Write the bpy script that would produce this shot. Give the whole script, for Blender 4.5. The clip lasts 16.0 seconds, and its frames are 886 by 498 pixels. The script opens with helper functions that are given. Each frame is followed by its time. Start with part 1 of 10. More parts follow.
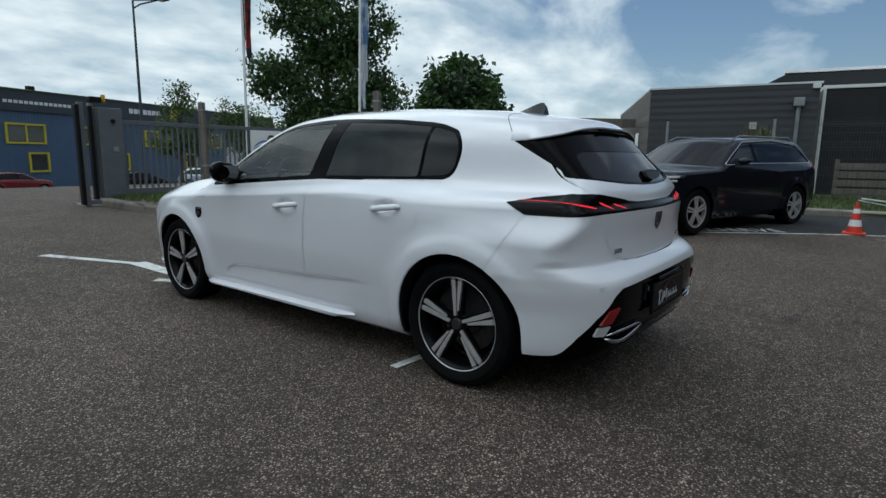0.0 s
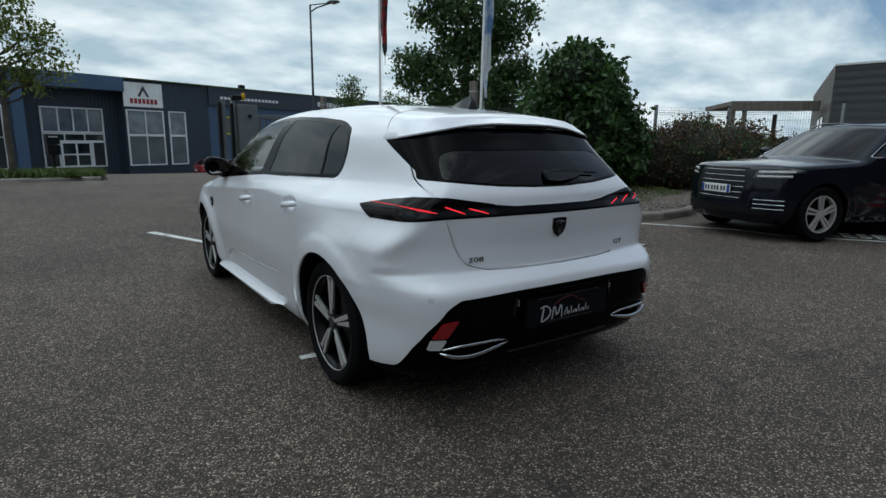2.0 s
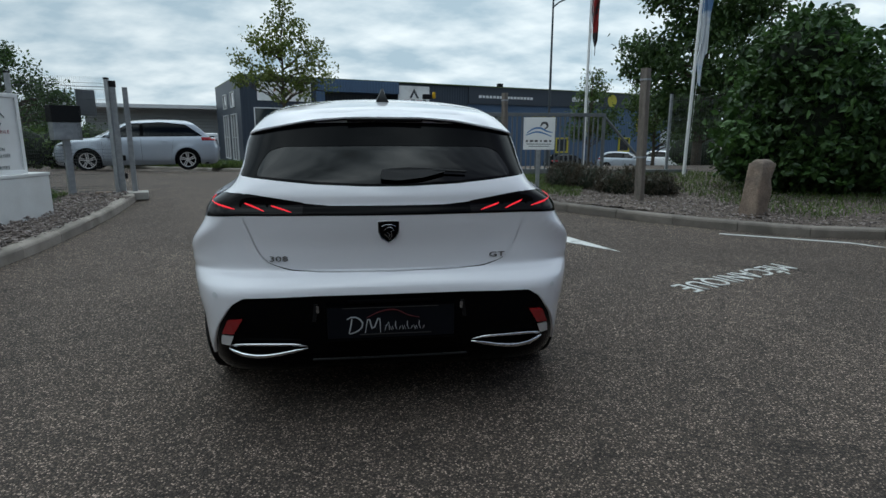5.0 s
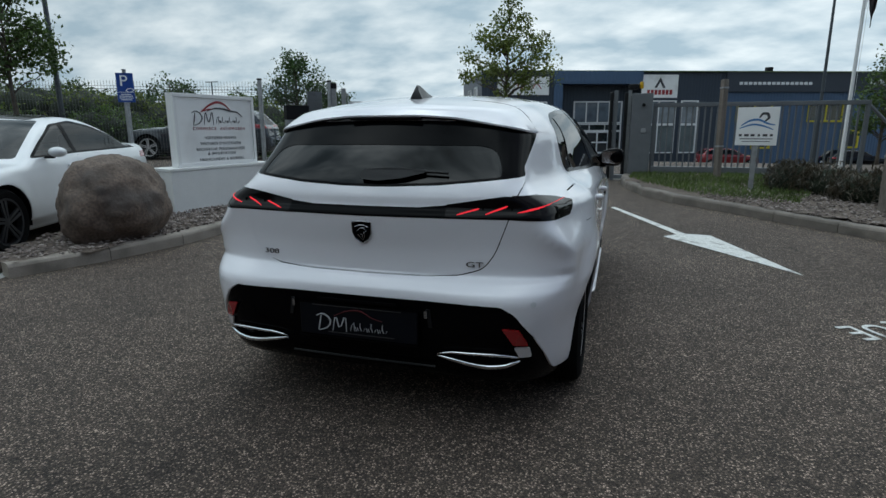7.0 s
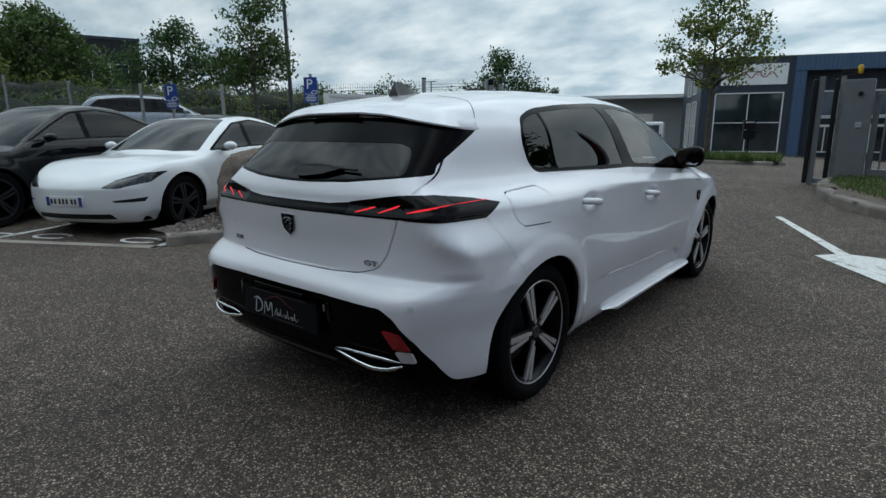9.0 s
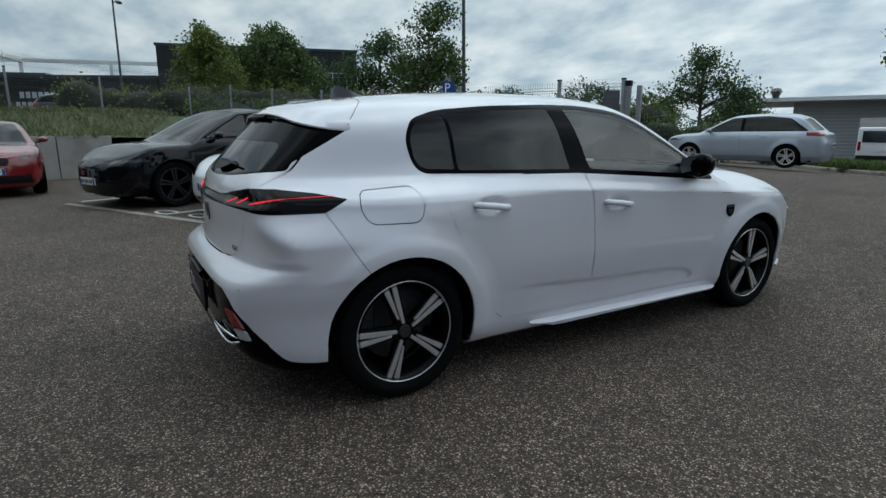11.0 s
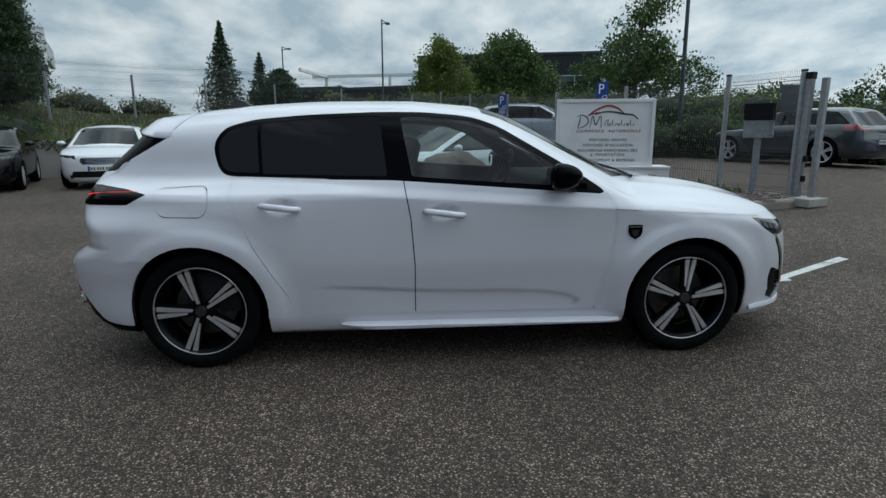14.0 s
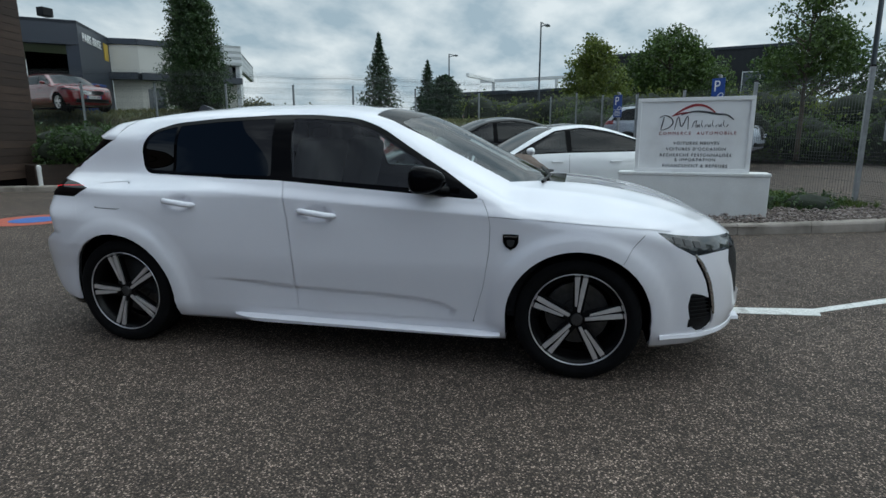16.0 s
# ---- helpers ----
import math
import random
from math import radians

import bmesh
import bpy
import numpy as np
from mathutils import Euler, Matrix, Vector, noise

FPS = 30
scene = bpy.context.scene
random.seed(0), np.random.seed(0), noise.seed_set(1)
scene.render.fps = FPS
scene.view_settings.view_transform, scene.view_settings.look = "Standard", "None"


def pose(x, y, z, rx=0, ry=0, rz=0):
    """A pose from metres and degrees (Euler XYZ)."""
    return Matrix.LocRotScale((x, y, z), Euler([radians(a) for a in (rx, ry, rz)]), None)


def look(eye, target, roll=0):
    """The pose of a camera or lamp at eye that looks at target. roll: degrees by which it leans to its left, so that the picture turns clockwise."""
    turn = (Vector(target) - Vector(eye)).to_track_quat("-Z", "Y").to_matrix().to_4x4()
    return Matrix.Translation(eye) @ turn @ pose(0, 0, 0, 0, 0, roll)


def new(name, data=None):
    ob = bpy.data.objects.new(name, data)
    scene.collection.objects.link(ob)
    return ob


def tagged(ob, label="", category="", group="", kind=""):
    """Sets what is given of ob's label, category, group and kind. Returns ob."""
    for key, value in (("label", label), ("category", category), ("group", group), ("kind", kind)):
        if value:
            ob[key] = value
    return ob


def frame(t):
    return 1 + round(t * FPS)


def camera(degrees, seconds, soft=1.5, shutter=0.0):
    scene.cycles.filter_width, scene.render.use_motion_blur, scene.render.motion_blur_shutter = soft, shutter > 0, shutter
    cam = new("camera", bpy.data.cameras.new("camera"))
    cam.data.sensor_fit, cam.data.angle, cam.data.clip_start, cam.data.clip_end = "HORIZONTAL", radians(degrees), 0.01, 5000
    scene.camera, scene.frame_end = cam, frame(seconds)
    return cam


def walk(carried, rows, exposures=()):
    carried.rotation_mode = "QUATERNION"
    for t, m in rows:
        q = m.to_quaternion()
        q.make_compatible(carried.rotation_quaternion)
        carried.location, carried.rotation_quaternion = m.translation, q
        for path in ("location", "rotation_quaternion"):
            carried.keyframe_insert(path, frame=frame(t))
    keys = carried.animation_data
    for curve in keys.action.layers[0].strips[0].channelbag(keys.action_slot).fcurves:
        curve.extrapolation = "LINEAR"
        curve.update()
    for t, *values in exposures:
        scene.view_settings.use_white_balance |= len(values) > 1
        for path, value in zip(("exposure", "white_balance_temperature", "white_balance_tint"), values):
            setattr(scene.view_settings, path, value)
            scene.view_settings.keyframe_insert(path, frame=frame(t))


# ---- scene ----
cam = camera(76.9, 16.0)
PATH = [
    (0, (-3.024, -2.93, 1.143), (-1.467, -1.718, 0.814), 0.7),
    (0.5, (-2.812, -3.163, 1.148), (-1.344, -1.848, 0.807), 0.8),
    (1, (-2.56, -3.409, 1.154), (-1.193, -1.99, 0.811), 0.7),
    (1.5, (-2.244, -3.645, 1.192), (-1.002, -2.12, 0.832), 0.6),
    (2, (-1.914, -3.859, 1.212), (-0.807, -2.236, 0.834), 0.5),
    (2.5, (-1.569, -4.055, 1.221), (-0.61, -2.345, 0.83), 0.4),
    (3, (-1.24, -4.212, 1.222), (-0.415, -2.432, 0.831), 0.4),
    (5.3, (0.097, -4.344, 1.22), (0.232, -2.389, 0.819), 0.1),
    (5.5, (0.209, -4.318, 1.221), (0.259, -2.36, 0.819), 0.1),
    (6, (0.483, -4.268, 1.226), (0.313, -2.316, 0.823), 0.0),
    (6.5, (0.754, -4.188, 1.238), (0.362, -2.27, 0.828), -0.1),
    (7, (1.001, -4.096, 1.243), (0.419, -2.23, 0.821), -0.2),
    (7.5, (1.254, -3.988, 1.252), (0.5, -2.187, 0.817), -0.2),
    (8, (1.532, -3.854, 1.254), (0.604, -2.139, 0.811), -0.4),
    (8.5, (1.795, -3.681, 1.247), (0.711, -2.058, 0.809), -0.4),
    (9, (2.054, -3.47, 1.24), (0.822, -1.955, 0.808), -0.5),
    (9.5, (2.304, -3.257, 1.223), (0.941, -1.856, 0.8), -0.5),
    (9.7, (2.405, -3.168, 1.218), (0.99, -1.818, 0.8), -0.5),
    (11.8, (3.355, -1.897, 1.228), (1.555, -1.132, 0.807), -0.0),
    (12, (3.42, -1.764, 1.225), (1.596, -1.059, 0.807), -0.1),
    (12.5, (3.567, -1.418, 1.233), (1.698, -0.842, 0.816), -0.1),
    (13, (3.676, -1.057, 1.24), (1.77, -0.615, 0.826), -0.2),
    (13.5, (3.75, -0.675, 1.248), (1.816, -0.372, 0.835), -0.2),
    (14, (3.795, -0.283, 1.247), (1.844, -0.124, 0.837), -0.2),
    (14.5, (3.804, 0.11, 1.243), (1.845, 0.121, 0.839), -0.2),
    (15, (3.785, 0.495, 1.233), (1.829, 0.367, 0.835), -0.3),
    (15.5, (3.731, 0.883, 1.231), (1.789, 0.614, 0.835), -0.3),
    (16, (3.642, 1.277, 1.232), (1.731, 0.843, 0.836), -0.3),
]
walk(cam, [(t, look(eye, target, roll)) for t, eye, target, roll in PATH], exposures=[(0.0, -0.03, 6310.0, 4.5), (3.0, -0.02, 6310.0, 4.5), (5.5, 0.07, 6310.0, 4.5), (6.5, 0.01, 6310.0, 4.5), (9.0, 0.06, 6310.0, 4.5), (13.0, 0.03, 6310.0, 4.5), (16.0, 0.20, 6310.0, 4.5)])

# ---- world and sun ----
world = bpy.data.worlds.new("world")
scene.world = world
world.use_nodes = True


def build_sky():
    nt = world.node_tree
    nt.nodes.clear()
    nd, ln = nt.nodes.new, nt.links.new
    out, bg = nd("ShaderNodeOutputWorld"), nd("ShaderNodeBackground")
    sky = nd("ShaderNodeTexSky")
    sky.sky_type, sky.sun_disc = "NISHITA", False
    sky.sun_elevation, sky.sun_rotation = radians(SUN_UP), radians(SUN_TURN)
    sky.air_density, sky.dust_density, sky.ozone_density = 1.0, 0.15, 3.0
    co, sep = nd("ShaderNodeTexCoord"), nd("ShaderNodeSeparateXYZ")
    ln(co.outputs["Generated"], sep.inputs[0])
    # cloud layer: directions flattened onto a plane overhead
    zz = nd("ShaderNodeMath"); zz.operation = "MAXIMUM"; zz.inputs[1].default_value = 0.02
    ln(sep.outputs["Z"], zz.inputs[0])
    za = nd("ShaderNodeMath"); za.operation = "ADD"; za.inputs[1].default_value = 0.30
    ln(zz.outputs[0], za.inputs[0])
    dx, dy = nd("ShaderNodeMath"), nd("ShaderNodeMath")
    for d, k in ((dx, "X"), (dy, "Y")):
        d.operation = "DIVIDE"
        ln(sep.outputs[k], d.inputs[0]); ln(za.outputs[0], d.inputs[1])
    cmb = nd("ShaderNodeCombineXYZ")
    ln(dx.outputs[0], cmb.inputs[0]); ln(dy.outputs[0], cmb.inputs[1])
    mp = nd("ShaderNodeMapping"); mp.inputs["Scale"].default_value = (0.75, 1.0, 1); mp.inputs["Rotation"].default_value = (0, 0, 0.9)
    mp.inputs["Location"].default_value = (1.7, 0.4, 0)
    ln(cmb.outputs[0], mp.inputs[0])
    n1 = nd("ShaderNodeTexNoise"); n1.inputs["Scale"].default_value = 1.9; n1.inputs["Detail"].default_value = 9; n1.inputs["Roughness"].default_value = 0.56; n1.inputs["Distortion"].default_value = 0.5
    n2 = nd("ShaderNodeTexNoise"); n2.inputs["Scale"].default_value = 4.4; n2.inputs["Detail"].default_value = 7; n2.inputs["Roughness"].default_value = 0.52
    ln(mp.outputs[0], n1.inputs["Vector"]); ln(mp.outputs[0], n2.inputs["Vector"])
    # clearer towards +x -y, closed cover elsewhere
    dirv = nd("ShaderNodeVectorMath"); dirv.operation = "DOT_PRODUCT"; dirv.inputs[1].default_value = (0.80, -0.32, 0.50)
    ln(co.outputs["Generated"], dirv.inputs[0])
    cov = nd("ShaderNodeMapRange"); cov.inputs[1].default_value = 0.42; cov.inputs[2].default_value = 0.78; cov.inputs[3].default_value = 0.34; cov.inputs[4].default_value = -0.05
    ln(dirv.outputs["Value"], cov.inputs[0])
    add = nd("ShaderNodeMath"); add.operation = "ADD"
    ln(n1.outputs["Fac"], add.inputs[0]); ln(cov.outputs[0], add.inputs[1])
    rmp = nd("ShaderNodeValToRGB")
    rmp.color_ramp.elements[0].position, rmp.color_ramp.elements[1].position = 0.47, 0.66
    ln(add.outputs[0], rmp.inputs[0])
    cc = nd("ShaderNodeValToRGB")
    cc.color_ramp.elements[0].position, cc.color_ramp.elements[1].position = 0.36, 0.68
    cc.color_ramp.elements[0].color = (*CLOUD_LOW, 1)
    cc.color_ramp.elements[1].color = (*CLOUD_HIGH, 1)
    ln(n2.outputs["Fac"], cc.inputs[0])
    cs = nd("ShaderNodeVectorMath"); cs.operation = "SCALE"; cs.inputs["Scale"].default_value = 1.0 / SKY_STRENGTH
    ln(cc.outputs[0], cs.inputs[0])
    # clouds towards the sun are brighter
    sd = nd("ShaderNodeVectorMath"); sd.operation = "DOT_PRODUCT"; sd.inputs[1].default_value = (math.sin(radians(SUN_TURN)), math.cos(radians(SUN_TURN)), 0.0)
    ln(co.outputs["Generated"], sd.inputs[0])
    br = nd("ShaderNodeMapRange"); br.inputs[1].default_value = -1.0; br.inputs[2].default_value = 0.8; br.inputs[3].default_value = 0.76 / SKY_STRENGTH; br.inputs[4].default_value = 1.10 / SKY_STRENGTH
    ln(sd.outputs["Value"], br.inputs[0])
    # an overcast sky is brighter overhead than at the horizon
    ov = nd("ShaderNodeMapRange"); ov.interpolation_type = "SMOOTHSTEP"; ov.inputs[1].default_value = 0.25; ov.inputs[2].default_value = 0.95; ov.inputs[3].default_value = 1.0; ov.inputs[4].default_value = 2.30
    ln(sep.outputs["Z"], ov.inputs[0])
    bo = nd("ShaderNodeMath"); bo.operation = "MULTIPLY"
    ln(br.outputs[0], bo.inputs[0]); ln(ov.outputs[0], bo.inputs[1])
    # cloud relief is stronger overhead, where the cover is near
    rl = nd("ShaderNodeMapRange"); rl.interpolation_type = "SMOOTHSTEP"; rl.inputs[1].default_value = 0.35; rl.inputs[2].default_value = 0.9; rl.inputs[3].default_value = 0.0; rl.inputs[4].default_value = 3.4
    ln(sep.outputs["Z"], rl.inputs[0])
    rc = nd("ShaderNodeMath"); rc.operation = "SUBTRACT"; rc.inputs[1].default_value = 0.5
    ln(n2.outputs["Fac"], rc.inputs[0])
    rm = nd("ShaderNodeMath"); rm.operation = "MULTIPLY_ADD"; rm.inputs[2].default_value = 1.0
    ln(rc.outputs[0], rm.inputs[0]); ln(rl.outputs[0], rm.inputs[1])
    rx = nd("ShaderNodeMath"); rx.operation = "MAXIMUM"; rx.inputs[1].default_value = 0.15
    ln(rm.outputs[0], rx.inputs[0])
    bq = nd("ShaderNodeMath"); bq.operation = "MULTIPLY"
    ln(bo.outputs[0], bq.inputs[0]); ln(rx.outputs[0], bq.inputs[1]); ln(bq.outputs[0], cs.inputs["Scale"])
    mix = nd("ShaderNodeMix"); mix.data_type = "RGBA"
    dim = nd("ShaderNodeVectorMath"); dim.operation = "SCALE"; dim.inputs["Scale"].default_value = 0.62
    ln(sky.outputs[0], dim.inputs[0])
    ln(rmp.outputs[0], mix.inputs[0]); ln(dim.outputs[0], mix.inputs[6]); ln(cs.outputs[0], mix.inputs[7])
    ln(mix.outputs[2], bg.inputs[0]); bg.inputs[1].default_value = SKY_STRENGTH
    ln(bg.outputs[0], out.inputs[0])


SUN_UP, SUN_TURN, SKY_STRENGTH = 58.0, 56.0, 0.10
CLOUD_LOW, CLOUD_HIGH = (0.41, 0.52, 0.61), (0.83, 0.885, 0.925)
build_sky()
sun = bpy.data.lights.new("sun", "SUN")
sun.energy, sun.angle, sun.color = 0.44, radians(110), (1.0, 0.95, 0.88)
sun_ob = new("sun", sun)
_a = radians(SUN_TURN)
sun_ob.matrix_world = look((0, 0, 30), (-math.sin(_a) * 20, -math.cos(_a) * 20, 30 - 20 * math.tan(radians(SUN_UP))))
scene.view_settings.exposure = 0.0

# ---- materials ----
def mat(name, color, rough=0.6, metal=0.0, vary=0.0, scale=8.0, fine=0.0, fine_scale=90.0, bump=0.0, bump_scale=60.0, rough_var=0.0,
        coat=0.0, island=0.0, stain=None, stain_scale=0.7, ior=1.5, spec=0.5, stretch=(1, 1, 1)):
    m = bpy.data.materials.new(name)
    m.use_nodes = True
    nt = m.node_tree
    nd, ln = nt.nodes.new, nt.links.new
    b = nt.nodes["Principled BSDF"]
    b.inputs["Base Color"].default_value = (*color, 1)
    b.inputs["Roughness"].default_value, b.inputs["Metallic"].default_value = rough, metal
    b.inputs["IOR"].default_value = ior
    b.inputs["Specular IOR Level"].default_value = spec
    b.inputs["Coat Weight"].default_value, b.inputs["Coat Roughness"].default_value = coat, 0.03
    if vary or fine or bump or rough_var or stain or island:
        co = nd("ShaderNodeTexCoord")
        mp = nd("ShaderNodeMapping")
        mp.inputs["Scale"].default_value = stretch
        ln(co.outputs["Object"], mp.inputs[0])

        def noise_at(s, detail=4.0):
            n = nd("ShaderNodeTexNoise")
            n.inputs["Scale"].default_value, n.inputs["Detail"].default_value = s, detail
            ln(mp.outputs[0], n.inputs["Vector"])
            return n.outputs["Fac"]

        col = None

        def scaled(prev, fac, amount):
            r = nd("ShaderNodeMapRange")
            r.inputs[1].default_value, r.inputs[2].default_value = 0.3, 0.7
            r.inputs[3].default_value, r.inputs[4].default_value = 1 - amount, 1 + amount
            ln(fac, r.inputs[0])
            h = nd("ShaderNodeVectorMath")
            h.operation = "SCALE"
            if prev is None:
                h.inputs[0].default_value = color
            else:
                ln(prev, h.inputs[0])
            ln(r.outputs[0], h.inputs["Scale"])
            return h.outputs[0]

        if vary:
            col = scaled(col, noise_at(scale), vary)
        if fine:
            col = scaled(col, noise_at(fine_scale, 2.0), fine)
        if island:
            oi = nd("ShaderNodeObjectInfo")
            col = scaled(col, oi.outputs["Random"], island)
        if stain:
            r = nd("ShaderNodeValToRGB")
            r.color_ramp.elements[0].position, r.color_ramp.elements[1].position = 0.5, 0.68
            ln(noise_at(stain_scale, 6.0), r.inputs[0])
            mx = nd("ShaderNodeMix"); mx.data_type = "RGBA"
            mx.inputs[7].default_value = (*stain, 1)
            if col is None:
                mx.inputs[6].default_value = (*color, 1)
            else:
                ln(col, mx.inputs[6])
            ln(r.outputs[0], mx.inputs[0])
            col = mx.outputs[2]
        if col is not None:
            ln(col, b.inputs["Base Color"])
        if rough_var:
            r = nd("ShaderNodeMapRange")
            r.inputs[3].default_value, r.inputs[4].default_value = max(0.02, rough - rough_var), min(1, rough + rough_var)
            ln(noise_at(scale * 1.7), r.inputs[0]); ln(r.outputs[0], b.inputs["Roughness"])
        if bump:
            bn = nd("ShaderNodeBump")
            bn.inputs["Strength"].default_value, bn.inputs["Distance"].default_value = min(1, bump), 0.01
            ln(noise_at(bump_scale, 5.0), bn.inputs["Height"]); ln(bn.outputs[0], b.inputs["Normal"])
    return m


def glass_mat(name, tint, ior=1.40, rough=0.0):
    """A thin pane: mostly see-through, tinted, with a Fresnel gloss on top."""
    m = bpy.data.materials.new(name)
    m.use_nodes = True
    nt = m.node_tree
    nd, ln = nt.nodes.new, nt.links.new
    nt.nodes.clear()
    out = nd("ShaderNodeOutputMaterial")
    tr, gl, mx, fr = nd("ShaderNodeBsdfTransparent"), nd("ShaderNodeBsdfGlossy"), nd("ShaderNodeMixShader"), nd("ShaderNodeFresnel")
    tr.inputs[0].default_value = (*tint, 1)
    gl.inputs["Roughness"].default_value = rough
    fr.inputs[0].default_value = ior
    ln(fr.outputs[0], mx.inputs[0]); ln(tr.outputs[0], mx.inputs[1]); ln(gl.outputs[0], mx.inputs[2]); ln(mx.outputs[0], out.inputs[0])
    return m


def asphalt_mat(name, base, light, speck=0.5):
    m = bpy.data.materials.new(name)
    m.use_nodes = True
    nt = m.node_tree
    nd, ln = nt.nodes.new, nt.links.new
    b = nt.nodes["Principled BSDF"]
    co = nd("ShaderNodeTexCoord")
    vo = nd("ShaderNodeTexVoronoi"); vo.inputs["Scale"].default_value = 150.0
    ln(co.outputs["Object"], vo.inputs["Vector"])
    sepc = nd("ShaderNodeSeparateColor"); ln(vo.outputs["Color"], sepc.inputs[0])
    r1 = nd("ShaderNodeValToRGB")
    e = r1.color_ramp.elements
    e[0].position, e[0].color = 0.2, (*[c * 0.52 for c in base], 1)
    e[1].position, e[1].color = 0.97, (*[c * 1.3 for c in light], 1)
    k = e.new(0.72); k.color = (*base, 1)
    k = e.new(0.86); k.color = (*[(a + c) / 2 for a, c in zip(base, light)], 1)
    ln(sepc.outputs[0], r1.inputs[0])
    # pores between the chippings
    r2 = nd("ShaderNodeMapRange"); r2.inputs[1].default_value = 0.25; r2.inputs[2].default_value = 0.75; r2.inputs[3].default_value = 1.15; r2.inputs[4].default_value = 0.30
    ln(vo.outputs["Distance"], r2.inputs[0])
    n1 = nd("ShaderNodeTexNoise"); n1.inputs["Scale"].default_value = 0.55; n1.inputs["Detail"].default_value = 7
    n2 = nd("ShaderNodeTexNoise"); n2.inputs["Scale"].default_value = 7.0; n2.inputs["Detail"].default_value = 5
    n3 = nd("ShaderNodeTexNoise"); n3.inputs["Scale"].default_value = 26.0; n3.inputs["Detail"].default_value = 3
    val = None
    for n, a in ((n1, 0.22), (n2, 0.16), (n3, 0.22)):
        ln(co.outputs["Object"], n.inputs["Vector"])
        q = nd("ShaderNodeMapRange"); q.inputs[1].default_value = 0.32; q.inputs[2].default_value = 0.68; q.inputs[3].default_value = 1 - a; q.inputs[4].default_value = 1 + a
        ln(n.outputs["Fac"], q.inputs[0])
        if val is None:
            val = q.outputs[0]
        else:
            mu = nd("ShaderNodeMath"); mu.operation = "MULTIPLY"
            ln(val, mu.inputs[0]); ln(q.outputs[0], mu.inputs[1]); val = mu.outputs[0]
    mu = nd("ShaderNodeMath"); mu.operation = "MULTIPLY"
    ln(val, mu.inputs[0]); ln(r2.outputs[0], mu.inputs[1])
    sc = nd("ShaderNodeVectorMath"); sc.operation = "SCALE"
    ln(r1.outputs[0], sc.inputs[0]); ln(mu.outputs[0], sc.inputs["Scale"])
    # thin cracks
    wv = nd("ShaderNodeTexVoronoi"); wv.feature = "DISTANCE_TO_EDGE"; wv.inputs["Scale"].default_value = 0.23
    wn = nd("ShaderNodeTexNoise"); wn.inputs["Scale"].default_value = 1.6; wn.inputs["Detail"].default_value = 6
    ln(co.outputs["Object"], wn.inputs["Vector"])
    wa = nd("ShaderNodeVectorMath"); wa.operation = "MULTIPLY_ADD"; wa.inputs[1].default_value = (1.6, 1.6, 0)
    ln(wn.outputs["Color"], wa.inputs[0]); ln(co.outputs["Object"], wa.inputs[2]); ln(wa.outputs[0], wv.inputs["Vector"])
    cr = nd("ShaderNodeMapRange"); cr.inputs[1].default_value = 0.0; cr.inputs[2].default_value = 0.0035; cr.inputs[3].default_value = 0.5; cr.inputs[4].default_value = 1.0
    ln(wv.outputs["Distance"], cr.inputs[0])
    sd = nd("ShaderNodeVectorMath"); sd.operation = "SCALE"
    ln(sc.outputs[0], sd.inputs[0]); ln(cr.outputs[0], sd.inputs["Scale"])
    ln(sd.outputs[0], b.inputs["Base Color"])
    b.inputs["Roughness"].default_value = 0.82
    b.inputs["Specular IOR Level"].default_value = 0.35
    bp = nd("ShaderNodeBump"); bp.inputs["Strength"].default_value = 0.9; bp.inputs["Distance"].default_value = 0.006; bp.invert = True
    ln(vo.outputs["Distance"], bp.inputs["Height"]); ln(bp.outputs[0], b.inputs["Normal"])
    return m


M_ASPHALT = asphalt_mat("asphalt", (0.108, 0.081, 0.0635), (0.39, 0.30, 0.240))
M_ROAD = asphalt_mat("bay_asphalt", (0.035, 0.034, 0.035), (0.12, 0.12, 0.12))
M_PAINT = mat("pearl_white_paint", (0.775, 0.765, 0.805), 0.34, 0.0, vary=0.015, scale=3, coat=1.0, fine=0.03, fine_scale=900, spec=0.5)
M_BLACKGLOSS = mat("gloss_black", (0.002, 0.002, 0.0025), 0.12, spec=0.05)
M_BLACKPLASTIC = mat("black_plastic", (0.006, 0.006, 0.007), 0.5, vary=0.15, scale=30, bump=0.15, bump_scale=700, spec=0.25)
M_RUBBER = mat("tyre_rubber", (0.0055, 0.0055, 0.006), 0.8, vary=0.25, scale=14, fine=0.15, fine_scale=120, bump=0.2, bump_scale=260, spec=0.08)
M_DARK = mat("dark_cavity", (0.003, 0.003, 0.003), 0.95, spec=0.0)
M_ALLOY = mat("machined_alloy", (0.66, 0.64, 0.64), 0.30, 0.6, vary=0.08, scale=20)
M_RIMGREY = mat("rim_dark_grey", (0.035, 0.036, 0.039), 0.35, 0.3)
M_RIMBLACK = mat("rim_black", (0.003, 0.003, 0.0035), 0.3, spec=0.14)
M_CHROME = mat("chrome", (0.75, 0.76, 0.78), 0.08, 1.0)
M_DISC = mat("brake_disc", (0.10, 0.095, 0.09), 0.45, 0.7, vary=0.2, scale=30)
M_CLEAR = glass_mat("clear_glass", (0.78, 0.85, 0.84), 1.58)
M_SCREEN = glass_mat("windscreen_glass", (0.62, 0.70, 0.69), 1.62)
M_TINT = glass_mat("privacy_glass", (0.008, 0.0082, 0.009), 1.48)
M_REARGLASS = glass_mat("tinted_glass", (0.007, 0.0072, 0.008), 1.40)
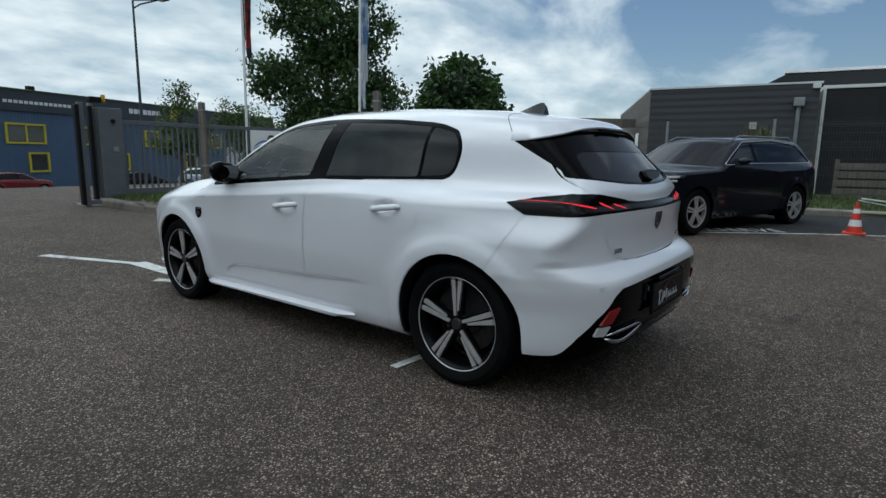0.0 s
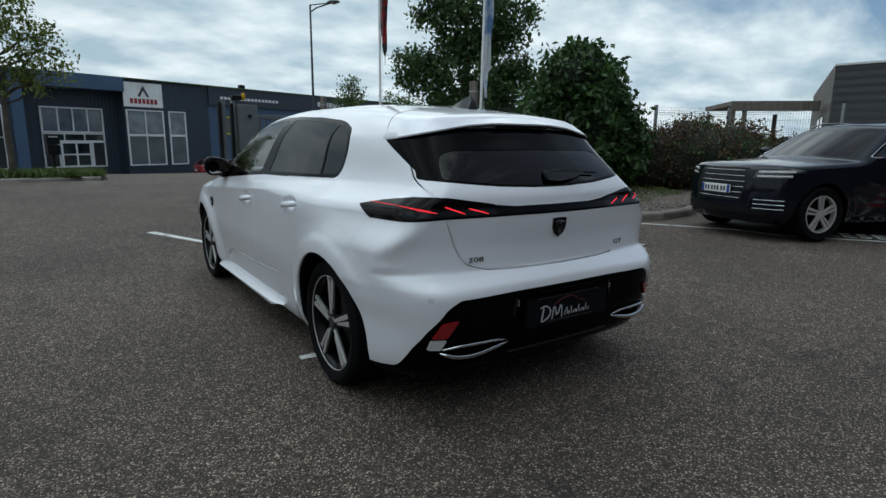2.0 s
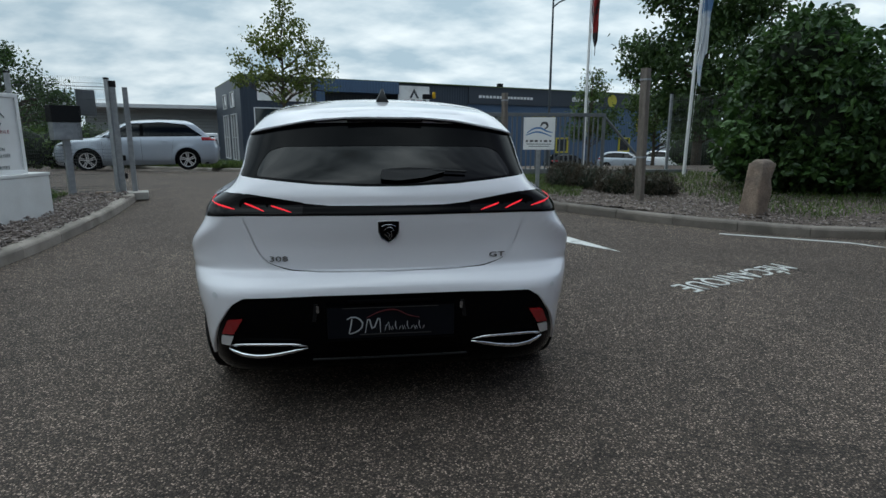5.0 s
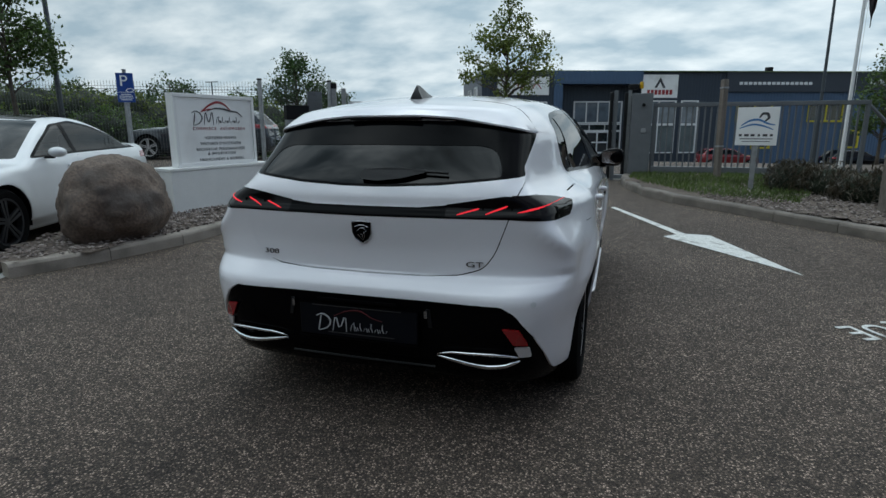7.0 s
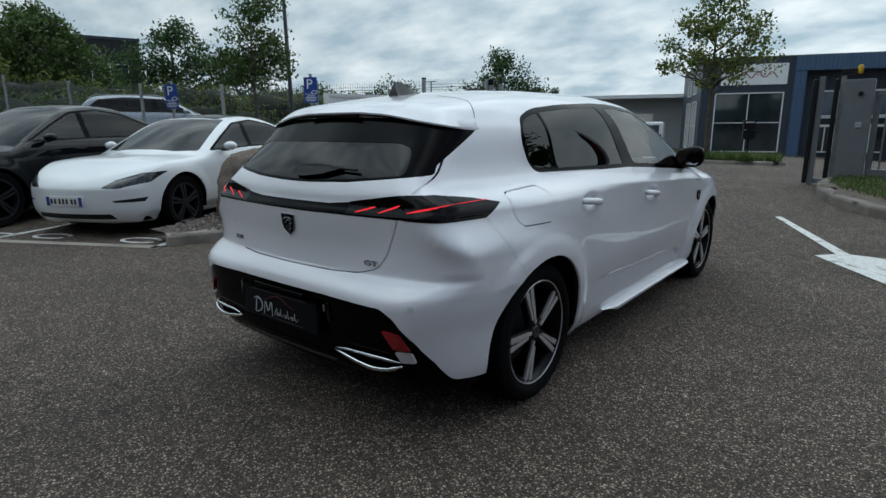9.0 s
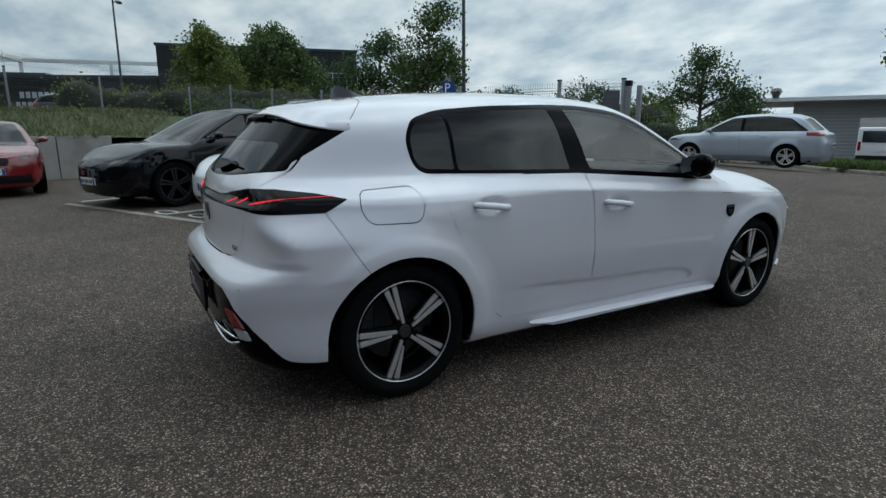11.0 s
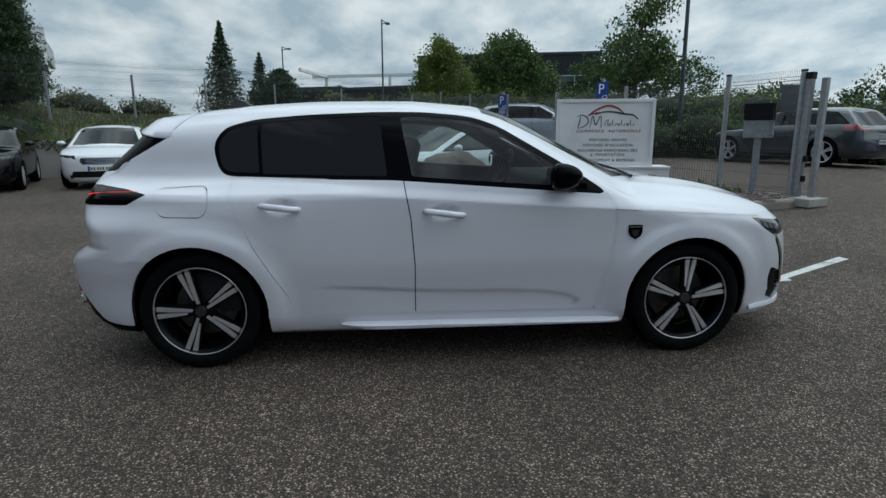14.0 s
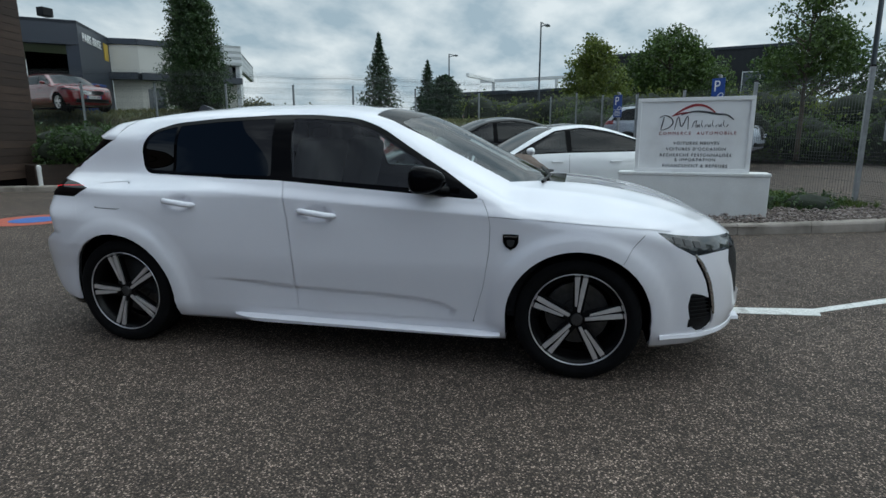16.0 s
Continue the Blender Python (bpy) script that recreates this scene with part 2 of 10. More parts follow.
M_LAMPGLASS = mat("smoked_lamp_cover", (0.004, 0.003, 0.0035), 0.06, spec=0.12)
M_REDLENS = mat("red_lens", (0.26, 0.008, 0.011), 0.12, coat=0.6)
M_REDGLOW = bpy.data.materials.new("lit_lamp_strip")
M_REDGLOW.use_nodes = True
_p = M_REDGLOW.node_tree.nodes["Principled BSDF"]
_p.inputs["Base Color"].default_value = (0.5, 0.02, 0.03, 1)
_p.inputs["Emission Color"].default_value, _p.inputs["Emission Strength"].default_value = (1.0, 0.03, 0.05, 1), 0.75
M_SEAT = mat("seat_cloth", (0.03, 0.03, 0.032), 0.85, vary=0.2, scale=25, bump=0.3, bump_scale=300)
M_BADGE = mat("badge_grey", (0.06, 0.06, 0.062), 0.3, 0.6)
M_LETTER = mat("badge_letter", (0.30, 0.30, 0.31), 0.25, 0.9)
M_NAVYPLATE = mat("plate_navy", (0.004, 0.005, 0.008), 0.4, vary=0.1, scale=10, spec=0.12)
M_WHITE = mat("white_paint", (0.78, 0.78, 0.77), 0.5, vary=0.03, scale=5, fine=0.02)
M_ROADPAINT = mat("road_paint", (0.66, 0.66, 0.63), 0.75, vary=0.12, scale=9, fine=0.22, fine_scale=70, stain=(0.30, 0.29, 0.27), stain_scale=9.0, bump=0.4, bump_scale=90)


def link_mesh(name, me, parent=None):
    ob = new(name, me)
    ob.parent = parent
    return ob


def part(name, bm, material, parent=None, label="", smooth=False, normals=None):
    """One bmesh as one mesh object, under a thing or a part."""
    me = bpy.data.meshes.new(name)
    if not normals:
        bmesh.ops.recalc_face_normals(bm, faces=bm.faces[:])
    bm.to_mesh(me)
    bm.free()
    me.materials.append(material)
    if smooth:
        me.shade_smooth()
        if smooth != "all":
            me.set_sharp_from_angle(angle=radians(smooth if smooth is not True else 38))
    ob = link_mesh(name, me, parent)
    if label:
        tagged(ob, label=label)
    return ob


def thing(name, m, label, category, group="", kind=""):
    ob = new(name)
    ob.matrix_world = m
    return tagged(ob, label, category, group, kind)


def box_bm(sx, sy, sz, at=(0, 0, 0), bevel=0.0, seg=2, turn=None):
    bm = bmesh.new()
    bmesh.ops.create_cube(bm, size=1.0)
    bmesh.ops.scale(bm, vec=(sx, sy, sz), verts=bm.verts)
    if bevel:
        bmesh.ops.bevel(bm, geom=bm.edges[:], offset=bevel, segments=seg, affect="EDGES", profile=0.6)
    if turn is not None:
        bmesh.ops.transform(bm, matrix=turn, verts=bm.verts)
    bmesh.ops.translate(bm, vec=at, verts=bm.verts)
    return bm


def merge_bm(*bms):
    out = bmesh.new()
    for b in bms:
        me = bpy.data.meshes.new("tmp")
        b.to_mesh(me)
        b.free()
        out.from_mesh(me)
        bpy.data.meshes.remove(me)
    return out


def tube_bm(points, radius, seg=8, taper=None, cap=True):
    """A round bar along points."""
    bm = bmesh.new()
    pts = [Vector(p) for p in points]
    rings = []
    for i, p in enumerate(pts):
        d = (pts[min(i + 1, len(pts) - 1)] - pts[max(i - 1, 0)]).normalized()
        a = d.orthogonal().normalized() if i == 0 else (rings_axis - d * rings_axis.dot(d)).normalized()
        rings_axis = a
        b = d.cross(a)
        r = radius if taper is None else radius * taper[i]
        rings.append([bm.verts.new(p + (a * math.cos(t) + b * math.sin(t)) * r) for t in [2 * math.pi * k / seg for k in range(seg)]])
    for r0, r1 in zip(rings, rings[1:]):
        for k in range(seg):
            bm.faces.new((r0[k], r0[(k + 1) % seg], r1[(k + 1) % seg], r1[k]))
    if cap:
        bm.faces.new(rings[0][::-1]); bm.faces.new(rings[-1])
    return bm


def lathe_bm(profile, seg=48, axis="x"):
    """Turns (radius, along) pairs round an axis."""
    bm = bmesh.new()
    rings = []
    for r, h in profile:
        ring = []
        for k in range(seg):
            c, s = math.cos(2 * math.pi * k / seg) * r, math.sin(2 * math.pi * k / seg) * r
            ring.append(bm.verts.new({"x": (h, c, s), "y": (c, h, s), "z": (c, s, h)}[axis]))
        rings.append(ring)
    for r0, r1 in zip(rings, rings[1:]):
        for k in range(seg):
            bm.faces.new((r0[k], r0[(k + 1) % seg], r1[(k + 1) % seg], r1[k]))
    return bm


def prism_bm(outline, depth, plane="yz", at=0.0, bevel=0.0):
    """A flat outline given in a plane, made thick along the third axis from at to at + depth."""
    bm = bmesh.new()
    def place(a, b, c):
        return {"yz": (c, a, b), "xz": (a, c, b), "xy": (a, b, c)}[plane]
    lo = [bm.verts.new(place(a, b, at)) for a, b in outline]
    hi = [bm.verts.new(place(a, b, at + depth)) for a, b in outline]
    n = len(outline)
    bm.faces.new(lo); bm.faces.new(hi)
    for k in range(n):
        bm.faces.new((lo[k], lo[(k + 1) % n], hi[(k + 1) % n], hi[k]))
    bmesh.ops.recalc_face_normals(bm, faces=bm.faces[:])
    if bevel:
        bmesh.ops.bevel(bm, geom=bm.edges[:], offset=bevel, segments=2, affect="EDGES", profile=0.6)
    return bm


def smooth_step(x, a, b):
    t = np.clip((np.asarray(x, float) - a) / (b - a), 0, 1)
    return t * t * (3 - 2 * t)


def curve(x, knots):
    """Smooth monotone interpolation through (x, y) knots."""
    xs, ys = np.array([k[0] for k in knots], float), np.array([k[1] for k in knots], float)
    h, d = np.diff(xs), np.diff(ys) / np.diff(xs)
    m = np.zeros(len(xs))
    for i in range(1, len(xs) - 1):
        if d[i - 1] * d[i] > 0:
            w1, w2 = 2 * h[i] + h[i - 1], h[i] + 2 * h[i - 1]
            m[i] = (w1 + w2) / (w1 / d[i - 1] + w2 / d[i])
    m[0], m[-1] = d[0], d[-1]
    x = np.clip(np.asarray(x, float), xs[0], xs[-1])
    i = np.clip(np.searchsorted(xs, x) - 1, 0, len(xs) - 2)
    t = (x - xs[i]) / h[i]
    return ((1 + 2 * t) * (1 - t) ** 2 * ys[i] + t * (1 - t) ** 2 * h[i] * m[i] + t * t * (3 - 2 * t) * ys[i + 1] + t * t * (t - 1) * h[i] * m[i + 1])


def smax(a, b, k):
    h = np.maximum(k - np.abs(a - b), 0) / k
    return np.maximum(a, b) + h * h * k * 0.25


def smin(a, b, k):
    return -smax(-a, -b, k)


# ---- car bodies: one smooth skin, cut along panel lines ----
def skin_bm(f, x0, y0, y1, z0, z1, nx, ny, nz, nfan, nup, ndn):
    """The half (x >= 0) of the closed shape f < 0, as a grid shot outwards from an inner box."""
    plan = []
    for k in range(nx):
        plan.append((x0 * k / nx, y0, 0.0, -1.0))
    for k in range(nfan + 1):
        a = math.pi / 2 * k / nfan
        plan.append((x0, y0, math.sin(a), -math.cos(a)))
    for k in range(1, ny):
        plan.append((x0, y0 + (y1 - y0) * k / ny, 1.0, 0.0))
    for k in range(nfan + 1):
        a = math.pi / 2 * k / nfan
        plan.append((x0, y1, math.cos(a), math.sin(a)))
    for k in range(nx - 1, -1, -1):
        plan.append((x0 * k / nx, y1, 0.0, 1.0))
    rows = [(z0, -math.radians(78) * (1 - k / ndn)) for k in range(ndn)]
    rows += [(z0 + (z1 - z0) * k / nz, 0.0) for k in range(nz + 1)]
    rows += [(z1, math.pi / 2 * k / nup) for k in range(1, nup + 1)]
    plan, rows = np.array(plan), np.array(rows)
    P, R = len(plan), len(rows)
    org = np.zeros((R, P, 3)); way = np.zeros((R, P, 3))
    org[..., 0], org[..., 1], org[..., 2] = plan[None, :, 0], plan[None, :, 1], rows[:, None, 0]
    c, s = np.cos(rows[:, 1])[:, None], np.sin(rows[:, 1])[:, None]
    way[..., 0], way[..., 1], way[..., 2] = c * plan[None, :, 2], c * plan[None, :, 3], s
    gx = np.linspace(0, x0, nx + 1)
    gy = np.linspace(y0, y1, ny + 1)
    co = np.zeros((nx + 1, ny + 1, 3)); co[..., 0], co[..., 1], co[..., 2] = gx[:, None], gy[None, :], z1
    cw = np.zeros_like(co); cw[..., 2] = 1
    o = np.concatenate([org.reshape(-1, 3), co.reshape(-1, 3)])
    w = np.concatenate([way.reshape(-1, 3), cw.reshape(-1, 3)])

    def val(q):
        return f(q[:, 0], q[:, 1], q[:, 2])

    lo, hi, found = np.zeros(len(o)), np.full(len(o), 1.8), np.zeros(len(o), bool)
    for t in np.linspace(0.02, 1.8, 60):
        inside = val(o + w * t) < 0
        lo = np.where(~found & inside, t, lo)
        hit = ~found & ~inside
        hi = np.where(hit, t, hi)
        found |= hit
    for _ in range(26):
        mid = (lo + hi) / 2
        inside = val(o + w * mid[:, None]) < 0
        lo, hi = np.where(inside, mid, lo), np.where(inside, hi, mid)
    p = o + w * ((lo + hi) / 2)[:, None]
    e = 4e-3
    n = np.stack([val(p + np.eye(3)[k] * e) - val(p - np.eye(3)[k] * e) for k in range(3)], 1)
    n /= np.linalg.norm(n, axis=1)[:, None] + 1e-12
    bm = bmesh.new()
    lay = bm.verts.layers.float_vector.new("n")
    vs = []
    for q, m in zip(p.tolist(), n.tolist()):
        v = bm.verts.new(q)
        v[lay] = m
        vs.append(v)

    def quad(*ids):
        ids = [i for k, i in enumerate(ids) if i not in ids[:k]]
        if len(ids) >= 3:
            bm.faces.new([vs[i] for i in ids])

    for r in range(R - 1):
        for k in range(P - 1):
            quad(r * P + k, r * P + k + 1, (r + 1) * P + k + 1, (r + 1) * P + k)
    base = R * P
    for i in range(nx):
        for j in range(ny):
            a = base + i * (ny + 1) + j
            quad(a, a + ny + 1, a + ny + 2, a + 1)
    bmesh.ops.remove_doubles(bm, verts=bm.verts[:], dist=2e-4)
    for v in bm.verts:
        if abs(v.co.x) < 1e-4:
            v.co.x = 0.0
    bm.faces.layers.int.new("part")
    return bm


def inside_poly(p, q, poly):
    hit, j = False, len(poly) - 1
    for i in range(len(poly)):
        (a, b), (c, d) = poly[i], poly[j]
        if (b > q) != (d > q) and p < (c - a) * (q - b) / (d - b) + a:
            hit = not hit
        j = i
    return hit


def inset_poly(poly, d):
    """The outline moved inwards by d."""
    area = sum(a[0] * b[1] - b[0] * a[1] for a, b in zip(poly, poly[1:] + poly[:1]))
    sgn = 1 if area > 0 else -1
    out = []
    for i, p in enumerate(poly):
        a, c = poly[i - 1], poly[(i + 1) % len(poly)]
        n = []
        for u, v in ((a, p), (p, c)):
            dx, dy = v[0] - u[0], v[1] - u[1]
            ll = math.hypot(dx, dy) + 1e-9
            n.append((-dy / ll * sgn, dx / ll * sgn))
        bx, by = n[0][0] + n[1][0], n[0][1] + n[1][1]
        k = max(0.35, (bx * n[0][0] + by * n[0][1]))
        out.append((p[0] + bx / k * d, p[1] + by / k * d))
    return out


def rounded(poly, r, seg=4):
    """The outline with its corners rounded."""
    out = []
    for i, p in enumerate(poly):
        p, a, c = Vector(p), Vector(poly[i - 1]), Vector(poly[(i + 1) % len(poly)])
        ra = min(r, (a - p).length * 0.45, (c - p).length * 0.45)
        s, e = p + (a - p).normalized() * ra, p + (c - p).normalized() * ra
        for k in range(seg + 1):
            t = k / seg
            q = s * (1 - t) ** 2 + p * 2 * t * (1 - t) + e * t * t
            out.append((q.x, q.y))
    return out


SIDE = lambda c: (c.y, c.z)
ENDS = lambda c: (c.x, c.z)
PLAN = lambda c: (c.x, c.y)


def knife(bm, proj, poly, pred, label, only=None, reach=0.02):
    """Cuts the skin along an outline seen in a projection, and labels the faces inside it."""
    us, vs_ = [p[0] for p in poly], [p[1] for p in poly]
    u0, u1, v0, v1 = min(us) - 0.06, max(us) + 0.06, min(vs_) - 0.06, max(vs_) + 0.06

    def near(fc):
        c = fc.calc_center_median()
        if not pred(c, fc):
            return False
        a, b = proj(c)
        return u0 < a < u1 and v0 < b < v1

    pool = [fc for fc in bm.faces if near(fc)]
    for (a0, b0), (a1, b1) in zip(poly, poly[1:] + poly[:1]):
        du, dv = a1 - a0, b1 - b0
        ll = math.hypot(du, dv)
        if ll < 1e-5:
            continue
        du, dv = du / ll, dv / ll
        la, lb = min(a0, a1) - 0.05, max(a0, a1) + 0.05
        ma, mb = min(b0, b1) - 0.05, max(b0, b1) + 0.05
        cand = []
        for fc in pool:
            if not fc.is_valid:
                continue
            q = [proj(v.co) for v in fc.verts]
            if max(p[0] for p in q) < la or min(p[0] for p in q) > lb or max(p[1] for p in q) < ma or min(p[1] for p in q) > mb:
                continue
            dd = [(p[0] - a0) * -dv + (p[1] - b0) * du for p in q]
            if min(dd) < -1e-6 and max(dd) > 1e-6:
                cand.append(fc)
        on = set()

        def side(v):
            p = proj(v.co)
            return (p[0] - a0) * -dv + (p[1] - b0) * du, (p[0] - a0) * du + (p[1] - b0) * dv

        edges = {e for fc in cand for e in fc.edges}
        for e in list(edges):
            (d0, t0), (d1, t1) = side(e.verts[0]), side(e.verts[1])
            for v, d, t in ((e.verts[0], d0, t0), (e.verts[1], d1, t1)):
                if abs(d) < 6e-4 and -reach < t < ll + reach:
                    on.add(v)
            if d0 * d1 < 0 and abs(d0) >= 6e-4 and abs(d1) >= 6e-4:
                k = d0 / (d0 - d1)
                if -reach < t0 + (t1 - t0) * k < ll + reach:
                    ne, nv = bmesh.utils.edge_split(e, e.verts[0], k)
                    on.add(nv)
        for fc in cand:
            hit = [v for v in fc.verts if v in on]
            if len(hit) == 2 and not any(v in e.verts and w in e.verts for v, w in [hit] for e in fc.edges):
                try:
                    nf, _ = bmesh.utils.face_split(fc, hit[0], hit[1])
                except ValueError:
                    continue
                pool.append(nf)
    pl = bm.faces.layers.int["part"]
    for fc in pool:
        if not fc.is_valid:
            continue
        c = fc.calc_center_median()
        if (only is None or fc[pl] in only) and inside_poly(*proj(c), poly):
            fc[pl] = label


def take(bm, labels, mirror="both", sink=0.0, flange=0.0):
    """The faces with these labels as a new bmesh with its normals; both halves, the right ("+") or the left ("-")."""
    pl, lay = bm.faces.layers.int["part"], bm.verts.layers.float_vector["n"]
    out = bmesh.new()
    ol = out.verts.layers.float_vector.new("n")
    faces = [fc for fc in bm.faces if fc[pl] in labels]
    for sx in {"both": (1, -1), "+": (1,), "-": (-1,)}[mirror]:
        seen = {}
        for fc in faces:
            loop = []
            for v in fc.verts:
                if v not in seen:
                    n = Vector(v[lay])
                    p = v.co - n * sink
                    w = out.verts.new((p.x * sx, p.y, p.z))
                    w[ol] = (n.x * sx, n.y, n.z)
                    seen[v] = w
                loop.append(seen[v])
            out.faces.new(loop if sx > 0 else loop[::-1])
    if mirror == "both":
        bmesh.ops.remove_doubles(out, verts=[v for v in out.verts if abs(v.co.x) < 1e-4], dist=1e-4)
    if flange:
        rim = [e for e in out.edges if e.is_boundary]
        ext = bmesh.ops.extrude_edge_only(out, edges=rim)
        for v in ext["geom"]:
            if isinstance(v, bmesh.types.BMVert):
                v.co -= Vector(v[ol]) * flange
    return out


def islands(bm):
    """The separate pieces of a skin, each as a bmesh of its own."""
    left, out = set(bm.faces), []
    ol = bm.verts.layers.float_vector["n"]
    while left:
        todo, got = [left.pop()], []
        while todo:
            fc = todo.pop()
            got.append(fc)
            for e in fc.edges:
                for g in e.link_faces:
                    if g in left:
                        left.discard(g)
                        todo.append(g)
        nb = bmesh.new()
        nl = nb.verts.layers.float_vector.new("n")
        seen = {}
        for fc in got:
            for v in fc.verts:
                if v not in seen:
                    seen[v] = nb.verts.new(v.co)
                    seen[v][nl] = v[ol]
            nb.faces.new([seen[v] for v in fc.verts])
        out.append(nb)
    bm.free()
    return out


def skin_part(name, bm, material, parent, label="", flat=0.0):
    """A piece of skin as a part, shaded with the normals of the whole skin."""
    ol = bm.verts.layers.float_vector["n"]
    nor = [Vector(v[ol]).normalized() if Vector(v[ol]).length > 0 else Vector((0, 0, 1)) for v in bm.verts]
    if flat:
        mean = sum(nor, Vector()).normalized()
        nor = [n.lerp(mean, flat).normalized() for n in nor]
    me = bpy.data.meshes.new(name)
    bm.to_mesh(me)
    bm.free()
    me.materials.append(material)
    me.shade_smooth()
    me.normals_split_custom_set_from_vertices([tuple(n) for n in nor])
    ob = link_mesh(name, me, parent)
    if label:
        tagged(ob, label=label)
    return ob


def ring_poly(cy, cz, r, n=44, squash=1.0):
    return [(cy + r * math.cos(2 * math.pi * k / n), cz + r * squash * math.sin(2 * math.pi * k / n)) for k in range(n)]


# ---- fittings of the white hatchback ----
def skin_at(line, lo, hi):
    """Where a line from outside (lo) to inside (hi) meets the hatchback's skin."""
    for _ in range(3):
        s = np.linspace(lo, hi, 60)
        inside = hatch_shape(*line(s)) <= 0
        k = int(np.argmax(inside)) if inside.any() else 59
        lo, hi = s[max(k - 1, 0)], s[k]
    return float(lo)


def surf_y(x, z, front=False):
    """The y of the hatchback's tail (or nose) at x, z."""
    return skin_at(lambda s: (0 * s + x, s, 0 * s + z), *((-2.4, -1.3) if not front else (2.4, 1.3)))


def surf_x(y, z):
    """The half width of the hatchback at y, z."""
    return skin_at(lambda s: (s, 0 * s + y, 0 * s + z), 1.2, 0.2)


def surf_z(x, y):
    return skin_at(lambda s: (0 * s + x, 0 * s + y, s), 1.7, 0.7)


def on_tail_bm(outline, thick, sink=0.0, sx=1):
    """An x-z outline laid on the tail and made thick outwards."""
    bm = bmesh.new()
    n = len(outline)
    lo = [bm.verts.new((sx * x, surf_y(abs(x), z) + sink, z)) for x, z in outline]
    hi = [bm.verts.new((sx * x, surf_y(abs(x), z) + sink - thick, z)) for x, z in outline]
    bm.faces.new(lo); bm.faces.new(hi)
    for k in range(n):
        bm.faces.new((lo[k], lo[(k + 1) % n], hi[(k + 1) % n], hi[k]))
    return bm


def on_side_bm(outline, thick, sx, sink=0.0):
    bm = bmesh.new()
    n = len(outline)
    lo = [bm.verts.new((sx * (surf_x(y, z) - sink), y, z)) for y, z in outline]
    hi = [bm.verts.new((sx * (surf_x(y, z) - sink + thick), y, z)) for y, z in outline]
    bm.faces.new(lo); bm.faces.new(hi)
    for k in range(n):
        bm.faces.new((lo[k], lo[(k + 1) % n], hi[(k + 1) % n], hi[k]))
    return bm


SHIELD = [(-0.043, 0.045), (-0.02, 0.047), (0.0, 0.0475), (0.02, 0.047), (0.043, 0.045), (0.042, 0.0), (0.030, -0.026), (0.0, -0.046), (-0.030, -0.026), (-0.042, 0.0)]


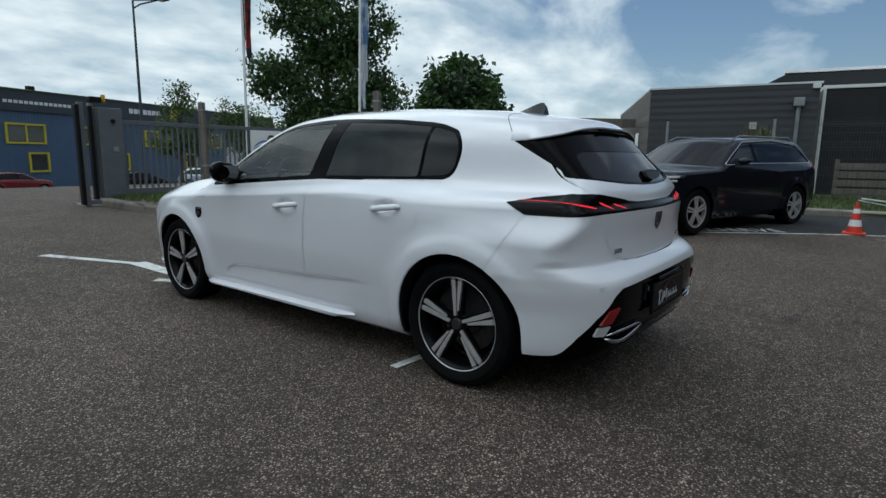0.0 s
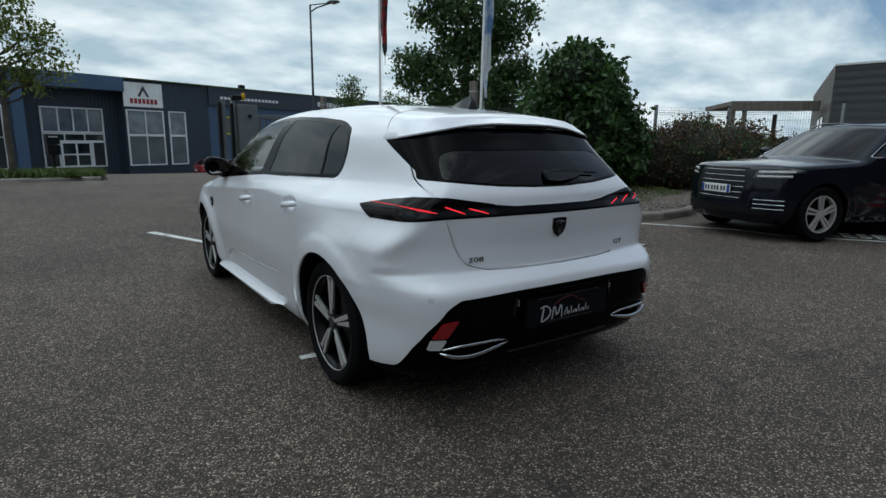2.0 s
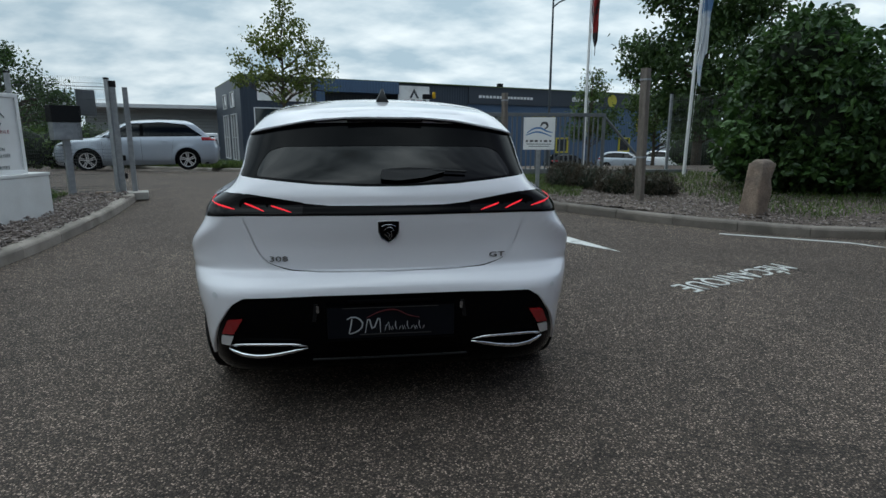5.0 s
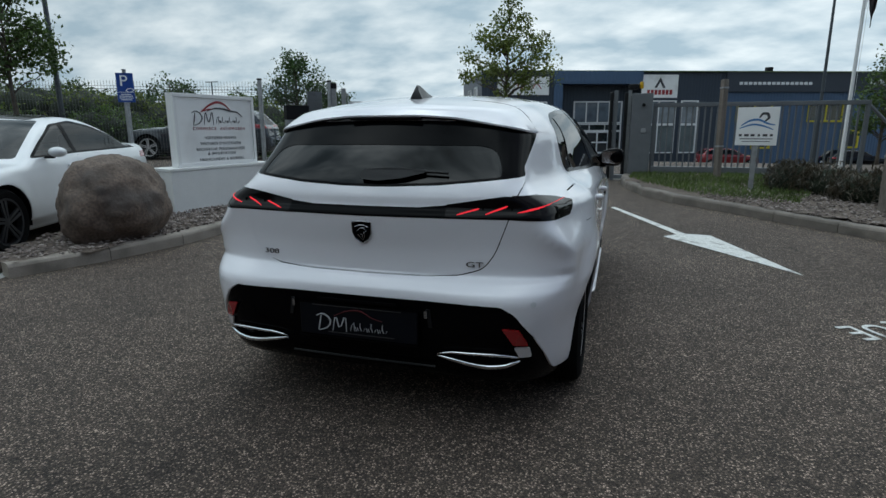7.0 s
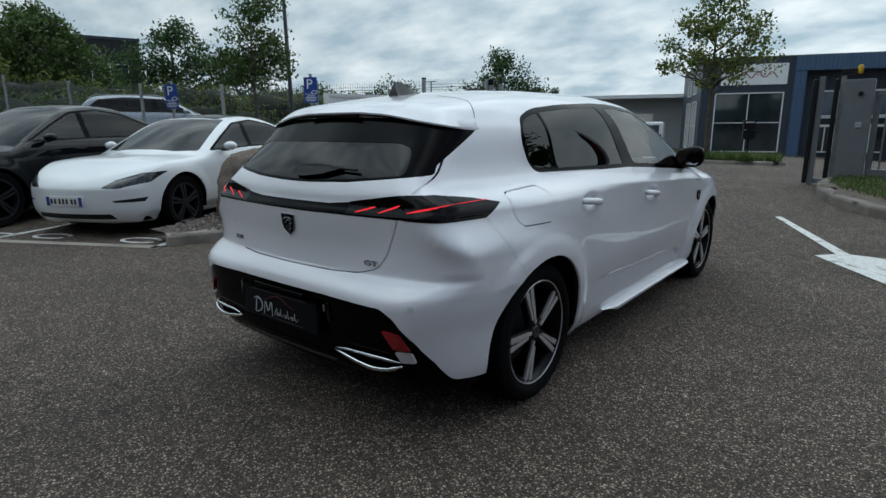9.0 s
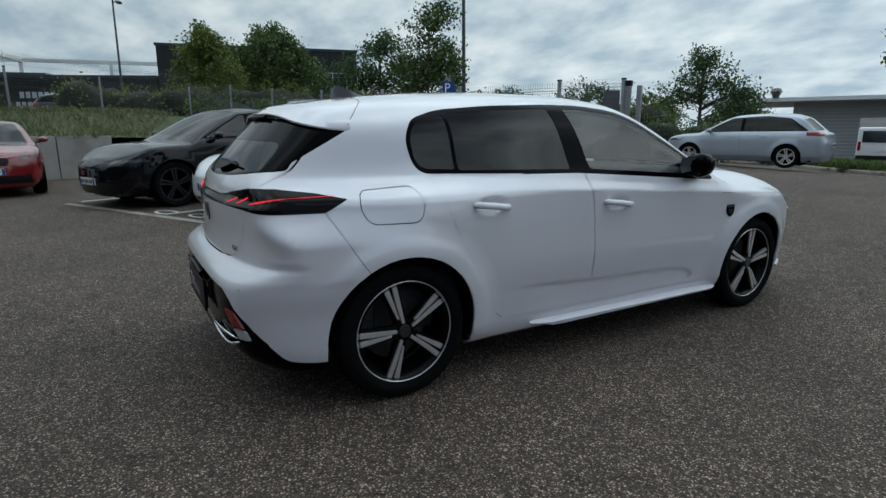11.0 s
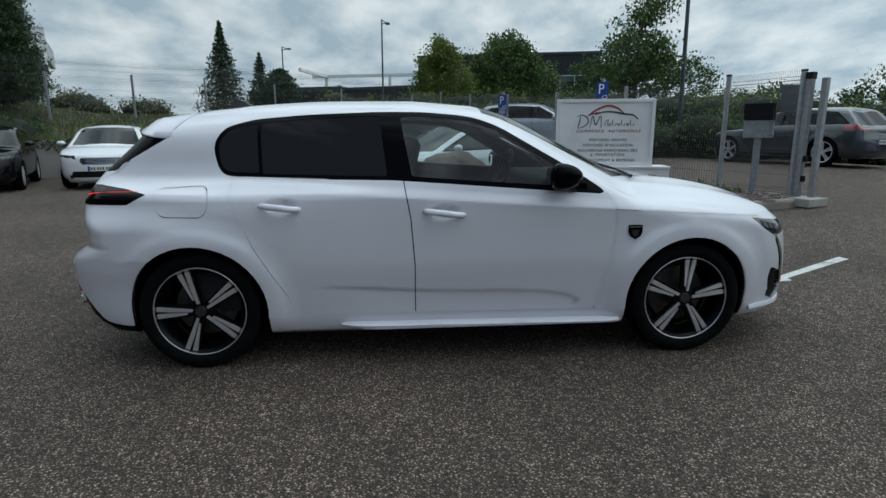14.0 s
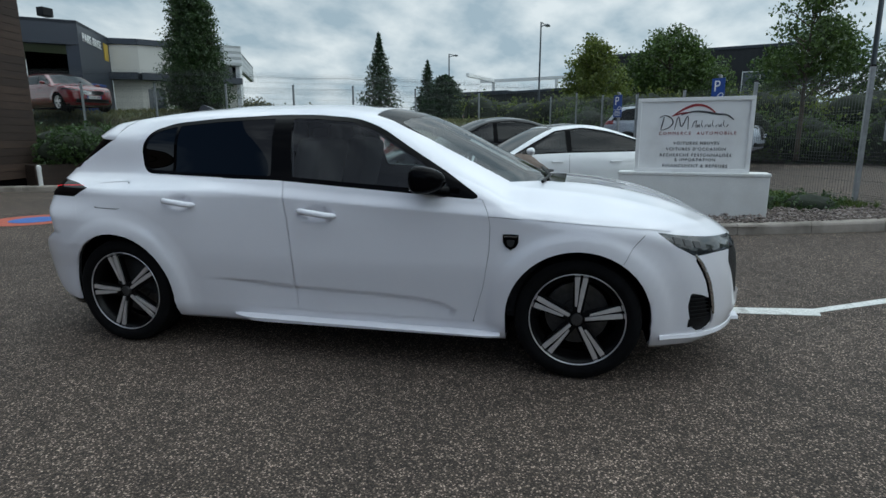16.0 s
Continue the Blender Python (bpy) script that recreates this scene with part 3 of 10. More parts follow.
def fit_hatch():
    car = hatch
    for sx in (1, -1):
        # mirrors
        bm = bmesh.new()
        bmesh.ops.create_uvsphere(bm, u_segments=28, v_segments=16, radius=1)
        for v in bm.verts:
            x, y, z = v.co
            k = (abs(x) ** 2.6 + abs(z) ** 2.6) ** (1 / 2.6) / max(1e-6, math.hypot(x, z)) if math.hypot(x, z) > 1e-6 else 1
            x, z = x * min(1.25, 1 / max(0.7, k)) , z * min(1.25, 1 / max(0.7, k))
            yy = y * (0.125 if y > 0 else 0.045)
            v.co = Vector((sx * (0.945 + x * 0.092 + 0.012 * y), 0.555 + yy - 0.03 * max(0, x), 1.018 + z * 0.068 * (1 + 0.15 * x) + 0.006 * x))
        mir = part("wing_mirror", bm, M_BLACKGLOSS, car, "gloss black wing mirror", smooth="all")
        part("mirror_glass", prism_bm(rounded([(sx * 0.872, 0.975), (sx * 1.012, 0.966), (sx * 1.016, 1.066), (sx * 0.872, 1.062)], 0.03), -0.004, "xz", 0.513), M_CHROME, mir, "mirror glass")
        part("mirror_foot", merge_bm(tube_bm([(sx * 0.86, 0.66, 0.955), (sx * 0.90, 0.63, 0.960), (sx * 0.935, 0.59, 0.975)], 0.028, 10, [1.2, 0.9, 1.0]), box_bm(0.02, 0.15, 0.05, (sx * 0.862, 0.66, 0.955), 0.008)), M_BLACKGLOSS, mir, smooth=True)
        # handles
        for (ya, za), (yb, zb) in (((-0.990, 0.878), (-0.782, 0.858)), ((-0.150, 0.840), (0.072, 0.818))):
            xa, xb = surf_x(ya - 0.03, za), surf_x(yb + 0.03, zb)
            pts = [(sx * (xa + (xb - xa) * (y - ya) / (yb - ya) + o), y, z) for (y, z, o) in ((ya, za, -0.004), (ya + 0.02, za - 0.001, 0.010), (ya + 0.06, za - 0.006, 0.018), ((ya + yb) / 2, (za + zb) / 2, 0.021), (yb - 0.05, zb + 0.002, 0.017), (yb - 0.012, zb, 0.008), (yb, zb, -0.004))]
            hb = tube_bm(pts, 0.0165, 12, [0.6, 0.95, 1.0, 1.0, 1.0, 0.9, 0.5])
            for v in hb.verts:
                c = v.co
                zc = np.interp(c.y, [ya, yb], [za, zb])
                c.z = zc + (c.z - zc) * (1.25 if c.z > zc else 0.8)
            part("door_handle", hb, M_PAINT, car, smooth="all")
        # wing emblem
        cy, cz = 1.001, 0.712
        em = part("wing_emblem", on_side_bm([(cy + a * 0.92, cz + b * 0.86) for a, b in SHIELD], 0.004, sx), M_BLACKGLOSS, car, "small black shield emblem")
        part("emblem_mark", on_side_bm([(cy + a * 0.45, cz + b * 0.40 - 0.006) for a, b in SHIELD], 0.006, sx), M_BADGE, em)
        part("emblem_mark", on_side_bm([(cy - 0.034, cz + 0.034), (cy + 0.034, cz + 0.034), (cy + 0.034, cz + 0.026), (cy - 0.034, cz + 0.026)], 0.006, sx), M_LETTER, em)
        # sill blade
        bl = bmesh.new()
        rows = []
        for k in range(25):
            t = k / 24
            y = -0.60 + 1.55 * t
            out = 0.905 if 0.06 < t < 0.985 else (0.862 + 0.043 * min(1, t / 0.06) if t <= 0.06 else 0.885)
            zt, zb = 0.236 - 0.012 * t, (0.196 if t > 0.09 else 0.228 - 0.032 * t / 0.09)
            inn = 0.84
            rows.append([bl.verts.new((sx * a, y, b)) for a, b in ((inn, zt), (out - 0.012, zt - 0.004), (out, zt - 0.014), (out - 0.004, zb + 0.004), (inn, zb))])
        for a, b in zip(rows, rows[1:]):
            for k in range(5):
                bl.faces.new((a[k], a[(k + 1) % 5], b[(k + 1) % 5], b[k]))
        bl.faces.new(rows[0]); bl.faces.new(rows[-1])
        part("side_skirt", bl, M_PAINT, car, smooth=True)
        # front splitter blade, lamp fang, bumper vent bars
        fs = bmesh.new()
        rows = []
        for k in range(14):
            t = k / 13
            z = 0.235
            y = 1.74 + 0.47 * t
            x = min(surf_x(min(y, 2.19), 0.25), 0.86) if y < 2.2 else 0.4
            rows.append([fs.verts.new((sx * a, y, b)) for a, b in ((x - 0.05, 0.262), (x + 0.012, 0.252), (x + 0.018, 0.236), (x - 0.05, 0.212))])
        for a, b in zip(rows, rows[1:]):
            for k in range(4):
                fs.faces.new((a[k], a[(k + 1) % 4], b[(k + 1) % 4], b[k]))
        fs.faces.new(rows[0]); fs.faces.new(rows[-1])
        part("front_splitter", fs, M_PAINT, car, smooth=True)
        fang = [(1.885, 0.662), (1.915, 0.625), (1.945, 0.575), (1.972, 0.515), (1.990, 0.450), (2.004, 0.385), (2.012, 0.345)]
        part("running_light", tube_bm([(sx * (surf_x(y, z) + 0.001), y, z) for y, z in fang], 0.010, 8, [0.6, 0.9, 1.0, 1.0, 1.0, 0.9, 0.5]), M_CHROME, car, "slim clear running light", smooth=True)
        part("running_light_trim", tube_bm([(sx * (surf_x(y, z) - 0.001), y - 0.020, z) for y, z in fang], 0.016, 8, [0.6, 0.9, 1.0, 1.0, 1.0, 0.9, 0.5]), M_BLACKGLOSS, car, smooth=True)
        for z in np.linspace(0.33, 0.455, 7):
            part("vent_bar", tube_bm([(sx * (surf_x(y, z) - 0.008), y, z) for y in (1.885, 1.92, 1.96, 1.995)], 0.004, 5), M_BLACKPLASTIC, car)
        for k in range(3):
            yy = 1.77 + 0.05 * k
            part("lamp_element", on_side_bm([(yy, 0.752 - 0.012 * k), (yy + 0.035, 0.744 - 0.012 * k), (yy + 0.045, 0.715 - 0.012 * k), (yy + 0.012, 0.722 - 0.012 * k)], 0.002, sx), M_BADGE, car, "grey headlamp element")
        # tail fittings
        part("parking_sensor", on_tail_bm([(0.720 + 0.011 * math.cos(a), 0.575 + 0.011 * math.sin(a)) for a in np.linspace(0, 2 * math.pi, 17)[:-1]], 0.002, sx=sx), M_SHADEPAINT, car)
        ref = on_tail_bm(rounded([(0.605, 0.480), (0.672, 0.470), (0.705, 0.402), (0.650, 0.408)], 0.006, 2), 0.010, 0.010, sx)
        part("rear_reflector", ref, M_REDLENS, car, "red rear reflector")
        part("reversing_lamp", on_tail_bm(rounded([(0.652, 0.398), (0.708, 0.394), (0.716, 0.350), (0.672, 0.352)], 0.006, 2), 0.010, 0.010, sx), M_CLEARLENS, car, "clear reversing lamp")
        # chrome exhaust surrounds: upper and lower blades joined at the outer end
        up = [(0.345, 0.354), (0.40, 0.364), (0.50, 0.366), (0.60, 0.367), (0.672, 0.356)]
        dn = [(0.345, 0.346), (0.40, 0.334), (0.50, 0.314), (0.56, 0.309), (0.62, 0.318), (0.676, 0.340)]
        for pts_, r_ in ((up, 0.0065), (dn, 0.0105)):
            q = spline(pts_, 0.03)
            tb = tube_bm([(sx * a, surf_y(a, b_) - 0.006, b_) for a, b_ in q], r_, 8, list(np.interp(np.linspace(0, 1, len(q)), [0, 0.15, 0.6, 0.9, 1], [0.25, 0.8, 1.0, 0.9, 0.35])))
            part("exhaust_trim", tb, M_CHROME, car, "polished chrome exhaust trim", smooth="all")
        part("exhaust_recess", on_tail_bm([(0.36, 0.350), (0.45, 0.362), (0.64, 0.362), (0.655, 0.34), (0.58, 0.314), (0.50, 0.318), (0.40, 0.338)], 0.002, 0.008, sx), M_DARK, car)
        part("valance_fin", on_tail_bm([(0.30, 0.535), (0.315, 0.535), (0.325, 0.46), (0.31, 0.46)], 0.006, 0.010, sx), M_BLACKPLASTIC, car)
    # badges and plate
    bd = part("tail_emblem", on_tail_bm([(a, 0.822 + b) for a, b in SHIELD], 0.006), M_BLACKGLOSS, car, "black shield emblem with a dark relief")
    stroke_ = [(-0.020, 0.010), (-0.006, 0.024), (0.012, 0.024), (0.022, 0.010), (0.010, 0.006), (0.014, -0.012), (0.004, -0.028), (-0.010, -0.012), (-0.018, -0.004)]
    for q in (stroke_, [(-0.030, 0.028), (-0.012, 0.036), (0.012, 0.036), (0.030, 0.028)], [(-0.006, 0.002), (0.004, -0.006), (0.002, -0.018)]):
        part("emblem_mark", tube_bm([(a, surf_y(abs(a), 0.818 + b) - 0.006, 0.818 + b) for a, b in q], 0.0020, 5), M_LETTER, bd)
    part("emblem_rim", tube_bm([(a * 1.0, surf_y(abs(a), 0.822 + b) - 0.005, 0.822 + b) for a, b in SHIELD + SHIELD[:1]], 0.0022, 6), M_LETTER, bd)

    def tail_text(txt, x, z, size):
        lettering(txt, Matrix.Translation((x, surf_y(abs(x), z + 0.012) - 0.003, z)) @ Matrix.Rotation(radians(4.5 if x < 0 else -4.5) * -1, 4, "Z") @ Matrix.Rotation(radians(90), 4, "X") @ Matrix.Diagonal((1.75, 1, 1, 1)), size, M_LETTER, "model_badge", "", 0.0015, parent=car)

    tail_text("308", -0.462, 0.700, 0.031)
    tail_text("GT", 0.474, 0.698, 0.031)
    yp = surf_y(0.0, 0.46) - 0.006
    pl = part("number_plate", box_bm(0.530, 0.016, 0.138, (0.003, yp, 0.456), 0.004), M_NAVYPLATE, car, "navy dealer plate with pale script marks")
    part("plate_frame", merge_bm(box_bm(0.545, 0.012, 0.008, (0.003, yp - 0.004, 0.382)), box_bm(0.545, 0.012, 0.006, (0.003, yp - 0.004, 0.528))), M_BLACKGLOSS, pl)
    script_marks(pl, 0.265, (-0.012, 0.446), yp - 0.010, M_PALEPLATE, "plate_mark")
    part("plate_bar", box_bm(0.30, 0.002, 0.004, (0.02, yp - 0.0095, 0.404)), M_BADGE, pl)
    part("plate_bar", box_bm(0.40, 0.002, 0.003, (0.0, yp - 0.0095, 0.519)), M_BADGE, pl)
    stroke(pl, "plate_mark", [(-0.42, 0.20), (-0.2, 0.30), (0.05, 0.32), (0.25, 0.22), (0.42, 0.18)], 0.004, M_DARKRED, 0.26, (0.01, 0.425), y=yp - 0.010)
    part("plate_lamp_hood", box_bm(0.36, 0.02, 0.016, (0, surf_y(0, 0.54) - 0.004, 0.545), 0.005), M_BLACKGLOSS, car)
    for sx in (-1, 1):
        part("bumper_bolt", box_bm(0.012, 0.004, 0.03, (sx * 0.30, surf_y(0.30, 0.53) - 0.002, 0.515), 0.001), M_LETTER, car)
    # rear diffuser lip
    part("diffuser_lip", tube_bm([(x, surf_y(abs(x), 0.285) - 0.004, 0.285) for x in np.linspace(-0.33, 0.33, 13)], 0.005, 6), M_BLACKPLASTIC, car)
    # wiper: motor cap and blade lying along the glass
    def glass_pt(x, z, o):
        return (x, surf_y(abs(x), z) - o, z)
    part("wiper_cap", on_tail_bm(rounded([(-0.030, 1.040), (-0.022, 1.080), (0.09, 1.086), (0.25, 1.078), (0.25, 1.068), (0.16, 1.046), (0.05, 1.034)], 0.012, 3), 0.020, -0.002), M_BLACKPLASTIC, car, "black rear wiper")
    part("wiper_blade", tube_bm([glass_pt(x, z, 0.016) for x, z in ((0.20, 1.073), (0.27, 1.070), (0.345, 1.066))], 0.006, 6), M_BLACKPLASTIC, car)
    # roof spoiler: the roof carried on into a sharp lip that runs round above the black fins
    top, under = bmesh.new(), bmesh.new()
    rows, lows = [], []
    for ph in np.linspace(-66, 66, 61):
        ap = abs(float(ph)) / 66
        dx, dy = math.sin(radians(ph)), -math.cos(radians(ph))
        zt = 1.302 - 0.020 * smooth_step(ap, 0.2, 0.7) - 0.056 * smooth_step(ap, 0.45, 1.0)
        r = skin_at(lambda s_: (s_ * dx, -1.2 + s_ * dy, 0 * s_ + zt), 0.95, 0.30)
        over = 0.034 - 0.012 * smooth_step(ap, 0.4, 0.8) - 0.019 * smooth_step(ap, 0.75, 1.0)
        back = 0.20 - 0.10 * ap

        def on_roof(q):
            return surf_z(abs(q * dx), -1.2 + q * dy)

        tip, base = r + float(over), r - back
        zb = on_roof(base) + 0.0012
        row = [(base, zb)]
        for u in (0.25, 0.5, 0.75):
            q = base + (tip - base) * u
            row.append((q, max(zb + (float(zt) - zb) * u ** 1.25 + 0.003, on_roof(q) + 0.0015)))
        row.append((tip, float(zt)))
        row.append((tip - 0.002, float(zt) - 0.007))
        rows.append([top.verts.new((q * dx, -1.2 + q * dy, z)) for q, z in row])
        lows.append([under.verts.new((q * dx, -1.2 + q * dy, z)) for q, z in ((tip - 0.002, float(zt) - 0.0072), (tip - 0.03, float(zt) - 0.016), (r - 0.05, float(zt) - 0.022))])
    for g, rr in ((top, rows), (under, lows)):
        for p, q in zip(rr, rr[1:]):
            for k in range(len(p) - 1):
                g.faces.new((p[k], p[k + 1], q[k + 1], q[k]))
    sp = part("spoiler", top, M_PAINT, car, smooth=60)
    part("spoiler_underside", under, M_BLACKPLASTIC, sp, "black underside of the spoiler", smooth="all")
    part("brake_light", box_bm(0.34, 0.012, 0.014, (0, -1.739, 1.286), 0.004), M_LAMPGLASS, sp, "dark high brake light under the spoiler")
    # roof aerial
    bm = bmesh.new()
    prof = [(y_ - 0.10, h_, w_) for y_, h_, w_ in ((-1.235, 0.0, 0.034), (-1.232, 0.045, 0.012), (-1.215, 0.068, 0.004), (-1.195, 0.066, 0.005), (-1.15, 0.045, 0.012), (-1.10, 0.018, 0.022), (-1.055, 0.0, 0.010))]
    rows = []
    for y, h, hw in prof:
        zr = surf_z(0.0, y) - 0.002
        rows.append([bm.verts.new(p) for p in ((-0.033 if h < 0.06 else -0.028, y, zr), (-hw, y, zr + h), (hw, y, zr + h), (0.033 if h < 0.06 else 0.028, y, zr))])
    for a, b in zip(rows, rows[1:]):
        for k in range(3):
            bm.faces.new((a[k], a[k + 1], b[k + 1], b[k]))
    bm.faces.new(rows[0]); bm.faces.new(rows[-1])
    part("roof_aerial", bm, mat("aerial_grey", (0.022, 0.023, 0.025), 0.3), car, "grey shark-fin aerial", smooth=50)
    # roof seams from spoiler to tailgate
    for sx in (-1, 1):
        seam = [(0.30, -1.345), (0.46, -1.365), (0.545, -1.41), (0.60, -1.46), (0.628, -1.492)]
        part("roof_seam", tube_bm([(sx * x, y, surf_z(x, y) - 0.001) for x, y in spline(seam, 0.03)], 0.0022, 5), M_DARK, car)
    # cabin
    part("cabin_floor", box_bm(1.52, 2.6, 0.30, (0, -0.15, 0.42), 0.04), M_SEAT, car)
    part("dashboard", box_bm(1.16, 0.40, 0.20, (0, 0.76, 0.88), 0.06, 3), M_SEAT, car, smooth=True)
    part("load_cover", box_bm(1.20, 0.55, 0.03, (0, -1.55, 0.99), 0.01), M_SEAT, car)
    for x in (-0.37, 0.37):
        st = part("front_seat", merge_bm(box_bm(0.50, 0.52, 0.16, (x, 0.02, 0.64), 0.06, 3), box_bm(0.48, 0.15, 0.60, (x, -0.28, 0.93), 0.06, 3, Matrix.Rotation(radians(-14), 4, "X"))), M_SEAT, car, smooth=True)
        part("headrest", box_bm(0.26, 0.11, 0.18, (x, -0.42, 1.235), 0.05, 3), M_SEAT, st, smooth=True)
        rs = part("rear_seat", merge_bm(box_bm(0.60, 0.48, 0.16, (x, -0.80, 0.64), 0.05, 3), box_bm(0.60, 0.14, 0.55, (x, -1.10, 0.92), 0.05, 3, Matrix.Rotation(radians(-16), 4, "X"))), M_SEAT, car, smooth=True)
        part("headrest", box_bm(0.25, 0.10, 0.13, (x, -1.20, 1.17), 0.04, 3), M_SEAT, rs, smooth=True)
    wh = lathe_bm([(0.175 + 0.014 * math.cos(a), 0.014 * math.sin(a)) for a in np.linspace(0, 2 * math.pi, 9)], 30, "y")
    bmesh.ops.transform(wh, matrix=pose(-0.37, 0.50, 0.95, -22, 0, 0), verts=wh.verts)
    part("steering_wheel", wh, M_BLACKPLASTIC, car, smooth="all")
    part("inner_mirror", box_bm(0.22, 0.03, 0.06, (0, 0.42, 1.26), 0.015), M_BLACKPLASTIC, car)
    for x in (-0.25, 0.25):
        part("screen_wiper", tube_bm([(x + 0.25, 1.13, surf_z(abs(x + 0.25), 1.13) + 0.012), (x - 0.05, 1.16, surf_z(abs(x - 0.05), 1.16) + 0.014), (x - 0.30, 1.10, surf_z(abs(x - 0.30), 1.10) + 0.014)], 0.009, 6), M_BLACKPLASTIC, car)


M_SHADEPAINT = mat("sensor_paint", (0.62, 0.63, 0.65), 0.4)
M_PALEPLATE, M_DARKRED = mat("plate_pale", (0.45, 0.46, 0.48), 0.4), mat("plate_dark_red", (0.10, 0.012, 0.015), 0.5)
M_CLEARLENS = mat("clear_lens", (0.55, 0.53, 0.53), 0.12, coat=0.6)


# ---- the white hatchback ----
AXLE, WHEEL_R = 1.3375, 0.318


def hatch_shape(x, y, z):
    x = np.abs(x)
    # roof, windscreen, bonnet
    roof = curve(y, [(-2.2, 1.20), (-1.80, 1.316), (-1.606, 1.352), (-1.361, 1.387), (-1.015, 1.422), (-0.637, 1.439), (-0.225, 1.440), (0.118, 1.418), (0.45, 1.372), (0.9, 1.27)])
    roof = roof - 0.035 * (x / 0.55) ** 2 - 0.02 * (x / 0.6) ** 6
    wind = 1.338 - 0.512 * (y - 0.275 - 0.20 * (1 - np.clip(x / 0.62, 0, 1.3) ** 2))
    bonnet = curve(y, [(0.6, 1.03), (1.148, 0.988), (1.426, 0.962), (1.715, 0.905), (1.974, 0.812), (2.127, 0.735), (2.3, 0.60)])
    bonnet = bonnet - 0.05 * (x / 0.75) ** 2.4 + 0.012 * np.exp(-((x - 0.42) / 0.1) ** 2) * smooth_step(y, 1.0, 1.4) - 0.05 * smooth_step(x, 0.62, 0.86)
    top = smax(smin(roof, wind, 0.07), bonnet, 0.03)
    # sides
    sec = curve(z, [(0.10, 0.80), (0.20, 0.850), (0.262, 0.868), (0.30, 0.872), (0.40, 0.885), (0.6, 0.906), (0.76, 0.905), (0.86, 0.898), (0.92, 0.888), (1.0, 0.868), (1.04, 0.850), (1.36, 0.668), (1.42, 0.60), (1.5, 0.5)])
    lowz = curve(y, [(-2.2, 0.44), (-0.678, 0.439), (-0.131, 0.411), (0.480, 0.389), (0.62, 0.368), (0.80, 0.300), (2.3, 0.29)])
    fold = smooth_step(y, -0.80, -0.30) * (1 - smooth_step(y, 0.60, 0.78))
    sec = sec - fold * 0.020 * np.exp(-np.clip((lowz - z) / 0.11, 0, 6)) * smooth_step(lowz - z, -0.008, 0.016)
    # shoulder crease
    sz = curve(y, [(-1.7, 0.94), (-0.708, 0.935), (-0.239, 0.912), (0.322, 0.875), (0.886, 0.840), (1.364, 0.808), (1.7, 0.78)])
    sec = sec + 0.015 * np.exp(-np.clip(sz - z, 0, 1) / 0.07) * smooth_step(sz - z, -0.055, 0.006) * (1 - smooth_step(y, 1.2, 1.8))
    # hollows behind the door handles
    for hy, hz in ((-0.886, 0.868), (-0.039, 0.829)):
        sec = sec - 0.030 * np.exp(-(((y - hy) / 0.080) ** 2 + ((z - hz - 0.004) / 0.034) ** 2) ** 2)
    sec = sec - 0.030 * smooth_step(z, sz, sz + 0.20) * smooth_step(y, 0.5, 1.0)
    # haunches over the wheels
    for cy, amp in ((-AXLE, 0.030), (AXLE, 0.030)):
        rr = np.hypot(y - cy, (z - WHEEL_R) * 1.02)
        sec = sec + (amp * 0.8 * (1 - smooth_step(rr, 0.36, 0.54)) + 0.006 * (1 - smooth_step(rr, 0.415, 0.475))) * smooth_step(z, 0.1, 0.3)
    sec = sec + 0.012 * np.exp(-((y + 1.25) / 0.4) ** 2) * smooth_step(z, 0.55, 0.7) * (1 - smooth_step(z, 0.82, 0.95))
    taper = curve(y, [(-2.15, -0.135), (-1.95, -0.075), (-1.7, -0.036), (-1.4, -0.012), (-0.8, -0.004), (0.0, 0.0), (0.7, -0.004), (1.3, -0.008), (1.6, -0.03), (1.9, -0.10), (2.1, -0.2), (2.3, -0.33)])
    cab = smooth_step(z, 1.0, 1.36)
    # cabin drawn in behind the doors, leaving a shoulder over the rear wheels
    sec = sec + curve(y, [(-2.2, -0.07), (-1.9, -0.07), (-1.7, -0.058), (-1.5, -0.034), (-1.2, 0.0), (2.3, 0.0)]) * smooth_step(z, 0.74, 0.90)
    sec = sec + curve(y, [(-2.2, -0.085), (-1.85, -0.088), (-1.5, -0.096), (-1.2, -0.096), (-0.8, -0.060), (-0.3, -0.022), (0.15, 0.0), (2.3, 0.0)]) * smooth_step(z, 0.90, 1.03) * (1 - 0.52 * smooth_step(z, 1.03, 1.25))
    half = sec + taper * (1 - 0.6 * cab) + cab * curve(y, [(-1.9, -0.085), (-1.5, -0.040), (-1.0, -0.012), (-0.4, 0.0), (0.3, -0.01), (0.8, -0.04)])
    # tail
    tail = curve(z, [(0.10, -1.86), (0.17, -1.95), (0.25, -2.04), (0.33, -2.075), (0.45, -2.088), (0.56, -2.090), (0.600, -2.082), (0.635, -2.052), (0.665, -2.016), (0.75, -2.010), (0.85, -2.018), (0.895, -2.020),
                     (0.93, -1.995), (0.97, -1.985), (1.015, -1.962), (1.06, -1.930), (1.15, -1.852), (1.235, -1.768), (1.285, -1.722), (1.33, -1.690), (1.40, -1.64)])
    wrap, corner = 1 - smooth_step(z, 0.70, 0.86), 0.185 - 0.05 * smooth_step(z, 0.42, 0.58) - 0.09 * smooth_step(z, 0.56, 0.70)
    tail = tail + wrap * corner * (-0.40 * (x / 0.8) ** 2 + np.clip(x / 0.8, 0, 1.25) ** 10)
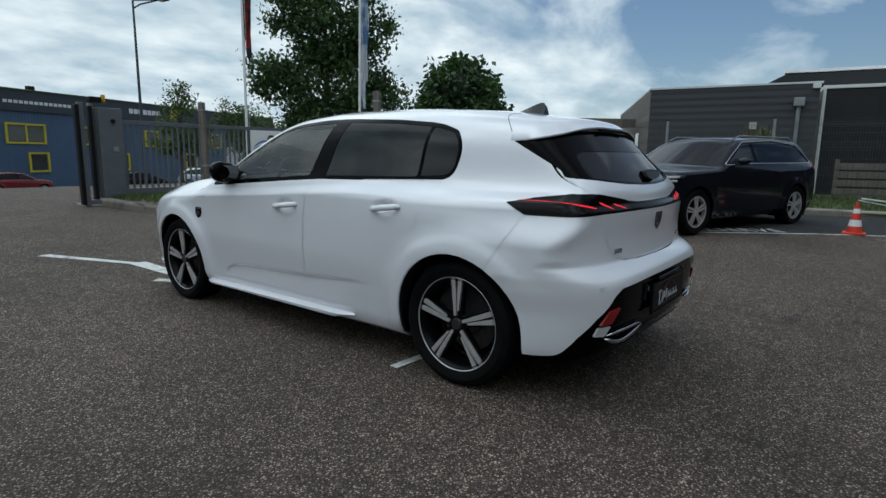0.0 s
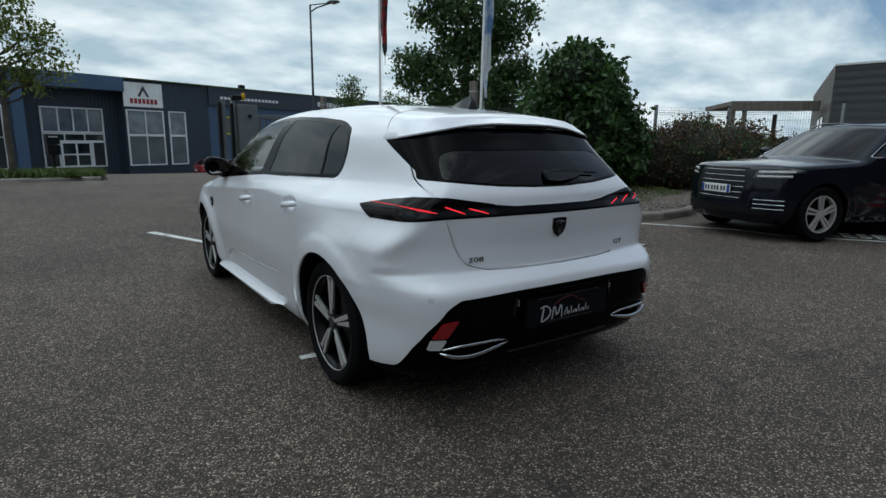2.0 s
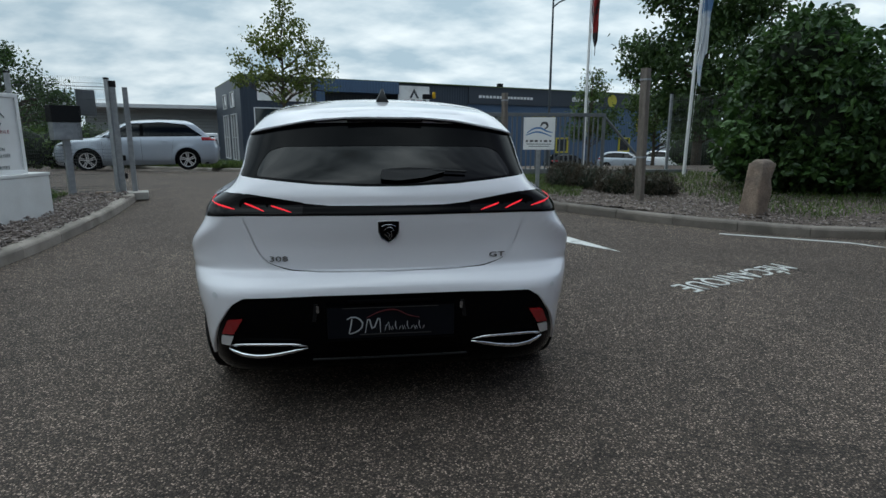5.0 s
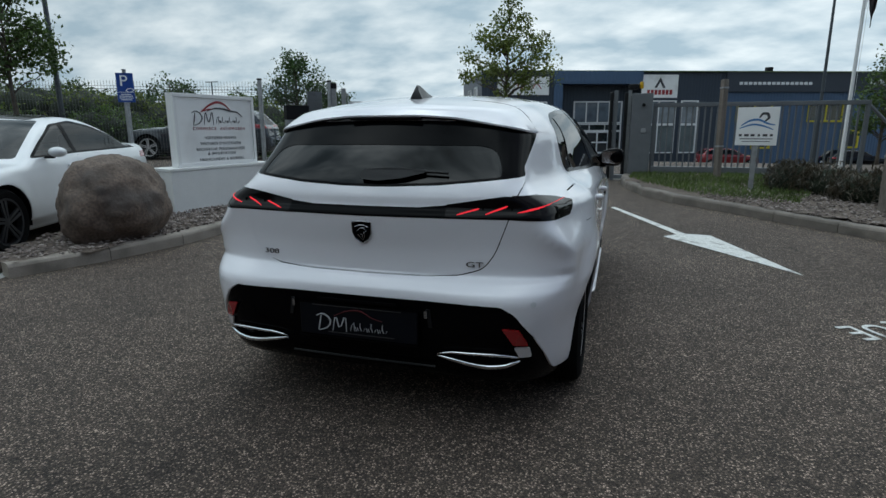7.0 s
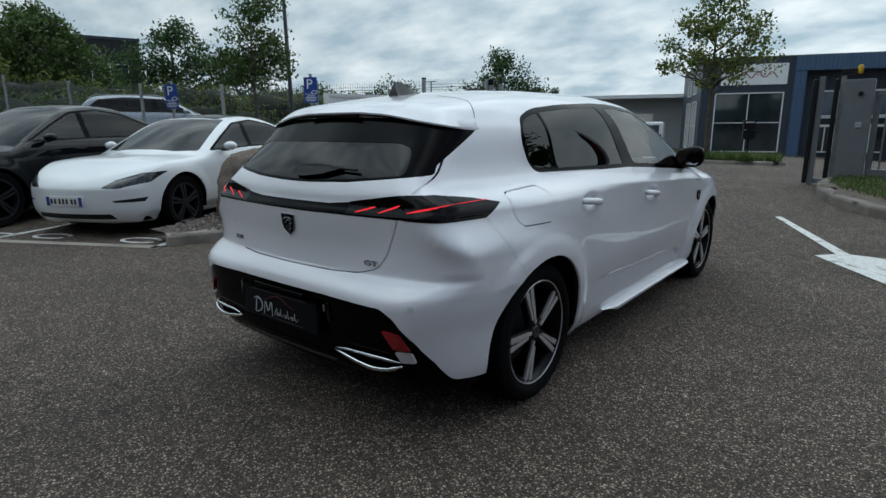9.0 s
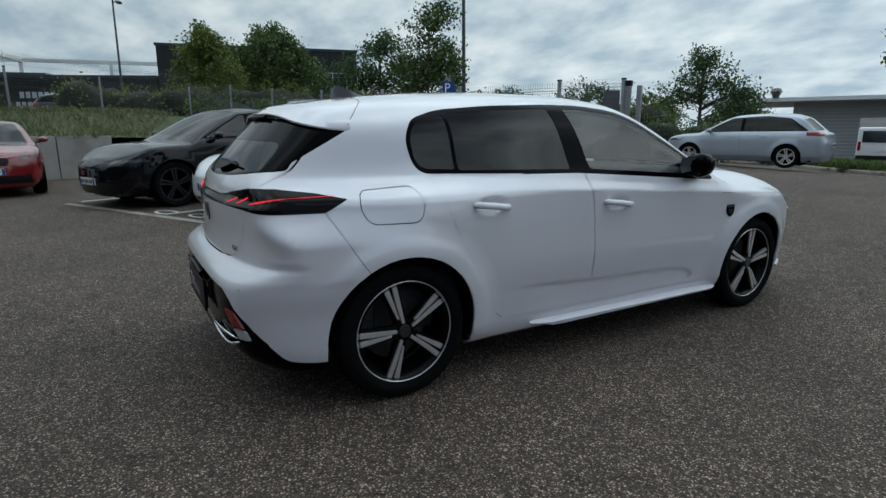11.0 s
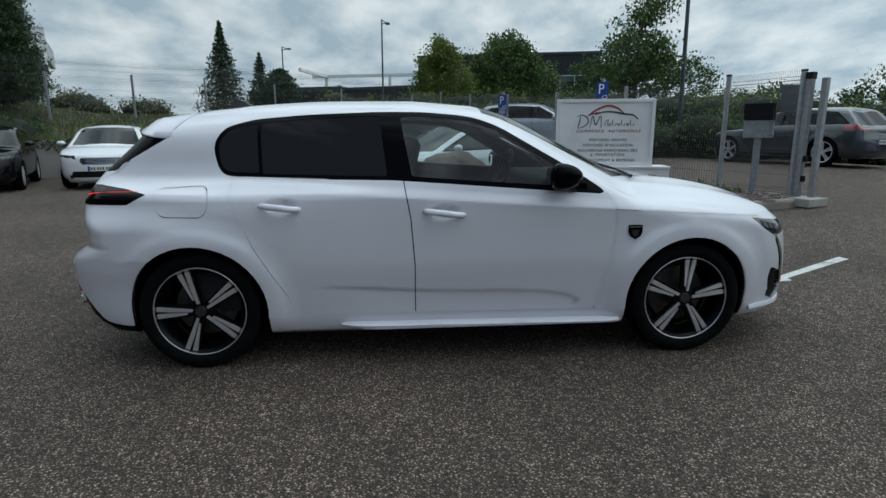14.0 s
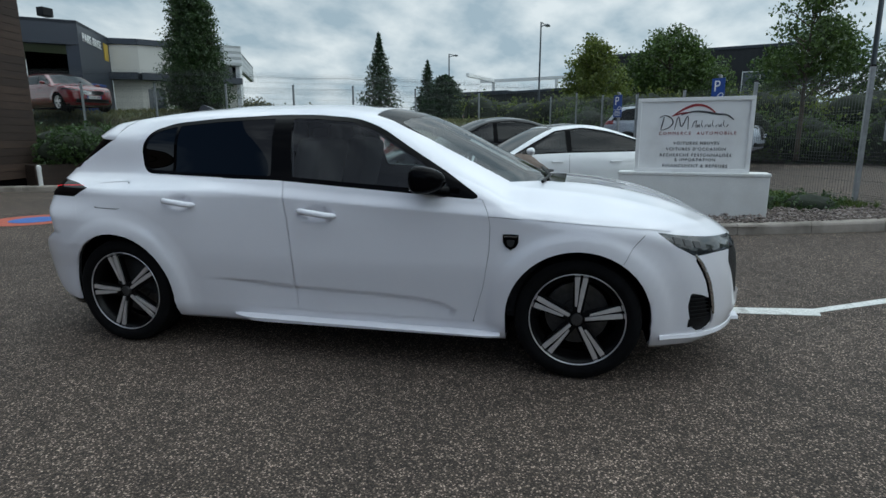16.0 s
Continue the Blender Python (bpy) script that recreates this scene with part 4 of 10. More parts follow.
    tail = tail + 0.105 * (x / 0.8) ** 2 * (1 - 0.25 * smooth_step(z, 0.3, 0.55) * (1 - smooth_step(z, 0.58, 0.68))) + 0.06 * (x / 0.6) ** 3 * smooth_step(z, 0.98, 1.2)
    # nose
    nose = curve(z, [(0.10, 2.02), (0.16, 2.14), (0.24, 2.235), (0.35, 2.26), (0.52, 2.255), (0.62, 2.24), (0.70, 2.215), (0.78, 2.15)])
    nose = nose - 0.36 * (x / 0.85) ** 2.3
    side = (x - half) * 0.98
    r = 0.085 - 0.045 * smooth_step(z, 0.9, 1.15)
    ends = smax(smax(side, (tail - y) * 0.95, 0.035 + 0.065 * smooth_step(z, 0.74, 0.92)), (y - nose) * 0.95, 0.10)
    belly = 0.165 + 0.02 * (1 - np.clip(x / 0.8, 0, 1)) - z
    return smax(smax(ends, (z - top) * 0.92, 0.075 - 0.05 * smooth_step(-y, 1.45, 1.7)), belly, 0.04)


def build_hatch():
    car = thing("hatchback", pose(0, 0, 0), "pearl white five-door hatchback with black trim, parked on asphalt", "car")
    bm = skin_bm(hatch_shape, 0.5, -1.55, 1.6, 0.33, 0.62, 26, 180, 28, 22, 92, 11)
    on_side = lambda c, fc: c.x > 0.35 and abs(fc.normal.x) > 0.25
    on_tail = lambda c, fc: c.y < -1.2
    BODY, FD, RD, GAP, DLO, PANE_F, PANE_R, PANE_Q, ARCH, FLAP, FLAPGAP, TAIL, TGLASS, FIN, LAMP, BAND, VAL, WIND, BON, HEAD, GRILLE, SCREENTRIM, BUMP = range(23)
    # wheel arches
    for cy in (-AXLE, AXLE):
        knife(bm, SIDE, ring_poly(cy, WHEEL_R, 0.362), lambda c, fc: c.x > 0.3, ARCH)
        knife(bm, SIDE, [(cy - 0.362, 0.0), (cy + 0.362, 0.0), (cy + 0.362, WHEEL_R), (cy - 0.362, WHEEL_R)], lambda c, fc: c.x > 0.3 and c.z < WHEEL_R + 0.02, ARCH, reach=0.0)
    # side glass surround, doors
    dlo = rounded([(-1.212, 1.024), (-0.31, 1.001), (0.483, 0.948), (0.862, 0.918), (0.653, 1.058), (0.493, 1.150), (0.268, 1.284), (0.117, 1.334), (-0.13, 1.356), (-0.36, 1.358), (-0.748, 1.343), (-1.05, 1.318), (-1.20, 1.272), (-1.25, 1.18)], 0.075, 6)
    rear_door = [(-0.250, 1.002), (-0.215, 0.80), (-0.196, 0.55), (-0.196, 0.276), (-0.742, 0.280), (-0.79, 0.290), (-0.837, 0.328), (-1.024, 0.651), (-1.105, 0.82), (-1.140, 0.91), (-1.152, 1.018)]
    front_door = [(0.852, 0.920), (0.885, 0.86), (0.898, 0.79), (0.893, 0.66), (0.862, 0.47), (0.806, 0.268), (-0.196, 0.276), (-0.196, 0.55), (-0.215, 0.80), (-0.250, 1.002)]
    knife(bm, SIDE, rear_door, on_side, GAP, only={BODY})
    knife(bm, SIDE, inset_poly(rear_door, 0.0030), on_side, RD, only={GAP})
    knife(bm, SIDE, front_door, on_side, GAP, only={BODY})
    knife(bm, SIDE, inset_poly(front_door, 0.0030), on_side, FD, only={GAP})
    knife(bm, SIDE, dlo, on_side, DLO, only={BODY, FD, RD, GAP})
    pane_f = rounded([(-0.205, 1.020), (0.483, 0.972), (0.690, 0.958), (0.640, 1.030), (0.485, 1.128), (0.255, 1.262), (0.105, 1.311), (-0.13, 1.333), (-0.262, 1.335)], 0.02)
    pane_r = rounded([(-0.990, 1.035), (-0.335, 1.022), (-0.372, 1.336), (-0.748, 1.321), (-1.004, 1.300)], 0.014)
    pane_q = rounded([(-1.150, 1.045), (-1.008, 1.039), (-1.021, 1.297), (-1.120, 1.277), (-1.172, 1.258), (-1.207, 1.222), (-1.221, 1.172), (-1.212, 1.098), (-1.188, 1.058)], 0.014, 3)
    for poly, lab in ((pane_f, PANE_F), (pane_r, PANE_R), (pane_q, PANE_Q)):
        knife(bm, SIDE, poly, on_side, lab, only={DLO})
    flap = rounded([(-1.515, 0.968), (-1.262, 0.982), (-1.238, 0.90), (-1.268, 0.822), (-1.500, 0.826), (-1.535, 0.90)], 0.06)
    knife(bm, SIDE, flap, on_side, FLAPGAP, only={BODY})
    knife(bm, SIDE, inset_poly(flap, 0.0045), on_side, FLAP, only={FLAPGAP})
    # fender to bumper seams, front wing to bonnet seams
    def seam(pts, proj, pred, w=0.0026):
        pts = [Vector(p) for p in pts]
        nrm = [(pts[min(i + 1, len(pts) - 1)] - pts[max(i - 1, 0)]).normalized() for i in range(len(pts))]
        lo = [(p.x - n.y * w, p.y + n.x * w) for p, n in zip(pts, nrm)]
        hi = [(p.x + n.y * w, p.y - n.x * w) for p, n in zip(pts, nrm)]
        knife(bm, proj, lo + hi[::-1], pred, GAP, only={BODY, BUMP})
    seam([(-1.675, 0.885), (-1.62, 0.79), (-1.545, 0.66), (-1.50, 0.60)], SIDE, on_side, 0.0016)
    seam([(1.64, 0.76), (1.585, 0.70), (1.545, 0.62)], SIDE, on_side)
    seam([(0.86, 0.838), (1.1, 0.826), (1.40, 0.806), (1.66, 0.786), (1.76, 0.775)], SIDE, lambda c, fc: c.x > 0.5 and c.z < 0.95, 0.002)
    # tail: lamps, band, tailgate, glass, lower black panel
    lamp_s = lambda c: (math.atan2(c.x - 0.30, -(c.y + 1.48)), c.z)

    def ang(x, y):
        return math.atan2(x - 0.30, -(y + 1.48))

    a_in, a_mid, a_out, a_low = ang(0.355, -2.0), ang(0.70, -1.86), ang(0.815, -1.575), ang(0.80, -1.67)
    tailcut = rounded([(-0.2, 0.652), (0.274, 0.655), (0.418, 0.662), (0.512, 0.690), (0.556, 0.752), (0.605, 0.885), (0.622, 0.955), (0.650, 1.035), (0.625, 1.14), (0.575, 1.245), (0.50, 1.280), (-0.2, 1.290)], 0.03)
    knife(bm, ENDS, tailcut, on_tail, GAP, only={BODY})
    knife(bm, ENDS, inset_poly(tailcut, 0.0045), on_tail, TAIL, only={GAP})
    knife(bm, ENDS, rounded([(-0.2, 1.008), (0.10, 1.009), (0.30, 1.017), (0.46, 1.031), (0.640, 1.050), (0.612, 1.14), (0.568, 1.235), (0.49, 1.272), (0.2, 1.279), (-0.2, 1.281)], 0.01), on_tail, FIN, only={TAIL, GAP, BODY})
    # pane ends low: the black above stands for the spoiler's dark reflection
    knife(bm, ENDS, rounded([(-0.2, 1.020), (0.10, 1.021), (0.30, 1.029), (0.560, 1.052), (0.545, 1.10), (0.515, 1.155), (0.45, 1.174), (-0.2, 1.180)], 0.05), on_tail, TGLASS, only={FIN})
    knife(bm, SIDE, [(-1.825, 1.046), (-1.665, 1.132), (-1.495, 1.226), (-1.62, 1.270), (-1.74, 1.292), (-2.05, 1.292), (-2.05, 1.046)], lambda c, fc: c.x > 0.40 and c.y < -1.45 and fc.normal.z < 0.75, FIN, only={TAIL, GAP, BODY})
    lamp = rounded([(a_in, 0.893), (a_in, 0.945), (ang(0.6, -1.93), 0.981), (a_mid, 0.981), (ang(0.80, -1.72), 0.962), (a_out, 0.937), (a_low, 0.884), (ang(0.72, -1.85), 0.884), (ang(0.6, -1.95), 0.891)], 0.006)
    knife(bm, lamp_s, lamp, lambda c, fc: c.y < -1.45 and c.x > 0.2 and 0.8 < c.z < 1.05, LAMP)
    knife(bm, ENDS, [(-0.2, 0.893), (0.362, 0.893), (0.362, 0.943), (0.24, 0.932), (-0.2, 0.931)], lambda c, fc: c.y < -1.8, BAND, only={TAIL})
    val_s = lambda c: (c.x, c.z)
    knife(bm, val_s, rounded([(-0.2, 0.572), (0.30, 0.572), (0.600, 0.566), (0.652, 0.535), (0.722, 0.44), (0.762, 0.35), (0.788, 0.252), (0.82, 0.240), (1.0, 0.238), (1.0, 0.0), (-0.2, 0.0)], 0.012), lambda c, fc: c.y < -1.69, VAL, only={BODY})
    # front: windscreen, bonnet, headlamps, grille
    knife(bm, SIDE, [(0.20, 1.50), (0.20, 1.352), (0.305, 1.318), (0.50, 1.226), (0.76, 1.094), (0.965, 0.989), (1.25, 0.975), (1.5, 1.2), (1.5, 1.5)], lambda c, fc: c.x < 0.75 and c.z > 0.96 and fc.normal.z > 0.3, SCREENTRIM, only={BODY})
    knife(bm, PLAN, rounded([(-0.1, 0.40), (0.30, 0.385), (0.55, 0.345), (0.585, 0.40), (0.66, 0.80), (0.705, 1.0), (0.5, 1.10), (0.25, 1.155), (-0.1, 1.17)], 0.03), lambda c, fc: c.z > 0.9 and c.y > 0.2, WIND, only={SCREENTRIM})
    knife(bm, SIDE, rounded([(1.695, 0.775), (1.80, 0.758), (1.93, 0.742), (2.2, 0.71), (2.2, 0.650), (2.0, 0.662), (1.885, 0.655), (1.79, 0.705)], 0.008), lambda c, fc: c.x > 0.42 and c.y > 1.6, HEAD, only={BODY, GAP})
    knife(bm, ENDS, rounded([(-0.1, 0.715), (0.54, 0.712), (0.60, 0.60), (0.50, 0.40), (-0.1, 0.33)], 0.02), lambda c, fc: c.y > 1.9, GRILLE, only={BODY})
    knife(bm, SIDE, rounded([(1.880, 0.470), (1.94, 0.455), (1.995, 0.425), (2.02, 0.30), (1.955, 0.240), (1.896, 0.290), (1.870, 0.40)], 0.015), lambda c, fc: c.x > 0.42 and c.y > 1.6, GRILLE, only={BODY})
    knife(bm, PLAN, rounded([(-0.1, 1.20), (0.30, 1.185), (0.55, 1.13), (0.735, 1.04), (0.775, 1.30), (0.745, 1.62), (0.66, 1.90), (0.40, 2.06), (-0.1, 2.12)], 0.02), lambda c, fc: c.y > 0.9 and fc.normal.z > 0.35, BON, only={BODY})
    # --- pieces
    skin_part("body_shell", take(bm, {BODY, BUMP}, flange=0.012), M_PAINT, car)
    for s in ("+", "-"):
        side = 1 if s == "+" else -1
        fd = skin_part("front_door", take(bm, {FD}, s, flange=0.012), M_PAINT, car)
        rd = skin_part("rear_door", take(bm, {RD}, s, flange=0.012), M_PAINT, car)
        skin_part("window_surround", take(bm, {DLO}, s, sink=0.0005, flange=0.02), M_BLACKGLOSS, car, "gloss black window surround")
        skin_part("window_pane", take(bm, {PANE_F}, s, sink=0.003), M_CLEAR, fd, "clear side window", flat=0.7).visible_shadow = False
        skin_part("window_pane", take(bm, {PANE_R}, s, sink=0.003), M_TINT, rd, "dark tinted side window", flat=0.8)
        skin_part("quarter_window", take(bm, {PANE_Q}, s, sink=0.003), M_TINT, car, "dark tinted quarter window", flat=0.8)
        lampob = skin_part("tail_lamp", take(bm, {LAMP}, s, sink=-0.001, flange=0.02), M_LAMPGLASS, car, "smoked tail lamp with red claw strips")
        if s == "+":
            skin_part("fuel_flap", take(bm, {FLAP}, s, flange=0.008), M_PAINT, car)
        else:
            skin_part("rear_wing_panel", take(bm, {FLAP, FLAPGAP}, s), M_PAINT, car)
        skin_part("headlamp", take(bm, {HEAD}, s, sink=0.002), M_HEADLAMP, car, "clear slim headlamp")
        # lit strips: three slanted claws
        for u0, zt, u1, zb, th in ((0.400, 0.908, 0.485, 0.932, 0.0065), (0.512, 0.911, 0.595, 0.942, 0.007), (0.636, 0.918, 0.785, 0.950, 0.008)):
            pts = []
            for k in range(9):
                t = k / 8
                xx, zz = u0 + (u1 - u0) * t, zt + (zb - zt) * t
                lo, hi = -2.3, -1.2
                for _ in range(40):
                    mid = (lo + hi) / 2
                    if hatch_shape(np.array([xx]), np.array([mid]), np.array([zz]))[0] > 0:
                        lo = mid
                    else:
                        hi = mid
                pts.append((side * xx, lo, zz))
            st = bmesh.new()
            up, dn = [], []
            for k, p in enumerate(pts):
                w = th * (0.35 + 0.65 * min(1, k / 2.0)) * (0.5 if k == 8 else 1)
                up.append(st.verts.new((p[0], p[1] - 0.004, p[2] + w / 2)))
                dn.append(st.verts.new((p[0], p[1] - 0.004, p[2] - w / 2)))
            for k in range(8):
                st.faces.new((up[k], up[k + 1], dn[k + 1], dn[k]))
            ext = bmesh.ops.extrude_face_region(st, geom=st.faces[:])
            bmesh.ops.translate(st, vec=(0, 0.003, 0), verts=[v for v in ext["geom"] if isinstance(v, bmesh.types.BMVert)])
            part("lit_strip", st, M_REDGLOW, lampob, "glowing red strip")
        # dark divisions between the three lamp cells
        for xx in (0.50, 0.612):
            lo, hi = -2.3, -1.2
            for _ in range(40):
                mid = (lo + hi) / 2
                if hatch_shape(np.array([xx]), np.array([mid]), np.array([0.93]))[0] > 0:
                    lo = mid
                else:
                    hi = mid
            part("lamp_divider", prism_bm([(side * (xx - 0.006), 0.897), (side * (xx + 0.002), 0.897), (side * (xx + 0.005), 0.940), (side * (xx - 0.002), 0.940)], 0.03, "xz", lo - 0.0035), M_BLACKGLOSS, lampob)
    skin_part("panel_gap", take(bm, {GAP}, sink=0.011), M_DARK, car, "dark shut lines between panels")
    skin_part("flap_gap", take(bm, {FLAPGAP}, "+", sink=0.008), M_DARK, car)
    tg = skin_part("tailgate", take(bm, {TAIL}, flange=0.014), M_PAINT, car)
    skin_part("lamp_band", take(bm, {BAND}, sink=-0.001, flange=0.02), M_BLACKGLOSS, tg, "gloss black light band")
    skin_part("glass_frame", take(bm, {FIN}, sink=0.002, flange=0.01), M_BLACKGLOSS, tg, "gloss black rear window frame, its deep top band standing for the spoiler's reflection")
    skin_part("rear_window", take(bm, {TGLASS}, sink=0.004), M_REARGLASS, tg, "dark tinted rear window")
    skin_part("lower_valance", take(bm, {VAL}, sink=0.012, flange=0.03), M_BLACKGLOSS, car, "gloss black lower rear bumper")
    for s in ("+", "-"):
        for piece in islands(take(bm, {SCREENTRIM}, s, sink=0.003, flange=0.01)):
            skin_part("screen_frame", piece, M_BLACKGLOSS, car)
    skin_part("windscreen", take(bm, {WIND}, sink=0.004), M_SCREEN, car, "clear windscreen").visible_shadow = False
    skin_part("bonnet", take(bm, {BON}, flange=0.01), M_PAINT, car)
    skin_part("grille", take(bm, {GRILLE}, sink=0.015), M_BLACKPLASTIC, car, "black grille and bumper vents")
    skin_part("cabin_liner", take(bm, {BODY, FD, RD, DLO, FLAP, FLAPGAP, GAP, TAIL, SCREENTRIM, FIN}, sink=0.030), M_SEAT, car, "dark inner trim")
    # wheel housings: inner liners
    for cy in (-AXLE, AXLE):
        for sx in (1, -1):
            ln = lathe_bm([(0.366, sx * 0.825), (0.372, sx * 0.62), (0.001, sx * 0.60)], 40)
            bmesh.ops.translate(ln, vec=(0, cy, WHEEL_R), verts=ln.verts)
            bmesh.ops.delete(ln, geom=[v for v in ln.verts if v.co.z < 0.17], context="VERTS")
            part("wheel_liner", ln, M_DARK, car)
    bm.free()
    return car


M_HEADLAMP = mat("headlamp_cover", (0.025, 0.028, 0.03), 0.1, 0.2, coat=0.6, vary=0.8, scale=18)
hatch = build_hatch()


def build_wheel(parent, x, y, r=WHEEL_R, rim=0.239, width=0.225, spin=0.0, alloy=None, side=1, design="twin"):
    """A tyre on a five-spoke rim, its face towards side * x."""
    w = thing("wheel", pose(0, 0, 0), "", "")
    w.parent = parent
    w.matrix_parent_inverse = Matrix()
    w.matrix_basis = pose(x, y, r, math.degrees(spin), 0, 0)
    alloy = alloy or M_ALLOY
    h = width / 2
    ty = part("tyre", lathe_bm([(rim - 0.008, -h * 0.8), (rim + 0.01, -h * 0.95), (r - 0.035, -h), (r - 0.008, -h * 0.86), (r, -h * 0.6), (r, -h * 0.34), (r - 0.008, -h * 0.32), (r - 0.008, -h * 0.27), (r, -h * 0.25), (r, h * 0.25),
                               (r - 0.008, h * 0.27), (r - 0.008, h * 0.32), (r, h * 0.34), (r, h * 0.6), (r - 0.008, h * 0.86), (r - 0.035, h), (rim + 0.03, h * 0.99), (rim + 0.012, h * 0.95), (rim + 0.002, h * 0.86), (rim - 0.008, h * 0.8)], 64), M_RUBBER, w, smooth=True)
    f = side * (h * 0.86)
    part("rim", lathe_bm([(rim - 0.006, -side * h * 0.8), (rim - 0.03, -side * h * 0.5), (rim - 0.045, side * h * 0.2), (rim - 0.022, f - side * 0.012), (rim - 0.010, f)], 64), M_RIMBLACK, w, smooth=True)
    part("rim_lip", lathe_bm([(rim - 0.004, f - side * 0.006), (rim - 0.004, f), (rim - 0.001, f + side * 0.002), (rim + 0.002, f), (rim + 0.002, f - side * 0.01)], 64), alloy, w, "bright rim edge", smooth=True)
    part("brake_disc", lathe_bm([(0.001, -side * 0.02), (0.075, -side * 0.02), (0.08, -side * 0.03), (rim - 0.075, -side * 0.03), (rim - 0.075, -side * 0.052), (0.05, -side * 0.052)], 40), M_DISC, w, smooth=True)
    part("brake_backing", lathe_bm([(0.001, -side * 0.06), (rim - 0.03, -side * 0.06)], 32), M_DARK, w)
    ro, ri = rim - 0.008, 0.036
    cols = []
    for k in range(5):
        a = 2 * math.pi * k / 5 + math.pi / 2
        rot = Matrix.Rotation(a, 4, "X")

        def blade(pts, depth, top):
            b = prism_bm([(p[0], p[1]) for p in pts], -side * depth, "yz", f + side * top, 0.002)
            bmesh.ops.transform(b, matrix=rot, verts=b.verts)
            return b

        # dark spoke body, dished towards the hub
        body = blade([(ri - 0.012, -0.026), (ro, -0.044), (ro, 0.038), (ri - 0.012, 0.026)], 0.03, -0.016)
        part("spoke", body, M_RIMBLACK, w)
        if design == "twin":
            part("spoke_face", blade([(ri + 0.004, -0.013), (ro + 0.003, -0.035), (ro + 0.004, -0.010), (ro - 0.075, -0.002), (ri + 0.006, 0.002)], 0.012, -0.004), alloy, w, "machined silver spoke face")
            part("spoke_face", blade([(ri + 0.030, 0.005), (ro + 0.003, 0.006), (ro + 0.002, 0.034), (ri + 0.034, 0.016)], 0.012, -0.005), alloy, w, "machined silver spoke face")
        else:
            part("spoke_face", blade([(ri, -0.02), (ro - 0.002, -0.030), (ro, 0.026), (ri, 0.02)], 0.012, -0.004), alloy, w)
    part("hub_cap", lathe_bm([(0.0, f - side * 0.004), (0.026, f - side * 0.004), (0.030, f - side * 0.008), (0.034, f - side * 0.03), (0.05, f - side * 0.04)], 28), M_BADGE, w, smooth=True)
    for k in range(5):
        a = 2 * math.pi * (k + 0.5) / 5 + math.pi / 2
        b = lathe_bm([(0.0, f - side * 0.022), (0.007, f - side * 0.022), (0.008, f - side * 0.034)], 8)
        bmesh.ops.translate(b, vec=(0, math.cos(a) * 0.048, math.sin(a) * 0.048), verts=b.verts)
        part("wheel_bolt", b, M_BADGE, w)
    return w


for wx, wy, sp in ((0.775, -AXLE, 0.33), (0.775, AXLE, -0.07), (-0.775, -AXLE, 0.0), (-0.775, AXLE, -0.1)):
    build_wheel(hatch, wx, wy, spin=sp, side=1 if wx > 0 else -1)


# ---- more materials ----
def leaf_mat(name, dark, light, trans=0.25):
    m = bpy.data.materials.new(name)
    m.use_nodes = True
    nt = m.node_tree
    nd, ln = nt.nodes.new, nt.links.new
    b = nt.nodes["Principled BSDF"]
    geo, rmp = nd("ShaderNodeNewGeometry"), nd("ShaderNodeValToRGB")
    rmp.color_ramp.elements[0].color, rmp.color_ramp.elements[1].color = (*dark, 1), (*light, 1)
    ln(geo.outputs["Random Per Island"], rmp.inputs[0])
    co, no = nd("ShaderNodeTexCoord"), nd("ShaderNodeTexNoise")
    no.inputs["Scale"].default_value = 1.3
    ln(co.outputs["Object"], no.inputs["Vector"])
    r = nd("ShaderNodeMapRange"); r.inputs[1].default_value = 0.3; r.inputs[2].default_value = 0.7; r.inputs[3].default_value = 0.65; r.inputs[4].default_value = 1.3
    ln(no.outputs["Fac"], r.inputs[0])
    sc = nd("ShaderNodeVectorMath"); sc.operation = "SCALE"
    ln(rmp.outputs[0], sc.inputs[0]); ln(r.outputs[0], sc.inputs["Scale"])
    ln(sc.outputs[0], b.inputs["Base Color"])
    b.inputs["Roughness"].default_value = 0.45
    tl, mx = nd("ShaderNodeBsdfTranslucent"), nd("ShaderNodeMixShader")
    mx.inputs[0].default_value = trans
    ln(sc.outputs[0], tl.inputs[0])
    out = nt.nodes["Material Output"]
    ln(b.outputs[0], mx.inputs[1]); ln(tl.outputs[0], mx.inputs[2]); ln(mx.outputs[0], out.inputs[0])
    return m


M_CYPRESS = leaf_mat("cypress_green", (0.018, 0.042, 0.012), (0.055, 0.10, 0.028), 0.25)
M_LEAF = leaf_mat("leaf_green", (0.034, 0.066, 0.014), (0.105, 0.165, 0.038), 0.35)
M_LEAFDARK = leaf_mat("leaf_dark", (0.024, 0.054, 0.015), (0.078, 0.138, 0.036), 0.35)
M_LEAFLAUREL = leaf_mat("leaf_laurel", (0.018, 0.048, 0.012), (0.070, 0.14, 0.030), 0.25)
M_LEAFYEL = leaf_mat("leaf_yellow_green", (0.070, 0.105, 0.016), (0.18, 0.215, 0.045), 0.4)
M_LEAFRED = leaf_mat("leaf_russet", (0.030, 0.030, 0.012), (0.12, 0.045, 0.022))
M_NEEDLE = leaf_mat("needle_green", (0.012, 0.032, 0.013), (0.040, 0.078, 0.030), 0.12)
M_HEATHER = leaf_mat("dry_heather", (0.030, 0.030, 0.018), (0.085, 0.065, 0.042))
M_GRASSBLADE = leaf_mat("grass_blade", (0.045, 0.080, 0.015), (0.13, 0.18, 0.04), 0.35)
